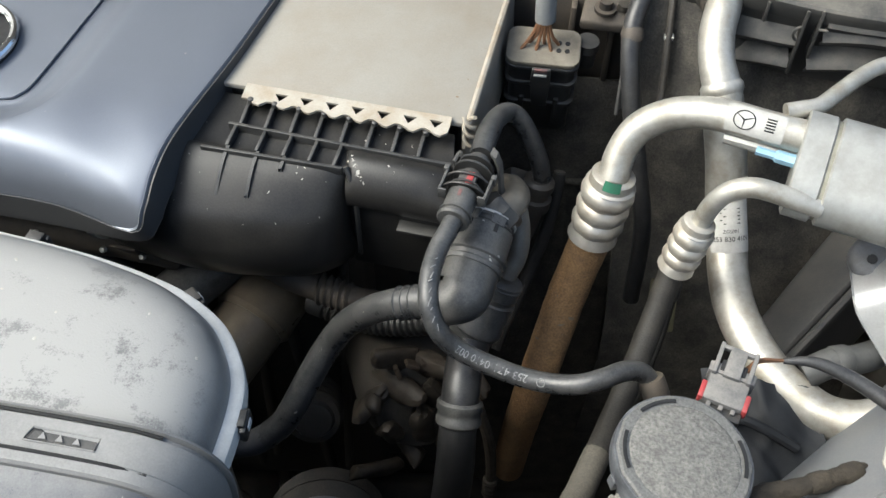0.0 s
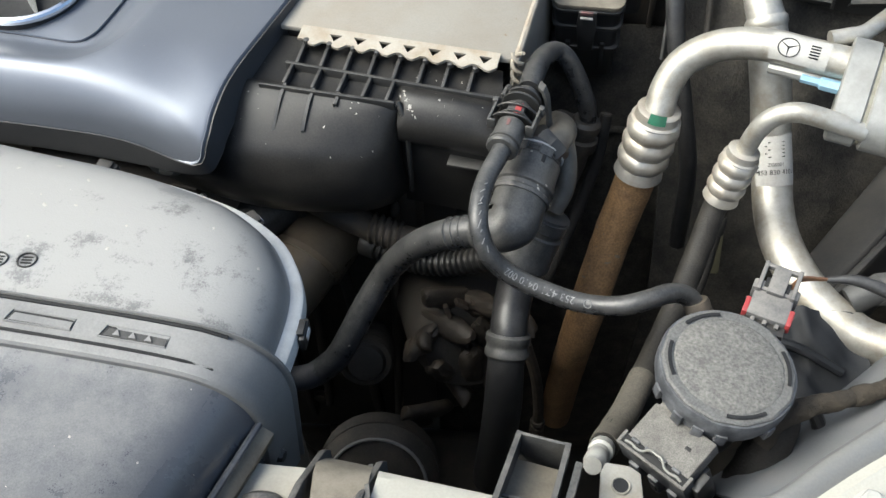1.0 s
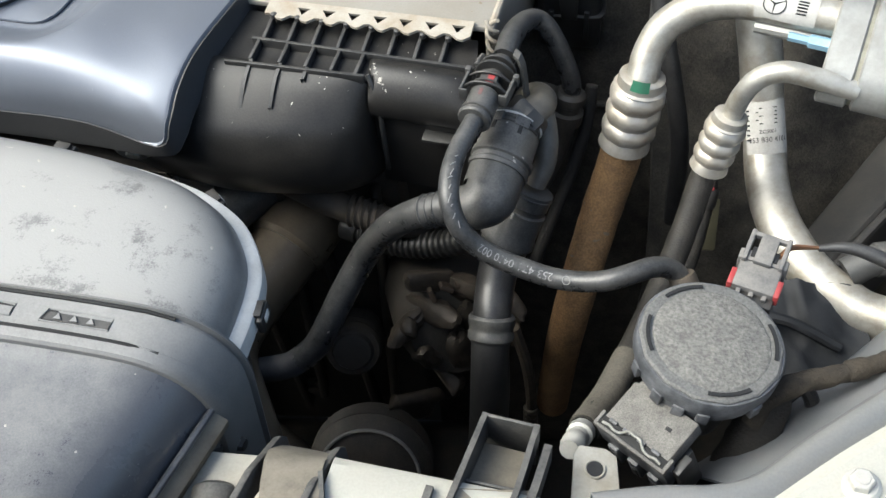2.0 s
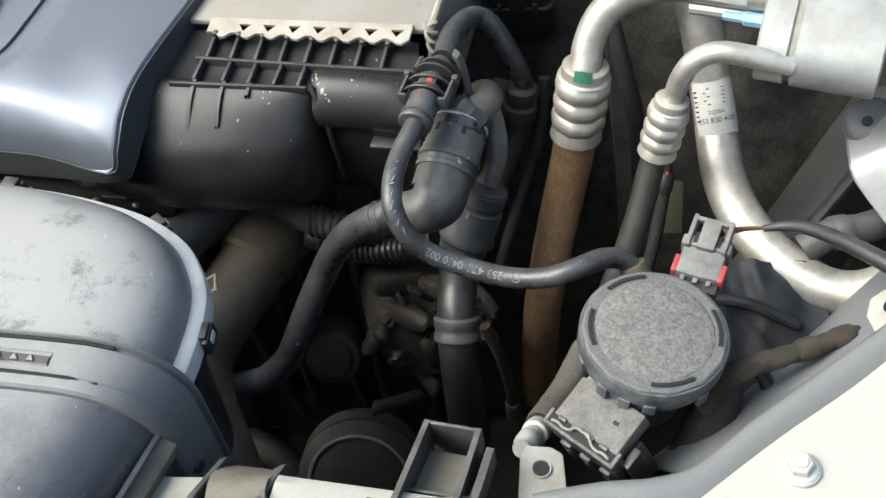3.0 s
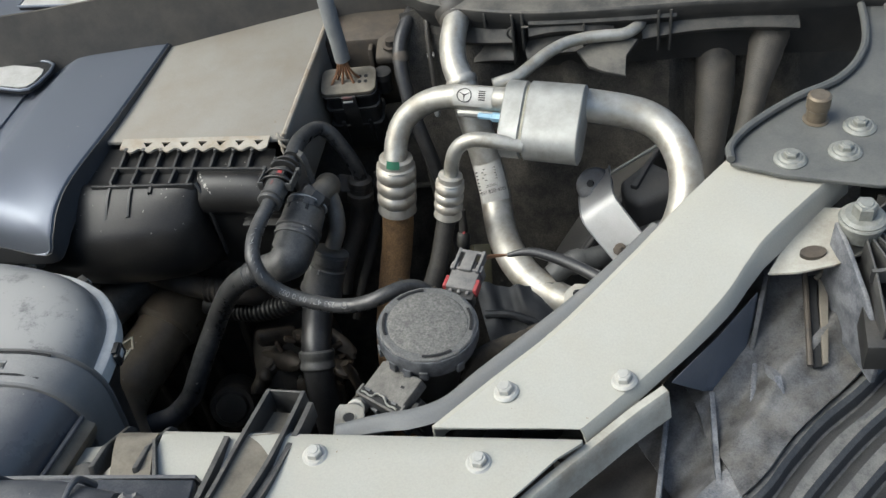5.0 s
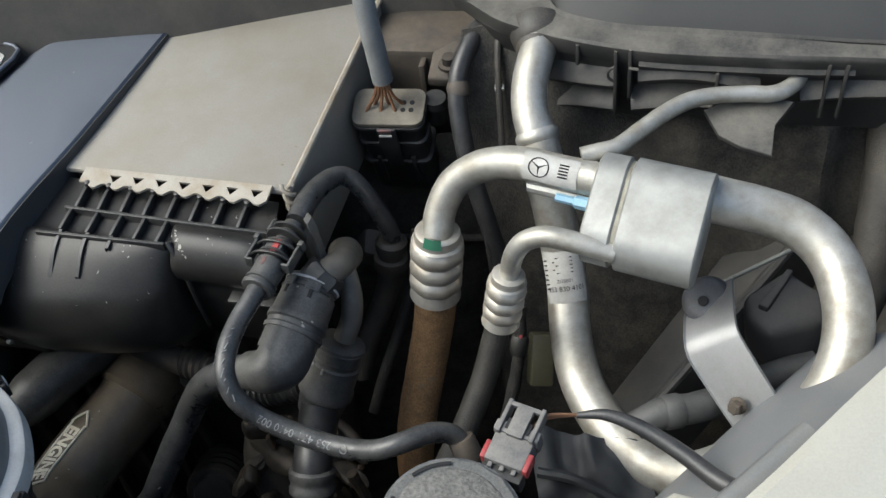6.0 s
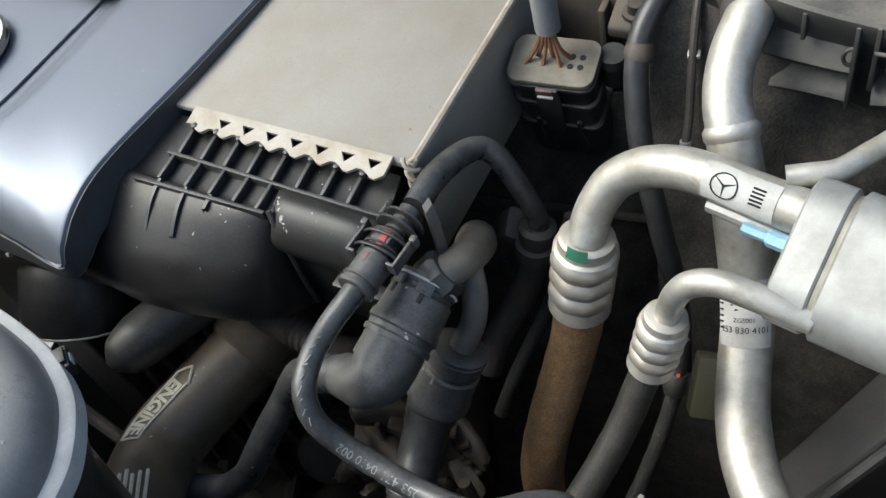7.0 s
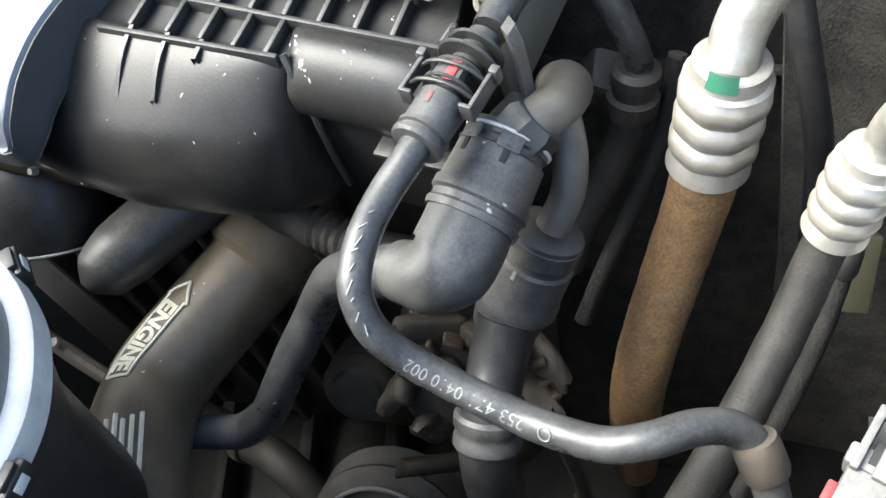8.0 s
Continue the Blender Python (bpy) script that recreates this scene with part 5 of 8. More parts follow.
part("duct_flange", sheet([[duct_point(0.022 + 0.012 * k, u_, z_) for k in range(10)] for u_, z_ in ((-0.001, 0.9965), (-0.0055, 0.992), (-0.0068, 0.990), (-0.0055, 0.984), (0.001, 0.972))], 0.0012), TAN, airbox, "dusty flange below the duct")
for (cx, cy), (ux, uy) in (((-0.0868, 0.214), (0.05, 1.0)), ((-0.1225, 0.2835), (-0.66, 0.75)), ((-0.214, 0.3195), (-0.97, 0.27))):
    side_ = V((uy, -ux, 0)).normalized()
    part("clip", box(frame_of(V((cx, cy, 0.9925)) + side_ * 0.001, (ux, uy, 0), side_), (0.013, 0.0034, 0.0095), 0.001), BLACK, airbox)
    part("clip_hook", box(frame_of(V((cx, cy, 0.9985)) - side_ * 0.001, (ux, uy, 0), side_), (0.009, 0.006, 0.0022), 0.0006), BLACK, airbox)
    part("clip_window", box(frame_of(V((cx, cy, 0.9935)) + side_ * 0.0028, (ux, uy, 0), side_), (0.0055, 0.001, 0.004), 0.0002), RIM, airbox)

# ---- air conditioning lines ----
suction = thing("suction_line", (0.10, 0.39, 0.9), "dull aluminium air conditioning line with a crimped orange-brown hose", "air conditioning line")
SUC = [(0.101, 0.389, 0.980), (0.1040, 0.3975, 0.9925), (0.1125, 0.4045, 1.0065), (0.127, 0.404, 1.0185), (0.143, 0.3975, 1.0275), (0.158, 0.3895, 1.032), (0.172, 0.382, 1.0335), (0.198, 0.371, 1.0345)]
part("pipe", tube(SUC, 0.0092, 24), ALU, suction)


def crimp(a, c, r, n, low=0.86):
    """A hose ferrule pressed into n beads."""
    prof = [(0.0, r * 0.72), (0.02, r * 0.82), (0.13, r * 0.84), (0.15, r * 0.95)]
    for k in range(n):
        s = 0.17 + k * 0.68 / n
        w = 0.68 / n
        prof += [(s + 0.04 * w, r * low), (s + 0.22 * w, r * 0.97), (s + 0.5 * w, r), (s + 0.78 * w, r * 0.97), (s + 0.96 * w, r * low)]
    prof += [(0.87, r * 0.9), (0.985, r * 0.97), (1.0, r * 0.9)]
    bm = turned(a, c, prof, 32)
    d = (V(c) - V(a))
    for v in bm.verts:
        s = (v.co - V(a)).dot(d) / d.length_squared
        if 0.17 < s < 0.85:
            ax = V(a) + d * s
            rad = v.co - ax
            side = rad.normalized()
            ang = math.atan2(side.x, side.y)
            v.co = ax + rad * (1 - 0.022 * math.cos(ang * 8))
    return bm


part("ferrule", crimp((0.1015, 0.391, 0.983), (0.0945, 0.3855, 0.932), 0.0163, 3), CRIMP, suction, "beaded crimped aluminium ferrule")
g = V((0.1, 0.380, 0.990))
bm = sweep([V((0.1019, 0.3913, 0.9862)), V((0.1011, 0.3907, 0.9795))], [0.0128, 0.0141], 32, False)
bm.faces.ensure_lookup_table()
drop = [f for f in bm.faces if (f.calc_center_median() - V((0.101, 0.3905, 0.98))).normalized().dot(V((-0.15, -0.85, 0.45)).normalized()) < 0.92]
bmesh.ops.delete(bm, geom=drop, context="FACES")
part("paint_mark", bm, GREEN, suction, "green paint mark")
part("hose", tube([(0.0948, 0.3855, 0.936), (0.0922, 0.3855, 0.916), (0.0875, 0.382, 0.893), (0.082, 0.374, 0.872), (0.0765, 0.3635, 0.852), (0.071, 0.354, 0.828), (0.066, 0.350, 0.793), (0.062, 0.354, 0.74), (0.058, 0.36, 0.66)], 0.0130, 22, 6, 0.03), ORANGE, suction, "dust-caked orange-brown hose")



def wrap_label(name, p0, p1, r, a0, a1, ref, material, parent, n=10, label=""):
    """A sticker bent round a pipe from p0 to p1, between two angles about ref."""
    p0, p1 = V(p0), V(p1)
    d = (p1 - p0).normalized()
    s = (V(ref) - d * V(ref).dot(d)).normalized()
    t = d.cross(s)
    rows = [[p + (s * math.cos(radians(a0 + (a1 - a0) * i / n)) + t * math.sin(radians(a0 + (a1 - a0) * i / n))) * r for i in range(n + 1)] for p in (p0, p0.lerp(p1, 0.5), p1)]
    return part(name, sheet(rows, 0.00025), material, parent, label)


EYEWARD = (0.0, -0.75, 0.65)
suc_line = spline(SUC, 12)
suc_s = [0.0]
for a, c in zip(suc_line, suc_line[1:]):
    suc_s.append(suc_s[-1] + (c - a).length)
suc_mid = suc_s[min(range(len(suc_line)), key=lambda k: (suc_line[k] - V((0.1655, 0.3855, 1.033))).length)]


def on_pipe(u, w, r=0.0096):
    """A point on the sticker: u along the pipe from its mark, w round it."""
    q_ = suc_mid + u
    k_ = max(1, min(len(suc_s) - 2, int(np.searchsorted(suc_s, q_))))
    f_ = (q_ - suc_s[k_ - 1]) / (suc_s[k_] - suc_s[k_ - 1])
    c_ = suc_line[k_ - 1].lerp(suc_line[k_], f_)
    d_ = (suc_line[k_ + 1] - suc_line[k_ - 1]).normalized()
    s_ = (V(EYEWARD) - d_ * V(EYEWARD).dot(d_)).normalized()
    a_ = w / r
    return c_ + (s_ * math.cos(a_) + d_.cross(s_) * math.sin(a_)) * r


part("sticker", sheet([[on_pipe(-0.0095 + 0.003 * i, -0.0085 + 0.0017 * k) for k in range(11)] for i in range(11)], 0.0002), WHITE, suction, "white sticker with a round mark")
part("round_mark", sweep([on_pipe(0.0052 * math.cos(a), 0.0052 * math.sin(a), 0.0099) for a in [i * math.pi / 18 for i in range(37)]], 0.0003, 6, False), INK, suction)
for k in range(3):
    a = radians(90 + 120 * k)
    part("mark_spoke", sweep([on_pipe(0, 0, 0.0099), on_pipe(0.005 * math.cos(a), 0.005 * math.sin(a), 0.0099)], [0.0005, 0.0001], 6), INK, suction)
for k in range(5):
    part("print_bar", sweep([on_pipe(0.0105, -0.004 + k * 0.0016, 0.0099), on_pipe(0.0155, -0.004 + k * 0.0016, 0.0099)], 0.0004, 4), INK, suction)
part("support_strip", tube([(0.156, 0.3845, 1.0215), (0.176, 0.3742, 1.0235), (0.195, 0.365, 1.0235)], 0.0035, 10), CAST, suction)

liquid = thing("liquid_line", (0.13, 0.33, 0.9), "thin aluminium air conditioning line crimped to a black hose", "air conditioning line")
part("pipe", tube([(0.198, 0.3345, 1.021), (0.176, 0.3395, 1.0255), (0.163, 0.343, 1.026), (0.1525, 0.345, 1.020), (0.1465, 0.346, 1.008), (0.1435, 0.3465, 0.992)], 0.0055, 18), ALU, liquid)
part("ferrule", crimp((0.1435, 0.3465, 0.994), (0.1365, 0.343, 0.957), 0.0112, 3), CRIMP, liquid, "beaded crimped aluminium ferrule")
part("hose", tube([(0.137, 0.3435, 0.960), (0.1335, 0.339, 0.950), (0.124, 0.318, 0.930), (0.111, 0.288, 0.920), (0.095, 0.254, 0.915), (0.079, 0.220, 0.920), (0.064, 0.190, 0.935)], 0.0074, 18, 6, 0.05), KHAKI, liquid, "dusty black hose")
part("dusty_sleeve", tube([(0.090, 0.2435, 0.9163), (0.079, 0.220, 0.920), (0.071, 0.204, 0.9272), (0.0645, 0.191, 0.9345)], 0.0078, 18, 6, 0.05), KHAKITAN, liquid, "dust covered lower stretch")
part("end_fitting", turned((0.064, 0.190, 0.935), (0.056, 0.170, 0.953), [(0, 0.0060), (0.1, 0.0066), (0.3, 0.0066), (0.34, 0.0052), (0.5, 0.0050), (0.54, 0.0058), (0.8, 0.0058), (0.86, 0.0046), (1, 0.0046)], 12), STEEL, liquid, "zinc plated end fitting")

bundle = thing("sensor_cable", (0.15, 0.34, 0.90), "grimy black sensor cable beside the black hose", "cable")
part("cable", tube([(0.147, 0.371, 0.935), (0.1455, 0.360, 0.915), (0.141, 0.346, 0.893), (0.134, 0.330, 0.872), (0.125, 0.313, 0.85), (0.115, 0.298, 0.82)], [0.003, 0.0038, 0.004, 0.004, 0.0038, 0.0038], 14, 6, 0.12), TAPEDARK, bundle)
part("clip", turned((0.1458, 0.362, 0.919), (0.1440, 0.356, 0.908), [(0, 0.0046), (0.2, 0.0056), (0.8, 0.0056), (1, 0.0046)], 14), BLACK, bundle)
part("red_dot", box(pose(0.1462, 0.3585, 0.9215, 40, 0, 20), (0.002, 0.002, 0.001), 0.0003), RED, bundle)

ret = thing("return_pipe", (0.20, 0.35, 0.95), "wide bent aluminium air conditioning pipe looping beside the tower", "air conditioning pipe")
BIG = [(0.1665, 0.482, 1.049), (0.162, 0.467, 1.045), (0.158, 0.4525, 1.038), (0.1575, 0.4365, 1.030), (0.1615, 0.424, 1.019), (0.165, 0.413, 1.002), (0.169, 0.402, 0.982), (0.1725, 0.393, 0.960), (0.175, 0.379, 0.943), (0.1755, 0.361, 0.932), (0.177, 0.340, 0.927), (0.182, 0.318, 0.925), (0.191, 0.299, 0.922),
       (0.203, 0.284, 0.920), (0.217, 0.2705, 0.920), (0.234, 0.263, 0.926), (0.256, 0.263, 0.940), (0.279, 0.269, 0.956), (0.297, 0.281, 0.970), (0.307, 0.297, 0.985), (0.3095, 0.316, 0.999), (0.305, 0.338, 1.008), (0.292, 0.353, 1.015), (0.273, 0.3605, 1.020), (0.240, 0.366, 1.028)]
part("pipe", tube(BIG, [0.0104] * 4 + [0.0112] + [0.0122] * 20, 26), ALU, ret)
part("weld_collar", turned((0.1600, 0.4285, 1.0232), (0.1620, 0.4228, 1.0175), [(0, 0.0108), (0.3, 0.0125), (0.7, 0.0125), (1, 0.0112)], 22), ALU, ret)
wrap_label("sticker", (0.1725, 0.3935, 0.9605), (0.1757, 0.372, 0.938), 0.0126, -62, 62, (-0.1, -0.6, 0.8), WHITE, ret, label="white part number sticker")

block = thing("pipe_junction", (0.22, 0.35, 1.0), "machined oval aluminium pipe junction between two lines", "pipe junction")
BU = V((0.928, -0.372, 0.0))
BVv = V((0.30, 0.82, 0.475)).normalized()


def oval(o, u, v, half, r, length, bevel=0.001, n=12):
    """A bar of oval section along u."""
    w = V(u).normalized().cross(V(v).normalized()).normalized()
    v = w.cross(V(u).normalized()) if False else V(v).normalized()
    ring_ = []
    for k in range(n + 1):
        a = math.pi * k / n
        ring_.append(v * (half + r * math.sin(a)) + w * (r * math.cos(a)))
    for k in range(n + 1):
        a = math.pi + math.pi * k / n
        ring_.append(v * (-half + r * math.sin(a)) + w * (r * math.cos(a)))
    secs_ = [(0, 1 - bevel / r), (bevel, 1), (length - bevel, 1), (length, 1 - bevel / r)]
    rows_ = [[V(o) + V(u).normalized() * s + p * k for p in ring_] for s, k in secs_]
    bm_ = sheet(rows_, 0, True)
    bm_.verts.ensure_lookup_table()
    m_ = len(ring_)
    bm_.faces.new([bm_.verts[i] for i in range(m_)])
    bm_.faces.new([bm_.verts[3 * m_ + i] for i in range(m_)])
    return bm_


BC = V((0.2015, 0.3585, 1.0255))
part("body", oval(BC + BU * 0.004, BU, BVv, 0.0140, 0.0160, 0.0405), CAST, block)
part("flange", oval(BC - BU * 0.0135, BU, BVv, 0.0135, 0.0160, 0.0155), CAST, block)
part("gap_gasket", oval(BC + BU * 0.0012, BU, BVv, 0.0130, 0.0146, 0.0038), GASKET, block, "yellowed sealing face")
for at_v, long_v in ((-0.0035, 0.0090), (-0.0115, 0.0036)):
    part("gap_slot", box(frame_of(BC + BU * 0.0030 + BVv * at_v + BU.cross(BVv) * -0.0146, BU, BVv), (0.0026, long_v, 0.0012), 0.0002), INK, block)
part("seal_tab", box(frame_of(BC + BU * 0.003 + BVv * -0.0088 + BU.cross(BVv) * -0.0146, BU, BVv), (0.0026, 0.0018, 0.0016), 0.0003), BRASS, block, "brass coloured sealing tab")
part("clamp_bolt", turned(BC - BU * 0.034, BC - BU * 0.012, [(0, 0.0024), (0.45, 0.0024), (0.5, 0.0036), (0.9, 0.0036), (1, 0.0045)], 6), BLUE, block, "blue capped clamp bolt")
thin = thing("thin_return_pipe", (0.25, 0.41, 1.05), "thin aluminium pipe bending back to the firewall", "air conditioning pipe")
part("pipe", tube([(0.184, 0.3845, 1.0415), (0.193, 0.386, 1.0425), (0.2025, 0.3885, 1.043), (0.214, 0.398, 1.044), (0.228, 0.410, 1.045), (0.243, 0.421, 1.044), (0.258, 0.4255, 1.043), (0.274, 0.4265, 1.042), (0.290, 0.427, 1.041), (0.303, 0.438, 1.040), (0.307, 0.452, 1.039)], 0.0046, 16), ALU, thin)
part("end_collar", turned((0.303, 0.455, 1.041), (0.306, 0.475, 1.037), [(0, 0.008), (0.4, 0.008), (0.45, 0.011), (1, 0.011)], 18), DUSTY, thin)

# ---- junction mounting strap ----
strap = thing("rubber_mount_strap", (0.25, 0.31, 0.93), "bright steel strap holding a dark rubber mount", "mounting strap")
edge_l = [V(p) for p in ((0.2430, 0.358, 0.953), (0.2385, 0.343, 0.9545), (0.2368, 0.330, 0.9540), (0.2368, 0.3245, 0.9525), (0.2380, 0.3205, 0.9495), (0.2410, 0.3155, 0.9462), (0.2520, 0.2990, 0.9365), (0.2660, 0.2785, 0.9245), (0.280, 0.258, 0.9125))]
edge_r = [V(p) for p in ((0.2640, 0.356, 0.972), (0.2618, 0.341, 0.9745), (0.2605, 0.327, 0.9745), (0.2607, 0.3215, 0.9735), (0.2622, 0.3175, 0.9710), (0.2650, 0.3125, 0.9680), (0.2745, 0.2955, 0.9590), (0.2870, 0.2735, 0.9480), (0.300, 0.252, 0.936))]
part("strap", sheet(smooth_rows([[a_ + (c_ - a_) * f_ for a_, c_ in zip(edge_l, edge_r)] for f_ in (0.0, 0.03, 0.5, 0.97, 1.0)], 1, 3), 0.0016), BRUSHED, strap)
rb = V((0.2500, 0.3490, 0.9635))
ax = V((-0.27, -0.36, 0.88)).normalized()
part("rubber_pad", turned(rb - ax * 0.013, rb + ax * 0.003, [(0, 0.0095), (0.15, 0.0128), (0.45, 0.0142), (0.7, 0.0140), (0.88, 0.0126), (0.97, 0.0108), (1, 0.0095)], 30), PAD, strap, "round worn rubber pad")
part("pad_hole", turned(rb + ax * 0.0028 - V((0.002, 0.002, 0.0)), rb + ax * 0.0036 - V((0.002, 0.002, 0.0)), [(0, 0.0030), (1, 0.0028)], 9), INK, strap)
part("pad_hole", turned(rb + ax * 0.0028 + V((0.005, 0.0030, 0.002)), rb + ax * 0.0036 + V((0.005, 0.0030, 0.002)), [(0, 0.0013), (1, 0.0012)], 8), INK, strap)
sn_ = (edge_r[6] - edge_l[6]).cross(edge_l[7] - edge_l[6]).normalized()
sn_ = sn_ if sn_.z > 0 else -sn_
disc_bolt(V((0.2608, 0.2932, 0.9452)) + sn_ * 0.0020, sn_, strap, 0.0048, 0.0038, "small_bolt", GREASY)
disc_bolt(V((0.2710, 0.2835, 0.9440)) + sn_ * 0.0020, sn_, strap, 0.0048, 0.0034, "small_bolt", GREASY)

# ---- coolant hoses ----
small = thing("vent_hose", (0.05, 0.3, 0.94), "thin black rubber vent hose with a quick connector", "hose")
SMALL = [(0.0085, 0.340, 0.999), (0.006, 0.333, 0.998), (0.000, 0.320, 0.995), (-0.0035, 0.304, 0.993), (-0.0035, 0.290, 0.988), (0.001, 0.282, 0.977), (0.010, 0.279, 0.965), (0.022, 0.276, 0.958), (0.035, 0.272, 0.955), (0.049, 0.268, 0.953), (0.063, 0.264, 0.955), (0.076, 0.261, 0.960), (0.088, 0.263, 0.963), (0.101, 0.270, 0.960), (0.112, 0.273, 0.953), (0.119, 0.268, 0.944), (0.123, 0.260, 0.935)]
part("hose", tube(SMALL, 0.0055, 20, 6), VENT, small)
ca, cc = V((0.0075, 0.338, 0.9985)), V((0.0235, 0.389, 1.0))
cd = (cc - ca).normalized()
cs = V((1, -0.28, 0)).normalized()
cu_ = cs.cross(cd).normalized()
if cu_.z < 0:
    cu_ = -cu_


def along(q, side=0.0, up=0.0):
    """A point of the quick connector: q along it, aside and above."""
    return ca + cd * q + cs * side + cu_ * up


part("connector", turned(ca - cd * 0.001, along(0.019), [(0, 0.0066), (0.02, 0.0086), (0.07, 0.0094), (0.13, 0.0094), (0.15, 0.0082), (0.22, 0.0082), (0.24, 0.0093), (0.31, 0.0093), (0.33, 0.0084), (0.94, 0.0088), (1, 0.0078)], 26), GREYCONN, small, "black plastic quick connector")
part("neck", turned(along(0.018), along(0.047), [(0, 0.0052), (0.5, 0.0052), (0.52, 0.0062), (1, 0.0064)], 20), PLASTIC, small)
for q, r_ in ((0.0215, 0.0102), (0.0290, 0.0098), (0.0345, 0.0118), (0.0405, 0.0104)):
    part("flange_ring", turned(along(q), along(q + 0.0014), [(0, r_ * 0.95), (0.3, r_), (0.7, r_), (1, r_ * 0.95)], 28), PLASTIC, small)
part("saddle", box(frame_of(along(0.0255, 0, 0.0062), cs, cd), (0.010, 0.0085, 0.0045), 0.0008), GREYCONN, small)
for sgn in (-1, 1):
    part("clip_arm", box(frame_of(along(0.0225, sgn * 0.0128, 0.003), cd, cu_), (0.017, 0.0075, 0.0016), 0.0005), GREYCONN, small)
    part("clip_arm", box(frame_of(along(0.0148, sgn * 0.0112, 0.003), cs, cu_), (0.0048, 0.0075, 0.0016), 0.0005), GREYCONN, small)
    part("clip_hook", box(frame_of(along(0.0305, sgn * 0.0136, 0.0045), cd, cu_), (0.0035, 0.0065, 0.0032), 0.0006), GREYCONN, small)
for q in (0.0188, 0.0268):
    part("clip_bridge", tube([along(q, -0.0128, 0.004), along(q, -0.007, 0.0088), along(q, 0.0, 0.0102), along(q, 0.007, 0.0088), along(q, 0.0128, 0.004)], 0.0008, 8), BLACK, small)
part("release_tab", sheet([[V(p_) + cd * w_ for p_ in ((0.0285, 0.3865, 1.0045), (0.0315, 0.3825, 1.0045), (0.0340, 0.3795, 1.000), (0.0352, 0.3775, 0.992), (0.0360, 0.3755, 0.984), (0.0370, 0.3740, 0.9805), (0.0390, 0.3750, 0.9800))] for w_ in (-0.0032, -0.001, 0.001, 0.0026)], 0.0018), GREYCONN, small)
part("release_tab", tube([along(0.044, -0.0100, 0.004), along(0.047, -0.0118, 0.002), along(0.0400, -0.0128, 0.001)], 0.0014, 8), GREYCONN, small)
part("red_mark", box(frame_of(along(0.0255, 0.0015, 0.0087), cs, cd), (0.0036, 0.0086, 0.0006), 0.0002), RED, small)
part("red_mark", box(frame_of(along(0.0135, -0.0005, 0.0086), cs, cd), (0.0020, 0.0048, 0.0005), 0.0002), REDFADED, small)
part("loop_hose", tube([(0.0225, 0.386, 1.0), (0.0265, 0.405, 0.9995), (0.0325, 0.424, 0.994), (0.0395, 0.4345, 0.989), (0.0465, 0.436, 0.983), (0.0525, 0.4345, 0.973), (0.0585, 0.4325, 0.959), (0.0635, 0.431, 0.942), (0.064, 0.432, 0.922), (0.058, 0.436, 0.895)], [0.0066, 0.0068, 0.0064, 0.0061, 0.0060, 0.0060, 0.0060, 0.0060, 0.0058, 0.0057], 18), VENT, small)
part("pipe_clamp", turned((0.116, 0.272, 0.951), (0.121, 0.265, 0.941), [(0, 0.0068), (0.15, 0.0074), (0.85, 0.0074), (1, 0.0068)], 20), GREASY, small)

radh = thing("coolant_hose", (0.0, 0.32, 0.92), "black coolant hose with an elbowed quick connector", "hose")
ka, kc = V((0.0300, 0.3650, 0.9720)), V((0.0190, 0.3330, 0.9620))
part("connector", turned(ka, kc, [(0, 0.0120), (0.02, 0.0150), (0.16, 0.0154), (0.18, 0.0146), (0.24, 0.0146), (0.26, 0.0160), (0.66, 0.0168), (0.70, 0.0178), (0.80, 0.0180), (0.83, 0.0168), (0.90, 0.0166), (0.93, 0.0176), (1, 0.0172)], 36), GREYCONN, radh, "dusty black plastic quick connector")
part("elbow", tube([(0.0195, 0.335, 0.9625), (0.0168, 0.3245, 0.9605), (0.0140, 0.3175, 0.9590), (0.0080, 0.3145, 0.9565), (0.0010, 0.3160, 0.9535), (-0.0055, 0.3185, 0.9505)], [0.0160, 0.0162, 0.0160, 0.0138, 0.0118, 0.0112], 28, 8), GREYCONN, radh)
kd = (kc - ka).normalized()
ks = kd.cross(V((0, 0, 1))).normalized()
ku = ks.cross(kd).normalized()
part("edge_ring", sweep([ka + kd * 0.0035 + (ks * math.cos(a_) + ku * math.sin(a_)) * 0.0156 for a_ in [i * math.pi / 20 for i in range(41)]], 0.0007, 8, False), RIM, radh, "pale worn ring")
part("retaining_wire", tube([ka + kd * 0.009 + (ks * math.cos(radians(g_)) + ku * math.sin(radians(g_))) * 0.0160 for g_ in range(10, 175, 15)], 0.0007, 8), BLACK, radh)
for g_ in (62, 118):
    rr_ = ks * math.cos(radians(g_)) + ku * math.sin(radians(g_))
    part("lock_notch", box(frame_of(ka + kd * 0.0125 + rr_ * 0.0160, kd, rr_.cross(kd)), (0.0050, 0.0024, 0.0012), 0.0003), INK, radh)
    part("lock_tab", box(frame_of(ka + kd * 0.0072 + rr_ * 0.0158, kd, rr_.cross(kd)), (0.0060, 0.0085, 0.0016), 0.0005), GREYCONN, radh)
BLK = [(-0.004, 0.318, 0.9515), (-0.024, 0.3225, 0.941), (-0.042, 0.329, 0.923), (-0.059, 0.3355, 0.896), (-0.071, 0.332, 0.876), (-0.081, 0.321, 0.862), (-0.090, 0.310, 0.848), (-0.100, 0.302, 0.832), (-0.112, 0.297, 0.821)]
part("hose", tube(BLK, [0.0098, 0.0092] + [0.0088] * 7, 20), VENT, radh)
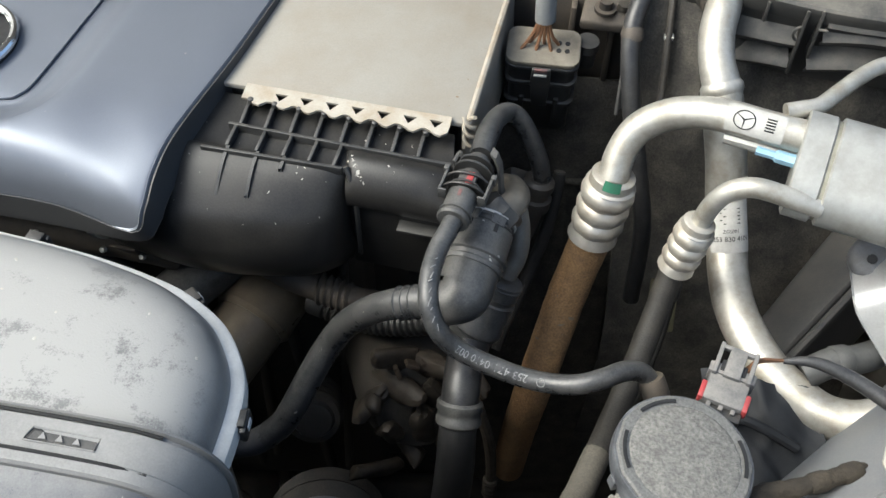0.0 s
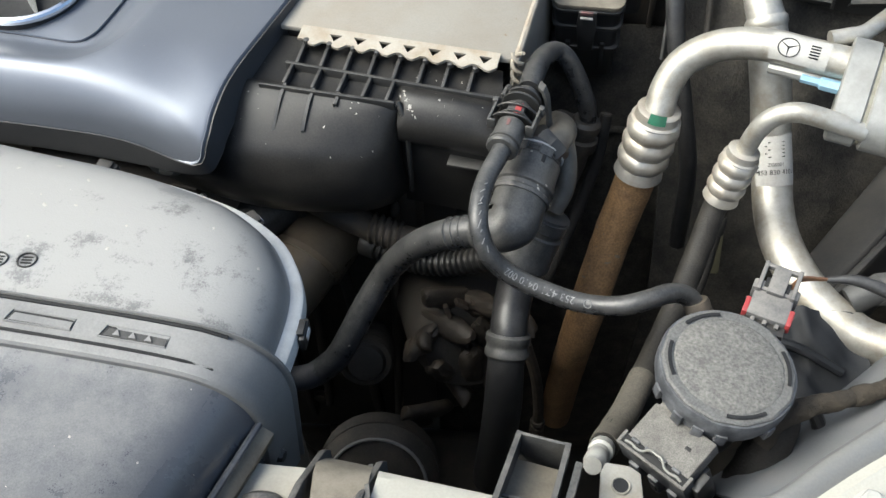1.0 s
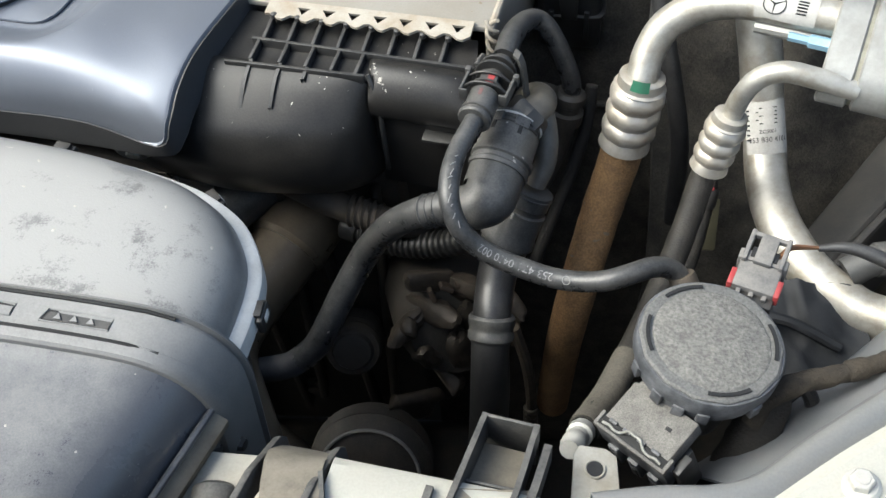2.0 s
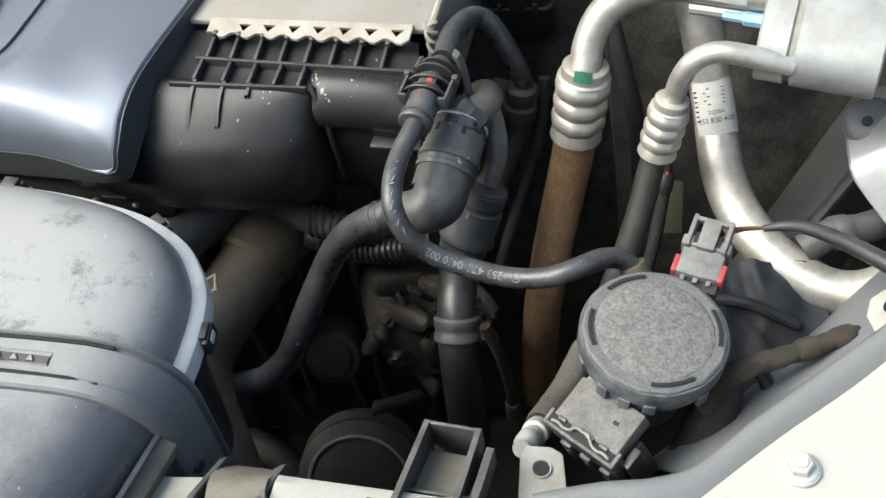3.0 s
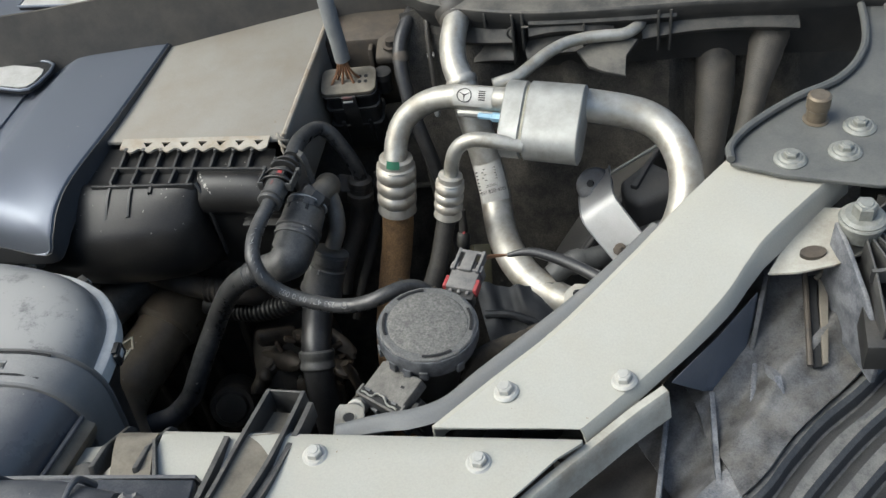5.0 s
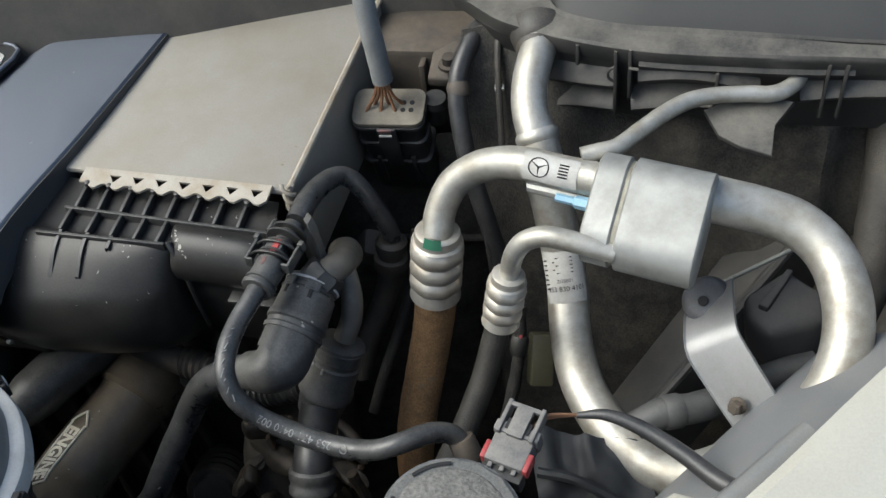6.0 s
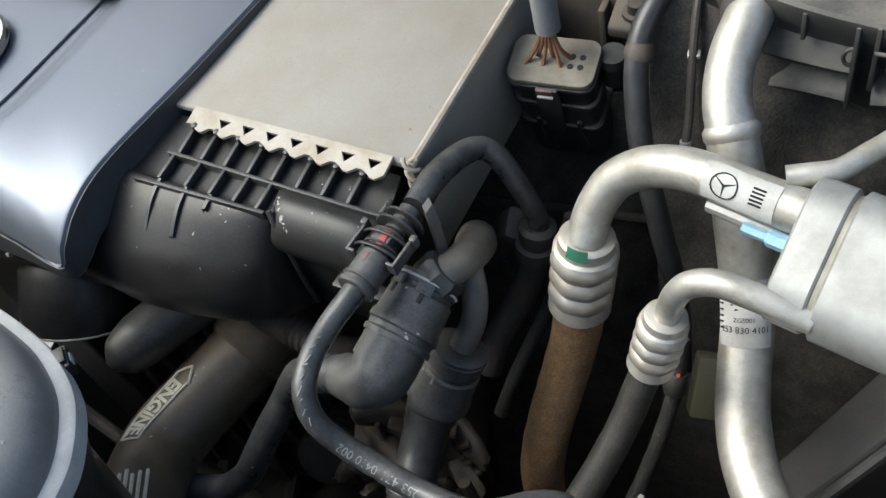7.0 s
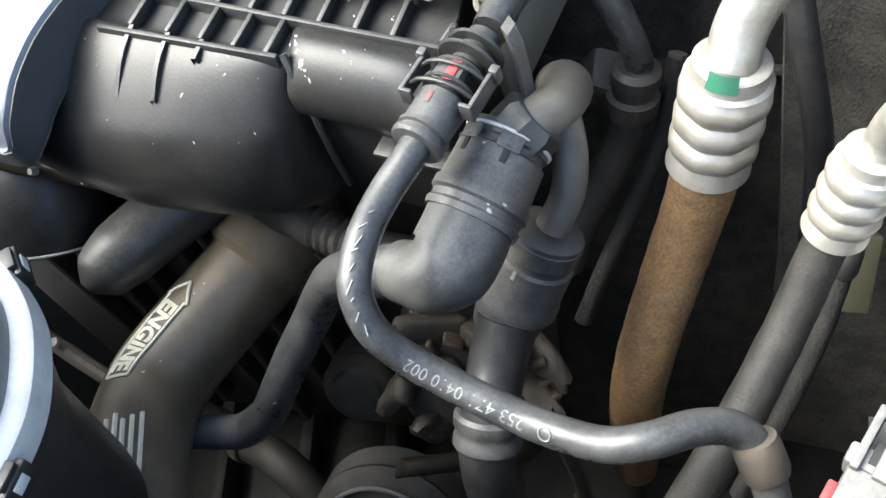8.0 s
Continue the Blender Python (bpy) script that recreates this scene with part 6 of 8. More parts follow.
part("blue_sleeve", tube([(-0.111, 0.2975, 0.822), (-0.120, 0.2955, 0.816), (-0.135, 0.295, 0.811), (-0.16, 0.294, 0.806)], 0.0088, 18), SLEEVE, radh, "dark blue-grey hose end sleeve")
for k in range(3):
    u = V(BLK[0]).lerp(V(BLK[1]), 0.35 + 0.22 * k)
    part("bead", turned(u, u + (V(BLK[1]) - V(BLK[0])).normalized() * 0.0025, [(0, 0.0094), (0.5, 0.0104), (1, 0.0094)], 20), VENT, radh)

low = thing("lower_coolant_hose", (0.02, 0.32, 0.85), "black lower coolant hose with quick connector and clamp", "hose")
la_, lc_ = V((0.0385, 0.3560, 0.9260)), V((0.0180, 0.3350, 0.8830))
part("connector", turned(la_, lc_, [(0, 0.0125), (0.02, 0.0150), (0.20, 0.0152), (0.22, 0.0145), (0.27, 0.0145), (0.29, 0.0160), (0.62, 0.0164), (0.65, 0.0174), (0.72, 0.0174), (0.75, 0.0158), (1, 0.0138)], 32), GREYCONN, low)
part("hose", tube([(0.021, 0.334, 0.892), (0.017, 0.318, 0.878), (0.015, 0.300, 0.868), (0.014, 0.288, 0.85), (0.013, 0.283, 0.81), (0.01, 0.285, 0.75), (0.005, 0.29, 0.68)], [0.0128, 0.0122, 0.012, 0.012, 0.013, 0.0135, 0.0135], 22), RUBBER, low)
part("clamp", turned((0.0153, 0.302, 0.869), (0.0143, 0.291, 0.857), [(0, 0.0132), (0.1, 0.0146), (0.35, 0.0146), (0.45, 0.0136), (0.6, 0.0136), (0.7, 0.0144), (0.9, 0.0144), (1, 0.0132)], 26), GREYCONN, low)
ld_ = (lc_ - la_).normalized()
l1_ = ld_.cross(V((0, 0, 1))).normalized()
l2_ = l1_.cross(ld_).normalized()
part("edge_ring", sweep([la_ + ld_ * 0.0035 + (l1_ * math.cos(a_) + l2_ * math.sin(a_)) * 0.0150 for a_ in [i * math.pi / 20 for i in range(41)]], 0.0006, 8, False), GREYCONN, low, "pale worn ring")
for g_ in (50, 80, 110):
    rr_ = l1_ * math.cos(radians(g_)) + l2_ * math.sin(radians(g_))
    part("worn_mark", box(frame_of(la_ + ld_ * 0.016 + rr_ * 0.0162, ld_, rr_.cross(ld_)), (0.0040, 0.0014, 0.0004), 0.0001), GREYPRINT, low)

stub = thing("pipe_stub", (0.05, 0.38, 0.96), "dull off-white plastic pipe stub behind the connectors", "pipe stub")
part("stub", tube([(0.0355, 0.3620, 0.9770), (0.0415, 0.3710, 0.9760), (0.0440, 0.3835, 0.9690), (0.0415, 0.3975, 0.9580), (0.0370, 0.4090, 0.9460), (0.0345, 0.4135, 0.9405)], [0.0088, 0.0086, 0.0092, 0.0108, 0.0104, 0.005], 22), STUBTAN, stub)
part("branch", tube([(0.0445, 0.3790, 0.9680), (0.0475, 0.3700, 0.9540), (0.0465, 0.3610, 0.9420), (0.0405, 0.3540, 0.9300)], 0.0066, 18), STUBTAN, stub)
part("hex_collar", turned((0.0310, 0.3615, 0.9725), (0.0400, 0.3675, 0.9790), [(0, 0.0125), (0.8, 0.0128), (1, 0.0110)], 8), PLASTIC, stub)

charge = thing("charge_air_hose", (-0.16, 0.32, 0.82), "wide brown-black charge air hose with printed arrow", "hose")
CH = [(-0.105, 0.432, 0.848), (-0.120, 0.402, 0.842), (-0.136, 0.373, 0.834), (-0.153, 0.343, 0.830), (-0.165, 0.312, 0.829), (-0.162, 0.283, 0.834), (-0.150, 0.256, 0.841), (-0.136, 0.228, 0.842), (-0.124, 0.200, 0.830)]
part("hose", tube(CH, [0.0255] * 9, 30), HOSE, charge)
part("collar", turned((-0.098, 0.445, 0.850), (-0.1335, 0.378, 0.8355), [(0, 0.026), (0.05, 0.0285), (0.5, 0.0282), (0.9, 0.0285), (0.95, 0.029), (1, 0.0265)], 32), HOSE, charge)
dark = thing("dark_air_hose", (-0.19, 0.40, 0.85), "smooth dull grey-black air hose end beside the tank", "hose")
part("hose", tube([(-0.135, 0.425, 0.868), (-0.155, 0.404, 0.868), (-0.172, 0.384, 0.868), (-0.188, 0.362, 0.867), (-0.1965, 0.348, 0.866), (-0.2005, 0.3405, 0.8655)], [0.0185, 0.0185, 0.0185, 0.018, 0.014, 0.004], 24), GREYCONN, dark)

part("collar", turned((-0.128, 0.433, 0.868), (-0.142, 0.418, 0.868), [(0, 0.020), (0.1, 0.0212), (0.9, 0.0212), (1, 0.0195)], 24), GREASY, dark)
oil = thing("oil_filler_neck", (-0.26, 0.36, 0.84), "dark round housing with a thin steel ring below the engine cover", "filler housing")
part("barrel", turned((-0.247, 0.405, 0.895), (-0.248, 0.375, 0.855), [(0, 0.030), (0.2, 0.036), (0.8, 0.038), (1, 0.036)], 32), RUBBER, oil)
part("steel_ring", sweep([V((-0.248, 0.376, 0.857)) + V((0.0385 * math.cos(i * 0.15708), 0.031 * math.sin(i * 0.15708), -0.023 * math.sin(i * 0.15708))) for i in range(41)], 0.0008, 6, False), STEEL, oil, "thin bright ring")
stud_ = thing("cover_stud", (-0.2, 0.36, 0.95), "dull round rubber cover mount under the cover's edge", "mount")
part("grommet", turned((-0.203, 0.372, 0.952), (-0.203, 0.362, 0.948), [(0, 0.010), (0.2, 0.0115), (0.8, 0.0115), (1, 0.009)], 20), SEAL, stud_)
part("core", turned((-0.203, 0.363, 0.9485), (-0.203, 0.3605, 0.9475), [(0, 0.005), (1, 0.004)], 12), STEEL, stud_)
bar_ = thing("steel_bar", (-0.22, 0.32, 0.82), "short grimy steel bar behind the charge air hose", "bar")
part("bar", sweep([V((-0.26, 0.334, 0.825)), V((-0.19, 0.308, 0.815))], 0.0045, 10), GREASY, bar_)
part("pin", turned((-0.236, 0.325, 0.829), (-0.236, 0.3245, 0.8305), [(0, 0.003), (1, 0.0025)], 8), WHITE, bar_)
rod_ = thing("black_bar", (-0.11, 0.17, 0.95), "black plastic bar under the air filter box", "bar")
part("bar", sweep([V((-0.150, 0.182, 0.953)), V((-0.098, 0.168, 0.955))], [0.005, 0.0035], 8), PLASTIC, rod_)
part("bar_tip", turned((-0.098, 0.168, 0.955), (-0.094, 0.167, 0.955), [(0, 0.0042), (1, 0.003)], 8), PLASTIC, rod_)
# Blue-grey box shape with a round cap, low beside the charge hose.
res = thing("fluid_reservoir", (-0.13, 0.23, 0.78), "blue-grey box with a round cap deep beside the hose", "reservoir")
part("tank", box(pose(-0.165, 0.215, 0.80, 8, 6, 12), (0.07, 0.05, 0.12), 0.012, 3), SLEEVE, res)
part("cap", turned((-0.165, 0.215, 0.86), (-0.165, 0.215, 0.875), [(0, 0.016), (0.8, 0.016), (1, 0.013)], 18), PLASTIC, res)

under = thing("under_cover_duct", (-0.24, 0.385, 0.93), "brown-grey duct with small screws below the cover's front edge", "duct")
part("duct", tube([(-0.30, 0.385, 0.935), (-0.262, 0.385, 0.928), (-0.226, 0.385, 0.918), (-0.195, 0.387, 0.905), (-0.175, 0.39, 0.89)], [0.010, 0.011, 0.011, 0.010, 0.008], 16, 6, 0.08), GREASY, under)
for q_ in ((-0.252, 0.374, 0.933), (-0.214, 0.375, 0.917), (-0.192, 0.378, 0.907)):
    part("screw", turned(q_, V(q_) + V((0, -0.003, 0.003)), [(0, 0.0022), (0.6, 0.0022), (1, 0.0015)], 8), STEEL, under)
part("bracket", box(pose(-0.202, 0.377, 0.915, 20, 0, -12), (0.018, 0.002, 0.008), 0.0004), GREASY, under)

# ---- fan shroud actuator with disc top ----
act = thing("round_actuator", (0.11, 0.2, 0.93), "dusty round grey actuator with a wired plug", "actuator")
O = V((0.1180, 0.2064, 0.9900))
n_ = V((0.09, 0.0, 0.995)).normalized()
R_ = 0.0325
part("housing", turned(O - n_ * 0.017, O - n_ * 0.0008, [(0, R_ * 0.93), (0.1, R_ * 0.97), (0.42, R_ * 0.975), (0.47, R_ * 1.02), (0.92, R_ * 1.02), (1, R_)], 56), ACTSIDE, act, "scuffed blue-black skirt")
cap_b = turned(O - n_ * 0.001, O + n_ * 0.0008, [(0, R_ * 0.985), (0.6, R_ * 0.985), (1, R_ * 0.955)], 14)
part("cap", cap_b, CAPRING, act, "dusty grey cap with arc slots")
crust_ = turned(O + n_ * 0.0002, O + n_ * 0.0013, [(0, R_ * 0.815), (0.6, R_ * 0.80), (1, R_ * 0.77)], 72)
for v in crust_.verts:
    d_ = v.co - O
    v.co = O + d_ * (1 + 0.03 * noise.noise(d_ * 230))
part("crust", crust_, SENSOR_TOP, act, "speckled dried dust")
fm = frame_of(O, (1, 0, -0.0905), (0, 1, 0))
for a0 in (-19, 92, 158, 260):
    rows = [[], []]
    for k in range(10):
        a = radians(a0 + k * 4.3)
        for r, rad in zip(rows, (R_ * 0.845, R_ * 0.90)):
            r.append(fm @ V((rad * math.cos(a), rad * math.sin(a), 0.0014)))
    part("slot", sheet(rows, 0.0004), INK, act)
for g_ in (196, 224, 243, 262, 305):
    a = radians(g_)
    part("skirt_rib", box(frame_of(fm @ V((R_ * 1.0 * math.cos(a), R_ * 1.0 * math.sin(a), -0.0125)), n_, (-math.sin(a), math.cos(a), 0)), (0.0075, 0.0055, 0.003), 0.0006), ACTSIDE, act)
part("lower_body", turned(O - n_ * 0.055, O - n_ * 0.016, [(0, R_ * 0.6), (0.6, R_ * 0.7), (1, R_ * 0.82)], 32), PLASTIC, act)
pm = frame_of((0.1444, 0.2453, 0.982), (0.91, -0.41, 0.02), (0.42, 0.9, 0.1))
part("plug", box(pm, (0.020, 0.019, 0.013), 0.0015), CONNECTOR, act, "dusty grey electrical plug")
part("plug_step", box(pm @ pose(0, 0.0085, 0.002), (0.023, 0.006, 0.011), 0.001), CONNECTOR, act)
part("plug_latch", box(pm @ pose(0, 0.0125, 0.0078), (0.0085, 0.016, 0.003), 0.0007), CONNECTOR, act)
part("latch_gap", box(pm @ pose(0, 0.0105, 0.0068), (0.0125, 0.006, 0.0022), 0.0003), INK, act)
for sgn in (-1, 1):
    part("plug_rail", box(pm @ pose(sgn * 0.0085, 0.0135, 0.0055), (0.0022, 0.018, 0.0075), 0.0005), CONNECTOR, act)
    part("red_lock", box(pm @ pose(sgn * 0.0108, -0.0045, 0.0025), (0.0026, 0.0095, 0.0072), 0.0006), RED, act, "red plug lock")
part("latch_end", box(pm @ pose(0, 0.0205, 0.0075), (0.019, 0.0024, 0.003), 0.0005), CONNECTOR, act)
part("plug_seat", box(pm @ pose(0, -0.0118, -0.002), (0.021, 0.006, 0.010), 0.0008), BLACK, act)
for k in range(3):
    part("seat_tooth", box(pm @ pose(-0.006 + 0.006 * k, -0.0105, 0.0036), (0.0022, 0.003, 0.0025), 0.0003), CONNECTOR, act)

relay = thing("relay_holder", (0.09, 0.175, 0.93), "dusty grey relay block in a black holder", "relay")
rm = frame_of((0.0905, 0.1735, 0.968), (0.68, -0.68, 0.17), (0.6, 0.75, 0.22))
part("block", box(rm @ pose(0, 0.003, 0.0), (0.036, 0.022, 0.009), 0.0012), RELAYTOP, relay, "dust covered grey block")
part("ear", box(rm @ pose(-0.012, 0.0155, 0.0015), (0.008, 0.006, 0.006), 0.001), RELAYTOP, relay)
part("block_hole", box(rm @ pose(0.009, 0.004, 0.0044), (0.003, 0.0018, 0.0006), 0.0002), INK, relay)
part("holder", box(rm @ pose(0, -0.010, -0.004), (0.040, 0.007, 0.016), 0.001), ACTSIDE, relay)
part("holder_rim", box(rm @ pose(0, -0.0128, 0.0035), (0.040, 0.0016, 0.0032), 0.0005), RELAYTOP, relay)
for sgn in (-1, 1):
    part("holder_cheek", box(rm @ pose(sgn * 0.0192, -0.0095, 0.0035), (0.0018, 0.0072, 0.0032), 0.0004), RELAYTOP, relay)
part("clip_slot", box(rm @ pose(0, -0.0098, 0.0034), (0.0365, 0.0048, 0.0018), 0.0002), INK, relay)
for k in range(4):
    part("terminal", box(rm @ pose(-0.0125 + k * 0.008, -0.0078, 0.0045), (0.0045, 0.0016, 0.0022), 0.0003), ACTSIDE, relay)
for k in range(3):
    part("socket", box(rm @ pose(-0.0115 + k * 0.0115, -0.0125, -0.0165), (0.0058, 0.0055, 0.014), 0.0006), ACTSIDE, relay)
    part("socket_mouth", box(rm @ pose(-0.0115 + k * 0.0115, -0.0155, -0.0185), (0.0034, 0.0006, 0.008), 0.0002), INK, relay)
part("under_body", box(rm @ pose(0.002, -0.002, -0.022), (0.034, 0.016, 0.03), 0.0015), PLASTIC, relay)
part("side_clamp", box(rm @ pose(0.0215, -0.004, -0.012), (0.004, 0.010, 0.022), 0.0008), PLASTIC, relay)
wl = [rm @ V((-0.0165 + 0.0033 * k, -0.0108 + (0.0030 if k in (4, 5, 6) else 0.0006 * (k % 2)), 0.0050 + (0.0016 if k in (4, 5, 6) else 0.0))) for k in range(11)]
part("spring_clip", tube(wl, 0.0007, 8, 4), DULLZINC, relay)
part("neck", box(frame_of((0.1025, 0.1925, 0.9635), (0.72, -0.66, 0.1), (0.6, 0.75, 0.2)), (0.024, 0.014, 0.006), 0.0015), RELAYTOP, relay, "pale dusty carrier arm")
part("neck_web", box(frame_of((0.104, 0.196, 0.952), (0.72, -0.66, 0.1), (0.6, 0.75, 0.2)), (0.018, 0.010, 0.020), 0.0015), PLASTIC, relay)

loom = thing("wiring_loom", (0.19, 0.27, 0.95), "thin wiring tail curving from the plug to the bracket", "wiring")
part("sleeve", tube([(0.176, 0.264, 0.984), (0.19, 0.2625, 0.986), (0.205, 0.256, 0.985), (0.222, 0.244, 0.983), (0.236, 0.231, 0.982), (0.246, 0.222, 0.985)], [0.0016, 0.003, 0.0038, 0.0042, 0.0045, 0.0045], 12), RUBBER, loom)
for k in range(3):
    part("wire", tube([(0.148 + 0.002 * k, 0.249 - 0.001 * k, 0.986), (0.160, 0.260, 0.987 + 0.001 * k), (0.176, 0.264, 0.9845)], 0.0009, 6), WIRE, loom)
taped = thing("taped_loom", (0.17, 0.2, 0.94), "brown taped wiring loom behind the actuator", "wiring")
part("loom", tube([(0.138, 0.187, 0.951), (0.148, 0.1955, 0.961), (0.163, 0.2012, 0.965), (0.181, 0.2055, 0.966), (0.199, 0.2110, 0.966), (0.212, 0.2165, 0.964)], [0.0050, 0.0056, 0.0050, 0.0045, 0.0040, 0.0036], 16, 6, 0.3), TAPE, taped)
for q_ in ((0.157, 0.1995, 0.9640), (0.187, 0.2073, 0.9662), (0.204, 0.2130, 0.9655)):
    part("tape_wrap", turned(V(q_) - V((0.005, 0.0016, 0)), V(q_) + V((0.005, 0.0016, 0)), [(0, 0.0046), (0.2, 0.0053), (0.8, 0.0053), (1, 0.0046)], 16), TAPE, taped)

cab = thing("black_cable", (0.135, 0.18, 0.92), "thick black taped cable hanging behind the actuator", "cable")
part("cable", tube([(0.152, 0.205, 0.957), (0.147, 0.193, 0.946), (0.139, 0.181, 0.929), (0.131, 0.173, 0.913), (0.125, 0.166, 0.885), (0.122, 0.162, 0.84)], [0.010, 0.0115, 0.0125, 0.012, 0.0115, 0.011], 18, 6, 0.22), TAPEDARK, cab)
part("strap", tube([(0.163, 0.209, 0.955), (0.171, 0.203, 0.945), (0.174, 0.193, 0.928), (0.170, 0.184, 0.905), (0.160, 0.178, 0.88)], 0.0036, 10), RUBBER, cab)

wrap = thing("wrinkled_cover", (0.17, 0.255, 0.9), "wrinkled blue-black plastic wrap behind the actuator", "cover")
rows = []
for i_ in range(13):
    u_ = i_ / 12
    rows.append([V((0.150 + 0.062 * u_ + 0.010 * w_, 0.292 - 0.075 * w_ - 0.012 * u_, 0.930 - 0.035 * w_ + 0.006 * noise.noise(V((u_ * 4, w_ * 3, 0))) + 0.0035 * noise.noise(V((u_ * 11 + w_ * 5, w_ * 7, 2))))) for w_ in [j_ / 12 for j_ in range(13)]])
part("wrap", sheet(smooth_rows(rows, 2, 2), 0.0015), WRAP, wrap, angle=60)
part("fold", tube([(0.155, 0.268, 0.922), (0.175, 0.262, 0.924), (0.20, 0.250, 0.918)], 0.003, 8, 6, 0.2), WRAP, wrap)

# ---- ECU plug, black pipes and cowl ----
ecu = thing("control_unit_plug", (0.064, 0.5, 0.95), "black multi-pin plug with brown wires", "plug")
em = frame_of((0.0637, 0.502, 0.984), (1, -0.1, 0), (0.05, 1, 0.25))
def rounded(w, d, r):
    """The corners of a rounded rectangle."""
    return [V((sx * (w / 2 - r) + r * math.cos(a_), sy * (d / 2 - r) + r * math.sin(a_), 0)) for sx, sy, g_ in ((1, 1, 0), (-1, 1, 90), (-1, -1, 180), (1, -1, 270)) for a_ in [radians(g_ + 22.5 * k_) for k_ in range(5)]]


def block_of(w, d, r, top, tall, bevel=0.001):
    """A rounded block of the plug, hanging down from the height top."""
    return slab([em @ (p_ + V((0, 0, top))) for p_ in rounded(w, d, r)], (em.to_3x3() @ V((0, 0, -tall))), bevel)


part("plug_body", block_of(0.0455, 0.0265, 0.007, -0.0035, 0.017), BLACK, ecu)
part("plug_face", block_of(0.0485, 0.0295, 0.007, 0.003, 0.0045), TAN, ecu, "tan dusty plug face")
part("body_rim", block_of(0.0495, 0.0305, 0.007, -0.0015, 0.0030), PLASTIC, ecu)
part("body_rim", block_of(0.0490, 0.0300, 0.007, -0.0185, 0.0035), PLASTIC, ecu)
for k in range(4):
    part("pin_hole", turned(em @ V((0.010 + 0.0055 * (k % 2), -0.003 + 0.006 * (k // 2), 0.0027)), em @ V((0.010 + 0.0055 * (k % 2), -0.003 + 0.006 * (k // 2), 0.0034)), [(0, 0.0018), (1, 0.0017)], 10), INK, ecu)
part("plug_latch", slab([em @ V(p_) for p_ in ((-0.006, -0.0160, 0.001), (0.006, -0.0160, 0.001), (0.0068, -0.0175, -0.012), (0.0055, -0.0175, -0.038), (-0.0045, -0.0175, -0.038), (-0.0068, -0.0175, -0.012))], em.to_3x3() @ V((0, -0.0025, 0)), 0.0007), PLASTIC, ecu)
part("red_mark", box(em @ pose(-0.0005, -0.0185, 0.0005), (0.0085, 0.0015, 0.0028), 0.0003), REDFADED, ecu)
part("white_mark", box(em @ pose(-0.0005, -0.0195, -0.0035), (0.0085, 0.0015, 0.0018), 0.0003), WHITE, ecu)
for k in range(6):
    part("pin_wire", tube([em @ V((-0.015 + k * 0.005, -0.004 + 0.006 * (k % 2), 0.002)), em @ V((-0.008 + k * 0.0025, 0.002, 0.012)), em @ V((-0.004 + k * 0.001, 0.006, 0.024))], 0.0012, 6), WIRE, ecu)
part("cable_sleeve", tube([em @ V((-0.001, 0.006, 0.022)), em @ V((-0.002, 0.012, 0.040)), em @ V((-0.004, 0.020, 0.062)), em @ V((-0.006, 0.035, 0.085)), em @ V((-0.004, 0.07, 0.1))], 0.0068, 12), SEAL, ecu, "grey cable sleeve")
part("lower_housing", block_of(0.0435, 0.0270, 0.006, -0.0215, 0.055), PLASTIC, ecu)
for k in (-1, 1):
    part("side_rib", box(em @ pose(0.012 * k, -0.0145, -0.050), (0.0035, 0.0025, 0.030), 0.0008), PLASTIC, ecu)
part("collar", block_of(0.0485, 0.0310, 0.006, -0.040, 0.0030), PLASTIC, ecu)
part("sleeve_tie", turned(em @ V((-0.0062, 0.034, 0.083)), em @ V((-0.0061, 0.038, 0.0865)), [(0, 0.0072), (0.2, 0.0079), (0.8, 0.0079), (1, 0.0072)], 14), YELLOW, ecu)
unit = thing("engine_control_unit", (0.09, 0.54, 0.9), "dark metal control unit housing against the firewall", "control unit")
part("housing", box(pose(0.095, 0.565, 0.955, 0, 0, -8), (0.10, 0.05, 0.09), 0.004), GREASY, unit)
part("mounting_lug", slab([(0.088, 0.524, 0.990), (0.121, 0.514, 0.994), (0.123, 0.530, 1.004), (0.108, 0.544, 1.006), (0.092, 0.540, 1.000)], (0, 0, -0.007), 0.0018), GREASY, unit)
part("lug_bolt", turned((0.104, 0.526, 0.998), (0.1042, 0.5255, 1.006), [(0, 0.0075), (0.3, 0.0075), (0.35, 0.0048), (1, 0.0044)], 12), GREASY, unit)
part("lug_hole", turned((0.116, 0.526, 0.9995), (0.1162, 0.5258, 1.0035), [(0, 0.0042), (1, 0.0040)], 12), SOOT, unit)
part("rib", box(pose(0.085, 0.537, 0.965, 0, 0, -8), (0.004, 0.012, 0.060), 0.001), GREASY, unit)
part("rib", box(pose(0.112, 0.533, 0.965, 0, 0, -8), (0.004, 0.012, 0.060), 0.001), GREASY, unit)
part("pipe_stub", turned((0.093, 0.512, 0.965), (0.0935, 0.510, 0.985), [(0, 0.007), (0.6, 0.007), (0.7, 0.0082), (1, 0.0076)], 16), PLASTIC, unit)
tubeb = thing("black_steel_pipe", (0.13, 0.42, 1.0), "thin glossy black pipe descending behind the lines", "pipe")
part("joint", turned((0.1142, 0.4775, 1.022), (0.1140, 0.472, 1.0155), [(0, 0.0065), (0.5, 0.0075), (1, 0.0065)], 14), GREASY, tubeb)
part("pipe", tube([(0.134, 0.520, 1.040), (0.122, 0.497, 1.036), (0.1135, 0.475, 1.02), (0.1165, 0.452, 0.985), (0.127, 0.435, 0.94), (0.137, 0.425, 0.89), (0.14, 0.42, 0.82)], 0.006, 16), RUBBER, tubeb)
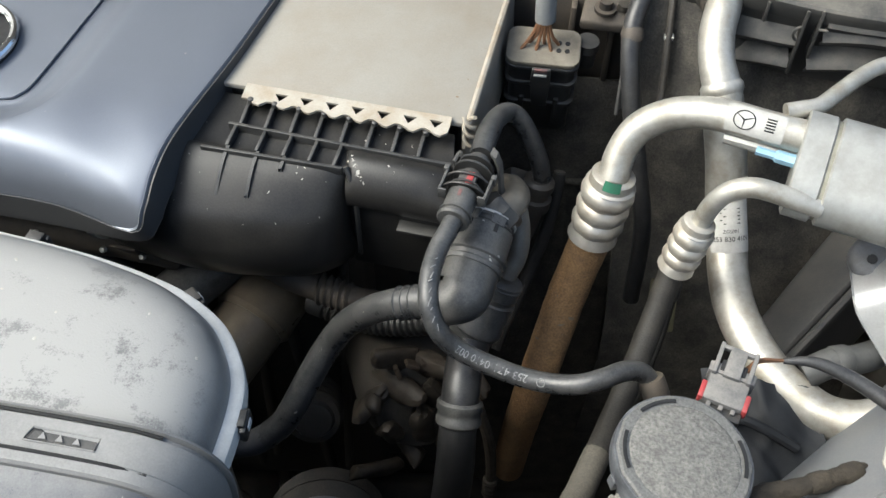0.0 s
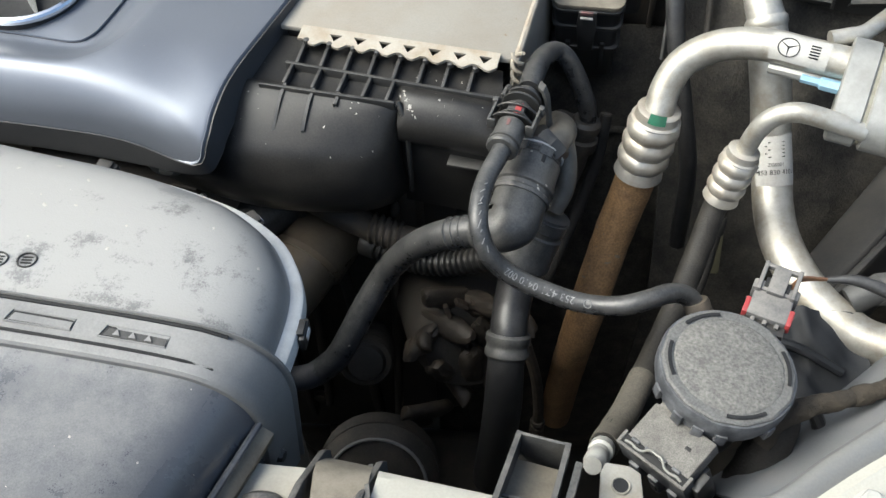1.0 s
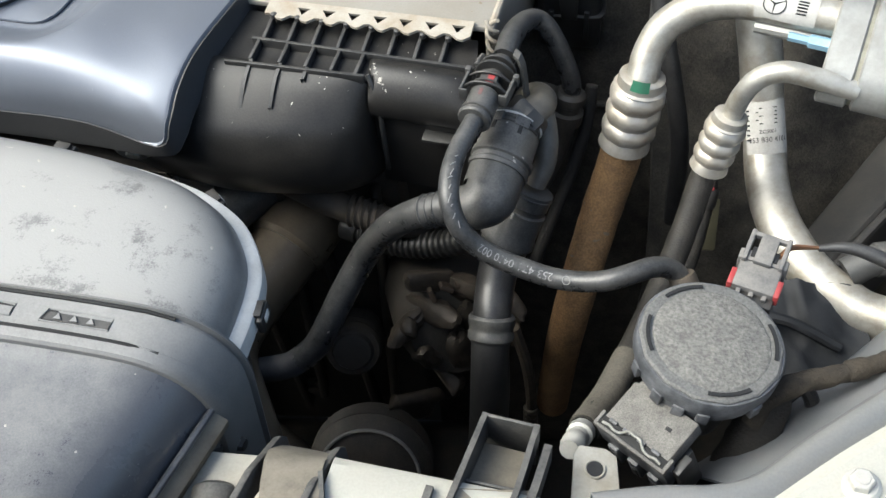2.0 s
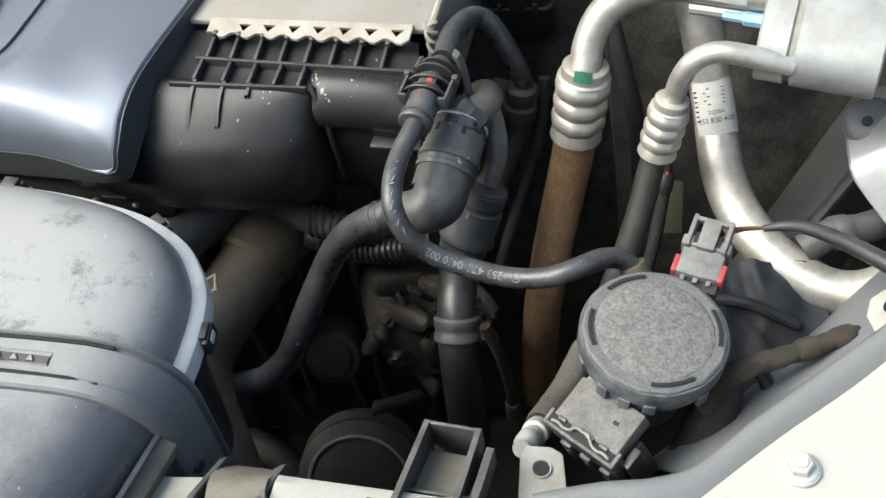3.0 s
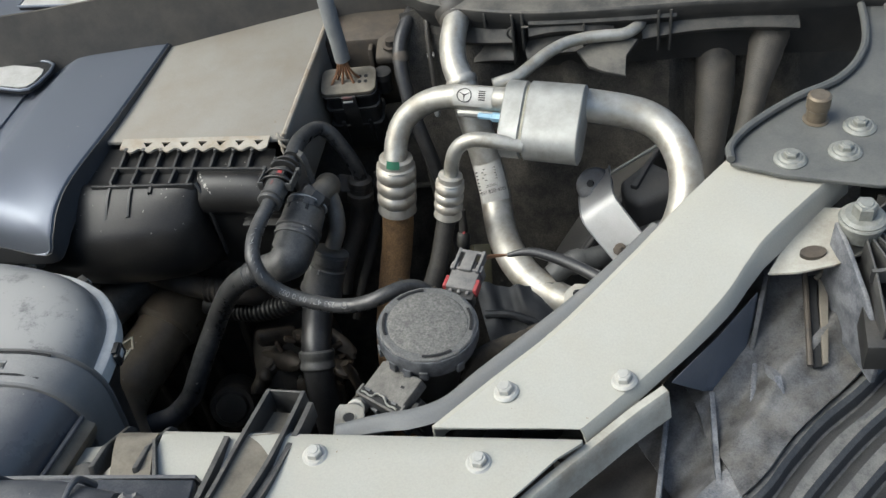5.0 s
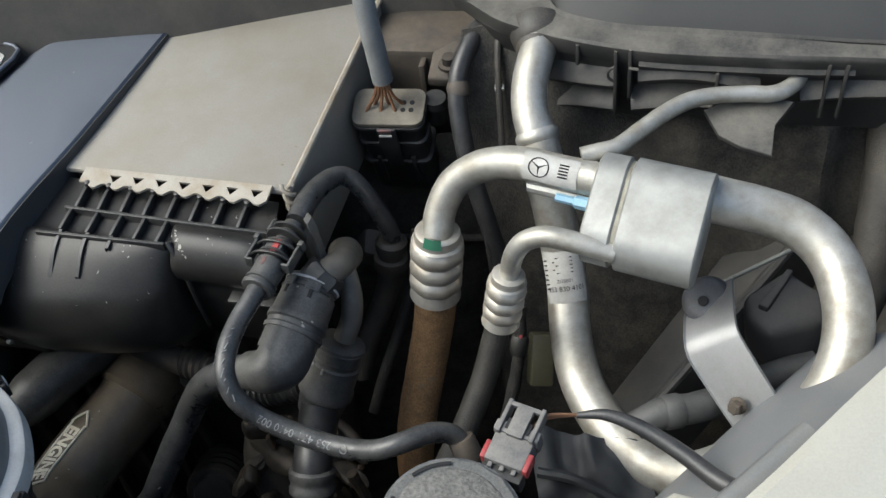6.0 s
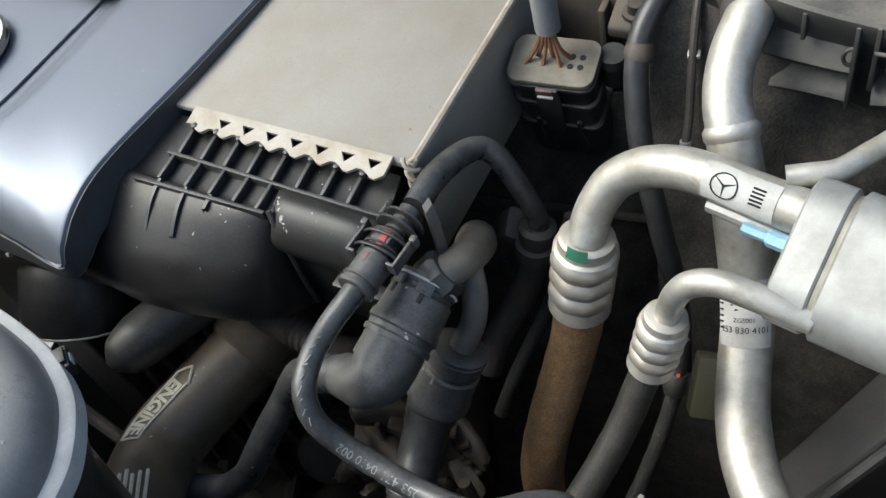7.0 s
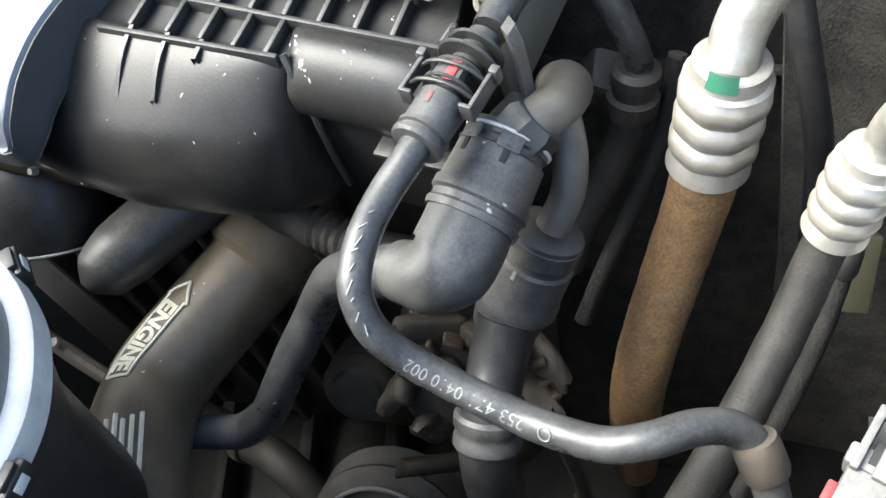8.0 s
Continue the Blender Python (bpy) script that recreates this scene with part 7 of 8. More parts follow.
mod = thing("grey_module", (0.10, 0.62, 1.03), "pale grey plastic module at the back of the bay", "module")
part("case", box(pose(0.098, 0.625, 1.035, 0, 0, -6), (0.062, 0.05, 0.028), 0.004, 3), SEAL, mod)
part("latch", box(pose(0.098, 0.598, 1.027, 0, 0, -6), (0.02, 0.006, 0.010), 0.001), SEAL, mod)
for k in (-1, 1):
    part("tab", box(pose(0.098 + 0.018 * k, 0.599, 1.024, 0, 0, -6), (0.006, 0.006, 0.012), 0.001), SEAL, mod)
thinp = thing("thin_black_line", (0.14, 0.46, 1.0), "thin black line beside the black pipe", "pipe")
part("line", tube([(0.143, 0.520, 1.045), (0.139, 0.497, 1.035), (0.138, 0.480, 1.010), (0.138, 0.468, 0.985), (0.137, 0.46, 0.972)], 0.0022, 10), SOOT, thinp)
part("tip", turned((0.137, 0.461, 0.974), (0.137, 0.459, 0.966), [(0, 0.0028), (0.7, 0.0028), (1, 0.002)], 10), STEEL, thinp)
part("clip", box(pose(0.1385, 0.482, 1.012, 20, 0, 0), (0.006, 0.004, 0.003), 0.0006), STEEL, thinp)
fuse = thing("yellow_block", (0.155, 0.39, 0.84), "yellowed plastic connector block deep in the bay", "connector")
part("block", box(frame_of((0.156, 0.398, 0.843), (0.9, 0.1, -0.2), (0.1, 0.6, 0.6)), (0.016, 0.036, 0.016), 0.002), YELLOW, fuse)
part("lid", box(frame_of((0.156, 0.400, 0.852), (0.9, 0.1, -0.2), (0.1, 0.6, 0.6)), (0.012, 0.020, 0.004), 0.001), YELLOW, fuse)

cowl = thing("cowl_trim", (0.3, 0.47, 1.05), "dusty black cowl trim with pipe openings", "cowl trim")
lower_e = spline([V(p_) for p_ in ((0.112, 0.520, 1.058), (0.137, 0.490, 1.058), (0.153, 0.478, 1.058), (0.179, 0.463, 1.058), (0.209, 0.451, 1.058), (0.239, 0.443, 1.058), (0.296, 0.433, 1.058), (0.340, 0.427, 1.058), (0.46, 0.405, 1.058), (0.60, 0.375, 1.058))], 4)
upper_e = spline([V(p_) for p_ in ((0.150, 0.560, 1.060), (0.160, 0.525, 1.060), (0.170, 0.501, 1.060), (0.179, 0.483, 1.060), (0.210, 0.468, 1.060), (0.241, 0.461, 1.060), (0.299, 0.448, 1.060), (0.343, 0.438, 1.060), (0.464, 0.418, 1.060), (0.606, 0.390, 1.060))], 4)
rows = [[p + V((0, 0.004, -0.012)) for p in lower_e], [p + V((0, 0.0008, -0.003)) for p in lower_e], [p + V((0, 0.0012, -0.0005)) for p in lower_e]]
rows += [[a.lerp(c, f) + V((0, 0, h)) for a, c in zip(lower_e, upper_e)] for f, h in ((0.15, 0.0006), (0.5, 0.0008), (0.85, 0.0016), (0.97, 0.0036), (1.0, 0.0030), (1.02, 0.0))]
part("edge_trim", sheet(rows, 0.002), COWL, cowl, "dusty trim edge", angle=30)
rows = [[p + V((0.0, 0.0004, 0.0005)) for p in upper_e], [p + V((0.003, 0.010, 0.010)) for p in upper_e], [p + V((0.008, 0.028, 0.022)) for p in upper_e], [p + V((0.02, 0.07, 0.035)) for p in upper_e], [p + V((0.03, 0.14, 0.042)) for p in upper_e], [p + V((0.03, 0.30, 0.044)) for p in upper_e]]
part("cowl_panel", sheet(smooth_rows(rows, 1, 4), 0.002), DOME, cowl, "smooth dark bulging panel")
rows = [[p + V((0, 0.006, -0.010)) for p in lower_e[3:]], [p + V((0, 0.014, -0.028)) for p in lower_e[3:]], [p + V((0, 0.018, -0.058)) for p in lower_e[3:]]]
part("back_wall", sheet(rows, 0.002), PLASTIC, cowl)


def shelf_on(x0, x1, z0, z1, deep, wave=0.0, n=10):
    """A dusty sloping ledge under the trim from x0 to x1, its front edge running from z0 to z1."""
    rows_ = [[], [], [], []]
    for k_ in range(n + 1):
        f_ = k_ / n
        x_ = x0 + (x1 - x0) * f_
        y_ = float(np.interp(x_, [p.x for p in lower_e], [p.y for p in lower_e]))
        z_ = z0 + (z1 - z0) * f_ + wave * math.sin(math.pi * f_)
        for r_, (dy_, dz_) in zip(rows_, ((0.014, deep), (0.004, 0.002), (0.0025, 0.0), (0.006, -0.004))):
            r_.append((x_, y_ + dy_, z_ + dz_))
    part("ledge", sheet(rows_, 0.0014), COWL, cowl)


shelf_on(0.170, 0.2065, 1.0275, 1.031, 0.013)
shelf_on(0.160, 0.2065, 1.003, 1.014, 0.007, 0.003)
shelf_on(0.219, 0.284, 1.037, 1.033, 0.009, 0.006)
shelf_on(0.216, 0.262, 1.016, 1.022, 0.008, 0.002)
shelf_on(0.219, 0.330, 1.0475, 1.0475, 0.002)
shelf_on(0.305, 0.420, 1.030, 1.032, 0.010, 0.004)
for x_, z_, h_ in ((0.2078, 1.033, 0.046), (0.2155, 1.041, 0.034), (0.187, 1.049, 0.014), (0.262, 1.034, 0.024), (0.318, 1.036, 0.036), (0.327, 1.036, 0.036)):
    y_ = float(np.interp(x_, [p.x for p in lower_e], [p.y for p in lower_e]))
    part("web", box(frame_of((x_, y_ + 0.007, z_), (1, -0.28, 0), (0.28, 1, 0)), (0.0020, 0.013, h_), 0.0005), COWL, cowl)
part("hook", sweep([V((0.2055 - 0.0035 * math.sin(a_), 0.4535, 1.0395 + 0.0045 * math.cos(a_))) for a_ in [radians(20 * k_) for k_ in range(11)]], 0.0009, 8), COWL, cowl)
part("hook", sweep([V((0.2135, 0.449, 1.046)), V((0.2185, 0.4475, 1.0462))], 0.0010, 8), COWL, cowl)
part("pipe_gland", turned((0.163, 0.4705, 1.044), (0.1645, 0.490, 1.0475), [(0, 0.0112), (0.06, 0.0125), (0.2, 0.0132), (0.24, 0.0120), (0.32, 0.0142), (0.6, 0.0165), (0.8, 0.0175), (1, 0.0178)], 28), SOOT, cowl, "rubber pipe gland")

# ---- things deep in the bay ----
alt = thing("alternator", (-0.03, 0.36, 0.75), "dirty brown cast alternator with vent slots", "alternator")
AO, AX = V((-0.010, 0.335, 0.800)), V((-0.25, 0.85, -0.45)).normalized()
part("housing", turned(AO, AO + AX * 0.10, [(0, 0.012), (0.02, 0.034), (0.12, 0.040), (0.3, 0.043), (0.9, 0.043), (1, 0.035)], 28), SOOT, alt)
am = frame_of(AO, AX.orthogonal(), AX.cross(AX.orthogonal()))
rng_ = random.Random(21)
for k in range(9):
    a = 2.4 * k
    r_ = 0.010 + 0.010 * math.sqrt(k)
    o_ = am @ V((r_ * math.cos(a), r_ * math.sin(a), 0.001 + 0.004 * rng_.random()))
    b = bmesh.new()
    bmesh.ops.create_icosphere(b, subdivisions=3, radius=0.011 + 0.004 * rng_.random())
    for v in b.verts:
        d_ = V(v.co)
        v.co *= 1 + 0.5 * noise.noise(d_ * 70 + V((k * 3.1, 0, 0))) + 0.18 * noise.noise(d_ * 240 + V((0, k * 2.3, 0)))
        v.co = V((v.co.x * 1.7, v.co.y * 0.7, v.co.z * 0.6))
    b.transform(pose(*o_, rng_.random() * 180, rng_.random() * 180, rng_.random() * 180))
    part("cast_lump", b, BROWN, alt)
for k in range(8):
    a = radians(-70 + 17 * k)
    o_ = am @ V((0.037 * math.cos(a), 0.037 * math.sin(a), -0.001))
    part("vent_fin", box(frame_of(o_, AX, V((math.cos(a), math.sin(a), 0.2))), (0.012, 0.010, 0.0035), 0.0012), RUSTY, alt)
for k, (o_, s_) in enumerate((((-0.030, 0.350, 0.835), (0.034, 0.010, 0.012)), ((-0.050, 0.335, 0.80), (0.012, 0.014, 0.045)), ((-0.020, 0.325, 0.755), (0.03, 0.012, 0.014)), ((-0.045, 0.32, 0.73), (0.012, 0.016, 0.04)))):
    b = box(pose(*o_, 20 * k, 25, 30 - 35 * k), s_, 0.005, 3)
    for v in b.verts:
        v.co += V((noise.noise(v.co * 60), noise.noise(v.co * 60 + V((9, 0, 0))), noise.noise(v.co * 60 + V((0, 9, 0))))) * 0.006
    part("cast_lug", b, BROWN, alt)
thermo = thing("brown_wire_tail", (0.035, 0.3, 0.75), "thin brown wire tail with a small crimped end", "wiring")
part("wire", tube([(0.028, 0.325, 0.82), (0.036, 0.318, 0.79), (0.040, 0.315, 0.75), (0.040, 0.312, 0.72)], 0.004, 10), BROWN, thermo)
for k in range(4):
    part("ring", turned((0.040, 0.313, 0.735 - 0.007 * k), (0.040, 0.3125, 0.731 - 0.007 * k), [(0, 0.005), (0.5, 0.0058), (1, 0.005)], 12), BROWN, thermo)
pul = thing("belt_pulley", (-0.06, 0.3, 0.72), "black ribbed belt pulley deep in the bay", "pulley")
part("wheel", turned((-0.094, 0.350, 0.748), (-0.098, 0.385, 0.725), [(0, 0.012), (0.02, 0.020), (0.1, 0.022)] + [(0.15 + 0.1 * k, 0.022 - 0.0015 * (k % 2)) for k in range(8)] + [(1, 0.020)], 36), SOOT, pul)
part("hub", turned((-0.0935, 0.346, 0.751), (-0.094, 0.3505, 0.748), [(0, 0.006), (0.3, 0.014), (1, 0.016)], 18), PLASTIC, pul)
pul2 = thing("idler_pulley", (0.0, 0.25, 0.68), "black grooved pulley below the hoses", "pulley")
part("wheel", turned((-0.085, 0.285, 0.665), (-0.088, 0.318, 0.640), [(0, 0.015), (0.05, 0.030), (0.2, 0.045), (0.3, 0.05)] + [(0.35 + 0.08 * k, 0.05 - 0.003 * (k % 2)) for k in range(8)] + [(1, 0.045)], 40), SOOT, pul2)
part("rim", sweep([V((-0.0852, 0.287, 0.6645)) + V((0.040 * math.cos(i * 0.15708), 0.024 * math.sin(i * 0.15708), 0.032 * math.sin(i * 0.15708))) for i in range(41)], 0.0015, 6, False), SEAL, pul2)
eng = thing("engine_block", (-0.2, 0.45, 0.6), "grimy dark engine block under the cover", "engine")
part("block", box(pose(-0.22, 0.55, 0.72), (0.4, 0.24, 0.40), 0.02), SOOT, eng)
part("sump", box(pose(-0.2, 0.33, 0.46), (0.5, 0.22, 0.06), 0.02, 3), SOOT, eng)
part("front_case", box(pose(-0.18, 0.44, 0.70), (0.26, 0.06, 0.36), 0.015), SOOT, eng)
for k in range(8):
    x_ = -0.30 + 0.032 * k
    part("case_rib", box(pose(x_, 0.404, 0.70 + 0.02 * (k % 3), 0, 6 * (k % 2) - 3, 0), (0.007, 0.016, 0.30), 0.003), SOOT, eng)
    part("case_bolt", turned((x_ + 0.016, 0.408, 0.60 + 0.045 * (k % 4)), (x_ + 0.016, 0.400, 0.60 + 0.045 * (k % 4)), [(0, 0.010), (0.5, 0.010), (0.55, 0.006), (1, 0.006)], 10), SOOT, eng)
for k in range(5):
    part("sump_rib", box(pose(-0.36 + 0.075 * k, 0.33, 0.505, 0, 0, 12), (0.012, 0.20, 0.03), 0.004), SOOT, eng)
for pts_, rr_ in (([(-0.27, 0.36, 0.66), (-0.22, 0.35, 0.63), (-0.17, 0.33, 0.64), (-0.12, 0.30, 0.60), (-0.06, 0.28, 0.58)], 0.013), ([(-0.20, 0.25, 0.60), (-0.13, 0.24, 0.62), (-0.06, 0.23, 0.60), (0.0, 0.22, 0.62)], 0.010)):
    dh_ = thing("deep_hose", pts_[2], "grimy black hose low down in front of the engine", "hose", "grimy hoses low in the bay")
    part("hose", tube(pts_, rr_, 14, 6, 0.08), SOOT, dh_)
    part("clamp", turned(V(pts_[1]), V(pts_[1]).lerp(V(pts_[2]), 0.2), [(0, rr_ * 1.05), (0.1, rr_ * 1.15), (0.9, rr_ * 1.15), (1, rr_ * 1.05)], 16), GREASY, dh_)
corr = thing("corrugated_conduit", (-0.02, 0.36, 0.88), "black corrugated wiring conduit behind the hoses", "conduit")
ln = spline([(-0.085, 0.385, 0.852), (-0.062, 0.376, 0.850), (-0.042, 0.370, 0.852), (-0.020, 0.366, 0.858), (0.002, 0.362, 0.870)], 20)
part("conduit", sweep(ln, [0.0078 + 0.0018 * (i % 4 < 2) for i in range(len(ln))], 14), BLACK, corr)
part("end_cuff", turned((-0.090, 0.387, 0.852), (-0.080, 0.383, 0.852), [(0, 0.009), (0.2, 0.0098), (0.8, 0.0098), (1, 0.009)], 16), PLASTIC, corr)
egr = thing("brown_metal_pipe", (-0.08, 0.37, 0.89), "dirty brown metal pipe with a ribbed joint", "pipe")
pl_ = [(-0.135, 0.400, 0.893), (-0.105, 0.384, 0.888), (-0.082, 0.376, 0.882), (-0.059, 0.370, 0.878), (-0.044, 0.374, 0.868), (-0.034, 0.385, 0.85)]
part("pipe", tube(pl_, [0.0105, 0.010, 0.0095, 0.0095, 0.009, 0.009], 18, 6, 0.06), GREASY, egr)
for k in range(5):
    o_ = V((-0.082, 0.376, 0.882)).lerp(V((-0.059, 0.370, 0.878)), 0.15 + 0.2 * k)
    part("joint_ring", turned(o_ - V((0.0018, -0.0004, 0)), o_ + V((0.0018, -0.0004, 0)), [(0, 0.0098), (0.5, 0.0115), (1, 0.0098)], 18), GREASY, egr)
beam = thing("chassis_leg", (0.24, 0.38, 0.9), "black painted inner chassis member", "chassis member")
part("flange", tube([(0.162, 0.313, 0.842), (0.182, 0.298, 0.862), (0.332, 0.438, 0.932), (0.362, 0.498, 0.932)], 0.003, 8, 8), BEAM, beam)
part("beam", slab([(0.16, 0.315, 0.84), (0.18, 0.30, 0.86), (0.33, 0.44, 0.93), (0.36, 0.50, 0.93), (0.30, 0.47, 0.90)], (0.02, -0.01, -0.06), 0.005, 3), BEAM, beam)

# Thin pale line above the leg.
part("pale_edge", tube([(0.250, 0.3725, 0.939), (0.266, 0.3786, 0.9429), (0.3025, 0.3916, 0.9521), (0.33, 0.402, 0.958)], [0.0007, 0.0012, 0.0014, 0.0010], 8), DULLZINC, beam, "thin pale edge line")
mount = thing("bracket_housing", (0.29, 0.35, 0.93), "dark grey faceted bracket inside the pipe loop", "bracket")
part("body", slab([(0.2715, 0.361, 0.9515), (0.297, 0.3735, 0.960), (0.317, 0.356, 0.956), (0.313, 0.3425, 0.950), (0.2835, 0.337, 0.944), (0.272, 0.3485, 0.947)], (0.004, -0.004, -0.03), 0.005, 3), BEAM, mount)
part("rib", slab([(0.279, 0.353, 0.953), (0.297, 0.371, 0.962), (0.300, 0.369, 0.962), (0.284, 0.350, 0.953)], (0, 0, -0.006), 0.001), BEAM, mount)
conduit = thing("grey_conduit", (0.23, 0.29, 0.93), "dusty grey conduit passing under the strap", "conduit")
part("tube", tube([(0.208, 0.290, 0.930), (0.222, 0.2945, 0.936), (0.240, 0.300, 0.932), (0.258, 0.310, 0.926), (0.285, 0.325, 0.922), (0.31, 0.335, 0.92)], 0.0085, 16, 6, 0.05), SEALDARK, conduit)
part("cuff", turned((0.222, 0.2945, 0.936), (0.232, 0.2972, 0.9345), [(0, 0.0088), (0.15, 0.0096), (0.85, 0.0096), (1, 0.0088)], 16), SEALDARK, conduit)

# printed arrow on the charge air hose
ch_line = spline(CH, 10)


def on_hose(s_, w_, r_=0.0258, ref=(0.0, -0.12, 0.99)):
    """A point on the hose: s along it in metres from its fourth station, w round it."""
    acc, k_ = 0.0, 30
    step = 1 if s_ >= 0 else -1
    while acc < abs(s_) and 1 < k_ < len(ch_line) - 2:
        acc += (ch_line[k_ + step] - ch_line[k_]).length
        k_ += step
    d_ = (ch_line[k_ + 1] - ch_line[k_ - 1]).normalized()
    q_ = ch_line[k_] - d_ * (acc - abs(s_)) * step
    n_3 = (V(ref) - d_ * V(ref).dot(d_)).normalized()
    t_ = d_.cross(n_3)
    a_ = w_ / r_
    return q_ + (n_3 * math.cos(a_) + t_ * math.sin(a_)) * r_


def letters(word, size, bold=0.0):
    """The outline of a word in the built-in font, as a flat mesh."""
    cu = bpy.data.curves.new("word", "FONT")
    cu.body, cu.size, cu.resolution_u, cu.offset = word, size, 3, bold
    ob = bpy.data.objects.new("word", cu)
    scene.collection.objects.link(ob)
    me_ = bpy.data.meshes.new_from_object(ob.evaluated_get(bpy.context.evaluated_depsgraph_get()))
    bm_ = bmesh.new()
    bm_.from_mesh(me_)
    bpy.data.objects.remove(ob)
    bpy.data.curves.remove(cu)
    bpy.data.meshes.remove(me_)
    return bm_


bm = letters("ENGINE", 0.0135, 0.0006)
xs = [v.co.x for v in bm.verts]
for v in bm.verts:
    v.co = on_hose(0.0 + (v.co.x - min(xs)) / (max(xs) - min(xs)) * 0.046, 0.0102 - v.co.y, 0.0262)
part("print", bm, CREAM, charge, "cream printed word")
out_ = [(0.0485, -0.0011), (-0.003, -0.0011), (-0.003, -0.0028), (-0.0135, 0.0054), (-0.003, 0.0135), (-0.003, 0.0117), (0.0485, 0.0117), (0.0485, -0.0011)]
ln = []
for (a, c), (e, f) in zip(out_, out_[1:]):
    ln += [on_hose(a + (e - a) * k / 6, c + (f - c) * k / 6, 0.0260) for k in range(6)]
ln.append(on_hose(*out_[-1], 0.0260))
part("print_frame", sweep(ln, 0.0009, 5), CREAM, charge)
for k in range(5):
    part("print_bar", sweep([on_hose(0.074 + 0.002 * (k % 3), -0.016 + 0.004 * k, 0.0262), on_hose(0.104 - 0.003 * (k % 2), -0.016 + 0.004 * k, 0.0262)], 0.0012, 5), CREAM, charge)

# part number on the return pipe sticker
sp0, sp1 = V((0.1725, 0.3935, 0.9605)), V((0.1757, 0.372, 0.938))
sd = (sp1 - sp0).normalized()
sn = (V((-0.1, -0.6, 0.8)) - sd * V((-0.1, -0.6, 0.8)).dot(sd)).normalized()
st = sd.cross(sn)


def on_sticker(u_, w_, r_=0.01285):
    return sp0.lerp(sp1, 0.5) + sd * u_ + (sn * math.cos(w_ / r_) + st * math.sin(w_ / r_)) * r_


for word, size, u0 in (("253 830 4101", 0.0042, 0.0085), ("ZGS001", 0.0030, 0.0035)):
    bm = letters(word, size)
    xs = [v.co.x for v in bm.verts]
    mid_ = (max(xs) + min(xs)) / 2
    for v in bm.verts:
        v.co = on_sticker(u0 - v.co.y, -(v.co.x - mid_), 0.01292)
    part("print", bm, INK, ret)
for k in range(5):
    part("print_bar", sweep([on_sticker(-0.011 + 0.0022 * k, -0.006), on_sticker(-0.011 + 0.0022 * k, 0.004 + 0.002 * (k % 2))], 0.00035, 4), INK, ret)
for k in range(7):
    part("print_bar", sweep([on_sticker(-0.010 + 0.0028 * k, 0.0105), on_sticker(-0.010 + 0.0028 * k, 0.0125)], 0.0005, 4), INK, ret)
# worn white print on the vent hose
vent_line = spline(SMALL, 10)
vent_s = [0.0]
for a, c in zip(vent_line, vent_line[1:]):
    vent_s.append(vent_s[-1] + (c - a).length)


def on_vent(s_, w_, r_=0.00565):
    """A point on the vent hose: s along it in metres, w round it."""
    k_ = max(1, min(len(vent_s) - 2, int(np.searchsorted(vent_s, s_))))
    f_ = (s_ - vent_s[k_ - 1]) / (vent_s[k_] - vent_s[k_ - 1])
    q_ = vent_line[k_ - 1].lerp(vent_line[k_], f_)
    d_ = (vent_line[k_ + 1] - vent_line[k_ - 1]).normalized()
    up_ = V((0.1, -0.62, 0.78))
    n_4 = (up_ - d_ * up_.dot(d_)).normalized()
    a_ = w_ / r_
    return q_ + (n_4 * math.cos(a_) + d_.cross(n_4) * math.sin(a_)) * r_


bm = letters("253 471 0410 002", 0.0062)
xs = [v.co.x for v in bm.verts]
for v in bm.verts:
    v.co = on_vent(0.128 - (v.co.x - min(xs)), v.co.y - 0.0022)
part("print", bm, GREYPRINT, small, "worn white part number")
part("print_mark", sweep([on_vent(0.136 + 0.0022 * math.cos(i * 0.3142), 0.0022 * math.sin(i * 0.3142)) for i in range(21)], 0.0003, 5, False), GREYPRINT, small)
for k in range(9):
    s_ = 0.030 + 0.0042 * k
    part("print_bar", sweep([on_vent(s_, -0.0012), on_vent(s_ + 0.0012 + 0.0012 * (k % 3), 0.0010 * (k % 2))], 0.00035, 4), GREYPRINT, small)

# ---- rubber boots at the cowl ----
for pts_, rr in (([(0.385, 0.500, 1.030), (0.378, 0.478, 1.020), (0.369, 0.452, 1.0), (0.362, 0.425, 0.975), (0.352, 0.395, 0.945), (0.34, 0.36, 0.91), (0.33, 0.33, 0.87)], [0.017, 0.019, 0.016, 0.015, 0.012, 0.012, 0.012]),
                 ([(0.425, 0.480, 1.035), (0.415, 0.455, 1.028), (0.400, 0.425, 1.012), (0.385, 0.398, 0.99), (0.37, 0.372, 0.96), (0.35, 0.345, 0.92), (0.335, 0.32, 0.88)], [0.016, 0.018, 0.014, 0.0095, 0.0085, 0.0085, 0.0085])):
    bt = thing("cable_boot", pts_[2], "dusty black rubber cable boot at the cowl", "cable boot", "cable boots at the cowl")
    part("boot", tube(pts_, rr, 18, 6, 0.05), RUBBER_DULL, bt)
    part("collar", turned(V(pts_[0]) + V((0.004, 0.014, 0.006)), pts_[0], [(0, rr[0] * 1.5), (0.4, rr[0] * 1.5), (0.5, rr[0] * 1.15), (1, rr[0] * 1.05)], 22), DUSTY, bt)
lug = thing("cowl_bracket", (0.275, 0.41, 1.02), "dull grey sheet bracket below the cowl", "bracket")
part("plate", slab([(0.252, 0.425, 1.034), (0.258, 0.408, 1.030), (0.268, 0.401, 1.028), (0.284, 0.394, 1.026), (0.287, 0.412, 1.032), (0.300, 0.425, 1.036), (0.275, 0.432, 1.038)], (0, 0, -0.003), 0.0006), COWL, lug)

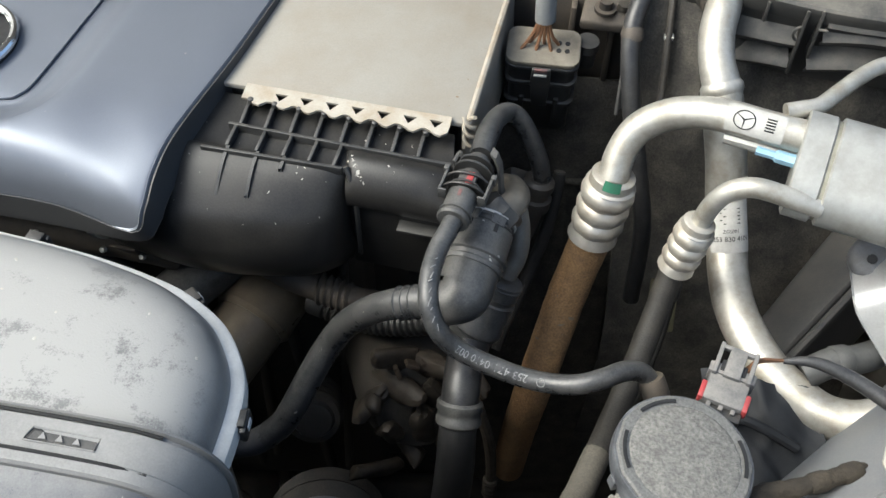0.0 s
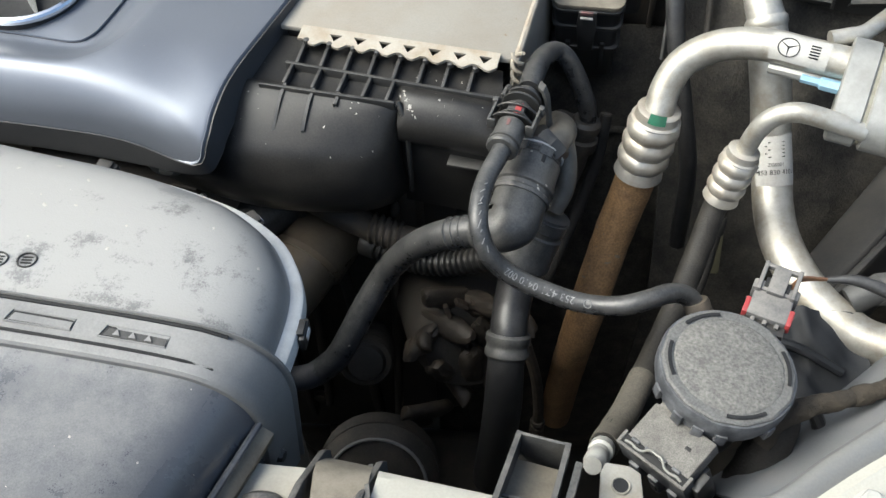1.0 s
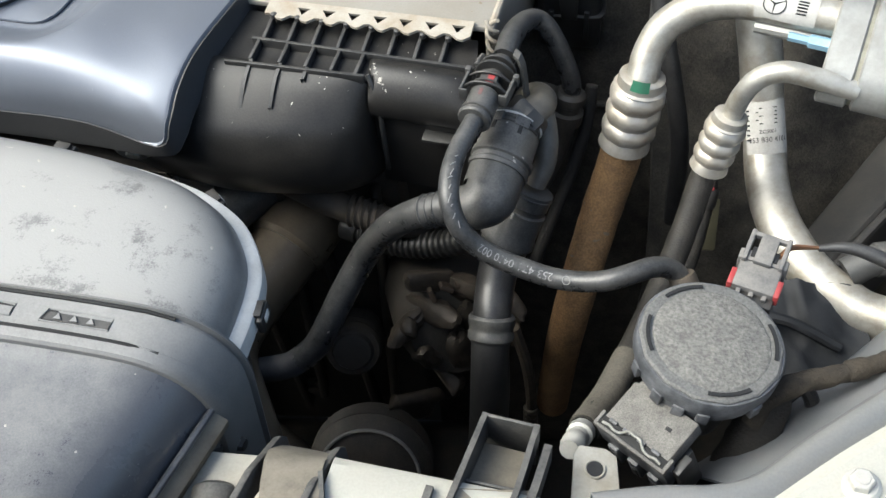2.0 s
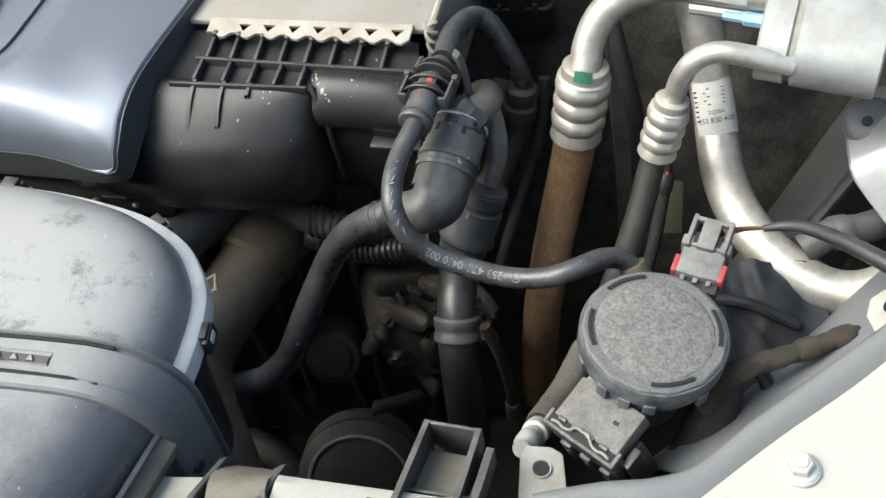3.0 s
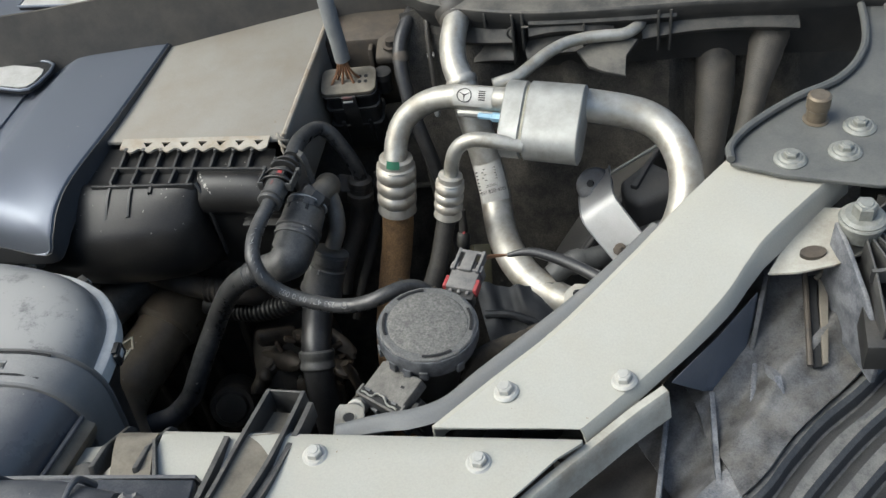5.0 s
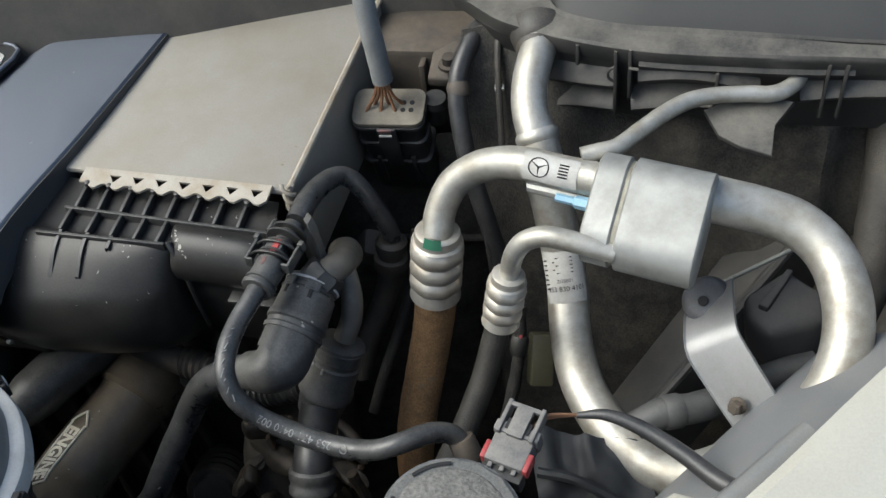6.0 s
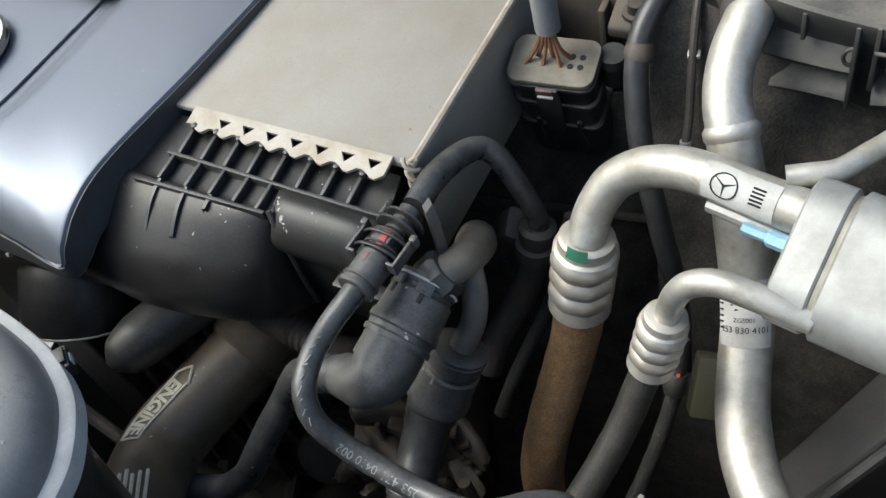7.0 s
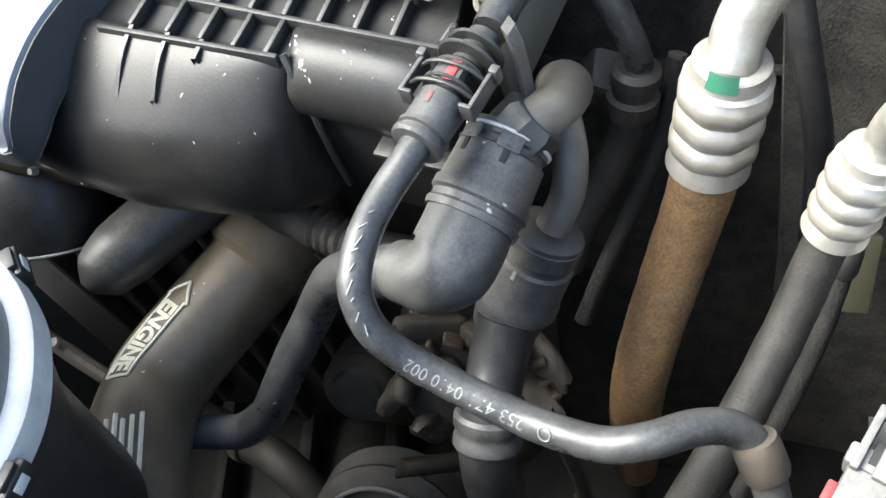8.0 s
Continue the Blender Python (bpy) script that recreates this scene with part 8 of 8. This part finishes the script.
hs = thing("heater_connector", (0.05, 0.42, 0.9), "dark hose connector below the curled hose", "connector")
part("collar", turned((0.0635, 0.431, 0.935), (0.060, 0.428, 0.912), [(0, 0.008), (0.1, 0.0105), (0.35, 0.0105), (0.4, 0.009), (0.6, 0.009), (0.65, 0.0115), (1, 0.0115)], 18), SOOT, hs)
part("pipe", tube([(0.060, 0.428, 0.914), (0.056, 0.424, 0.895), (0.047, 0.415, 0.875), (0.036, 0.402, 0.858), (0.03, 0.39, 0.84)], 0.0085, 14), SOOT, hs)
part("lug", box(pose(0.052, 0.440, 0.915, 20, 30, 10), (0.03, 0.02, 0.02), 0.004, 2), SOOT, hs)
thinc = thing("thin_black_cable", (0.06, 0.40, 0.86), "thin black cable running down behind the connectors", "cable")
part("cable", tube([(0.078, 0.445, 0.925), (0.074, 0.43, 0.90), (0.064, 0.41, 0.875), (0.05, 0.385, 0.85), (0.04, 0.37, 0.825)], 0.0042, 12), TAPEDARK, thinc)
part("end_sleeve", turned((0.078, 0.446, 0.926), (0.076, 0.438, 0.912), [(0, 0.004), (0.5, 0.0045), (1, 0.004)], 10), SOOT, thinc)
shield = thing("heat_shield_edge", (0.115, 0.5, 0.95), "pale sheet-metal shield edge behind the black pipe", "shield")
part("sheet", slab([(0.135, 0.503, 1.020), (0.118, 0.503, 1.020), (0.119, 0.499, 0.931), (0.126, 0.499, 0.942)], (0, 0.002, 0), 0.0004), GREYMETAL, shield)
part("rim", tube([(0.1175, 0.502, 1.020), (0.118, 0.500, 0.975), (0.1188, 0.498, 0.931)], 0.0014, 8), GREYMETAL, shield)
low_mat = thing("lower_insulation_mat", (0.05, 0.5, 0.7), "dark brown felt behind the engine pipes", "insulation")
rows = []
for i in range(9):
    x = -0.05 + i * 0.0235
    rows.append([(x, 0.528 + 0.004 * math.sin(i * 2.2), 0.935), (x, 0.512 + 0.008 * math.sin(i * 1.7), 0.88), (x + 0.003, 0.495 + 0.008 * math.sin(i * 2.9), 0.81), (x, 0.478 + 0.006 * math.sin(i), 0.73), (x, 0.45, 0.60), (x, 0.44, 0.44)])
part("mat", sheet(smooth_rows(rows, 3, 3), 0.004), FELT, low_mat)
part("seam", tube([(-0.05, 0.503, 0.86), (0.03, 0.500, 0.862), (0.138, 0.498, 0.858)], 0.003, 8), FELT, low_mat)

felt = thing("insulation_mat", (0.2, 0.46, 0.9), "grey-brown speckled felt insulation behind the pipes", "insulation")
rows = []
for i in range(15):
    x = 0.118 + i * 0.023 - 0.004 * math.sin(i * 3.3)
    y = 0.478 - 0.10 * (x - 0.1)
    rows.append([(x, y + 0.022 + 0.006 * math.sin(i * 2.1), 1.045), (x, y + 0.01 * math.sin(i * 1.9), 1.0), (x, y - 0.012 + 0.006 * math.sin(i * 2.7), 0.95), (x + 0.004, y - 0.022 + 0.008 * math.sin(i * 1.3), 0.89), (x + 0.008, y - 0.04 + 0.006 * math.sin(i), 0.82), (x + 0.008, y - 0.06, 0.74), (x, y - 0.07, 0.62)])
part("mat", sheet(smooth_rows(rows, 3, 3), 0.004), FELT, felt)

# ---- dried splashes and grit on the upper faces ----
from mathutils.bvhtree import BVHTree


def splashes(thing_, piece, count, spot, size, material, seed, name="dried_splashes", line=None):
    """Small flat specks lying on one part, within a stretch of the plan or along a line."""
    rng = random.Random(seed)
    ob_ = next(c_ for c_ in thing_.children if c_.name.split(".")[0] == piece)
    src_ = bmesh.new()
    src_.from_mesh(ob_.data)
    tree_ = BVHTree.FromBMesh(src_)
    out_b = bmesh.new()
    for _ in range(count):
        if line:
            u_ = rng.random()
            x_ = line[0] + (line[2] - line[0]) * u_ + rng.gauss(0, 0.0012)
            y_ = line[1] + (line[3] - line[1]) * u_ + rng.gauss(0, 0.0012)
        else:
            x_, y_ = rng.uniform(spot[0], spot[1]), rng.uniform(spot[2], spot[3])
        at_, nrm_, _i, _d = tree_.ray_cast(V((x_, y_, 1.3)), V((0, 0, -1)))
        if at_ is None:
            continue
        if nrm_.z < 0:
            nrm_ = -nrm_
        if nrm_.z < 0.12:
            continue
        a_ = nrm_.orthogonal().normalized()
        c_ = nrm_.cross(a_)
        r_ = size * (0.35 + rng.random() ** 3 * 1.4)
        st_ = 1 + rng.random() * 1.6
        tw_ = rng.random() * 6.28
        a_, c_ = a_ * math.cos(tw_) + c_ * math.sin(tw_), c_ * math.cos(tw_) - a_ * math.sin(tw_)
        ring_ = []
        for k_ in range(7):
            g_ = 6.2832 * k_ / 7
            q_ = r_ * (0.7 + 0.6 * rng.random())
            ring_.append(out_b.verts.new(at_ + nrm_ * 0.0001 + a_ * math.cos(g_) * q_ * st_ + c_ * math.sin(g_) * q_))
        top_ = out_b.verts.new(at_ + nrm_ * (0.0002 + r_ * 0.25))
        for k_ in range(7):
            out_b.faces.new((ring_[k_], ring_[(k_ + 1) % 7], top_))
    src_.free()
    part(name, out_b, material, thing_, kind="stuff")


splashes(cooler, "end_tank_bulge", 45, (-0.20, -0.06, 0.345, 0.42), 0.00035, GRIT, 3)
splashes(cooler, "end_tank_wall", 26, None, 0.0004, GRIT, 4, line=(-0.053, 0.386, -0.045, 0.374))
splashes(cooler, "end_tank_wall", 30, (-0.055, 0.005, 0.365, 0.41), 0.0003, GRIT, 5)
splashes(cover, "moulded_shell", 40, (-0.30, -0.07, 0.35, 0.60), 0.00035, GRIT, 6)
splashes(scoop, "upper_shell", 26, (-0.25, -0.03, 0.0, 0.09), 0.0006, GRIT, 7)
splashes(airbox, "lid", 60, (-0.30, -0.10, 0.22, 0.33), 0.0005, GRIT, 8)
splashes(airbox, "duct_body", 50, (-0.30, -0.11, 0.09, 0.19), 0.0006, GRIT, 9)
splashes(radh, "connector", 14, (0.0, 0.05, 0.31, 0.36), 0.0006, GRIT, 10)
splashes(radh, "hose", 26, (-0.09, 0.0, 0.29, 0.34), 0.0005, GRIT, 11)
splashes(charge, "hose", 20, (-0.19, -0.10, 0.25, 0.40), 0.0005, GRIT, 12)
splashes(support, "top_panel", 150, (0.0, 0.05, 0.036, 0.056), 0.00022, MUD, 13, "mud_specks")
splashes(support, "top_panel", 40, (0.0, 0.18, 0.05, 0.12), 0.0002, MUD, 14, "mud_specks")
splashes(support, "lower_panel", 120, (0.02, 0.07, -0.03, 0.02), 0.00025, MUD, 15, "mud_specks")
splashes(rail, "top_panel", 30, (0.14, 0.36, 0.10, 0.27), 0.0002, MUD, 16, "mud_specks")
splashes(cooler, "top_plate", 26, None, 0.00035, MUD, 18, "mud_specks", line=(0.0, 0.41, 0.045, 0.53))
splashes(suction, "hose", 60, (0.05, 0.11, 0.34, 0.40), 0.0007, MUD, 17, "mud_specks")

# ---- small pieces go under the part that carries them ----
def middle(ob_):
    """The mean of a part's vertices."""
    co_ = np.empty(len(ob_.data.vertices) * 3)
    ob_.data.vertices.foreach_get("co", co_)
    return co_.reshape(-1, 3).mean(axis=0)


def nest(own, host, *names):
    """Puts the named parts of a thing under the nearest of its parts called host."""
    kids = [(c_, c_.name.split(".")[0]) for c_ in own.children]
    hosts = [(c_, middle(c_)) for c_, n_ in kids if n_ == host]
    for c_, n_ in kids:
        if n_ in names and hosts:
            at_ = middle(c_)
            c_.parent = min(hosts, key=lambda h_: float(np.abs(h_[1] - at_).sum()))[0]
            c_.matrix_parent_inverse = Matrix.Identity(4)


nest(cover, "dark_skirt", "skirt_lip")
nest(cover, "emblem_dish", "emblem_ring", "emblem_bar")
nest(cover, "slot", "slot_insert", "slot_rim")
nest(airbox, "slot", "tooth", "slot_frame", "slot_floor")
nest(airbox, "lid", "moulded_mark", "mark_bar")
nest(airbox, "belt", "groove")
nest(airbox, "clip", "clip_window", "clip_hook")
nest(cooler, "end_tank_bulge", "rib")
nest(cooler, "end_tank_wall", "crimp_lug", "ledge")
nest(suction, "sticker", "round_mark", "mark_spoke", "print_bar")
nest(suction, "ferrule", "paint_mark")
nest(ret, "pipe", "print", "print_bar")
nest(charge, "hose", "print", "print_frame", "print_bar")
nest(small, "connector", "clip_arm", "clip_bridge", "clip_hook", "release_tab", "red_mark", "flange_ring", "saddle", "neck")
nest(small, "hose", "print_bar", "print", "print_mark")
nest(radh, "connector", "lock_tab", "lock_notch", "edge_ring", "retaining_wire")
nest(radh, "hose", "bead")
nest(low, "connector", "worn_mark", "edge_ring")
nest(act, "plug", "plug_latch", "plug_rail", "red_lock", "plug_step", "latch_gap", "latch_end")
nest(act, "plug_seat", "seat_tooth")
nest(act, "cap", "slot", "crust")
nest(act, "housing", "skirt_rib")
nest(relay, "holder", "terminal", "socket", "spring_clip", "clip_slot", "holder_rim", "holder_cheek")
nest(relay, "block", "block_hole", "ear")
nest(ecu, "plug_body", "plug_latch", "plug_face", "red_mark", "white_mark", "pin_hole", "body_rim")
nest(ecu, "lower_housing", "side_rib")
nest(strap, "rubber_pad", "pad_hole")
nest(tower, "plate", "flange_bolt", "raised_lip", "washer_step")
nest(rail, "top_panel", "flange_bolt")
nest(rail, "side_flange", "slot")
nest(support, "bracket_tab", "tab_hole", "tab_rim")
nest(support, "front_flange", "grommet")
nest(liner, "label_plate", "print_bar")
nest(scoop, "upper_shell", "clip_rib")
nest(alt, "housing", "cast_lump", "cast_lug", "vent_fin")
nest(fan, "base", "fan_ribs", "rib_arc")
nest(block, "body", "clamp_bolt", "gap_gasket", "gap_slot", "seal_tab")
nest(strap, "rubber_pad", "pad_screw")
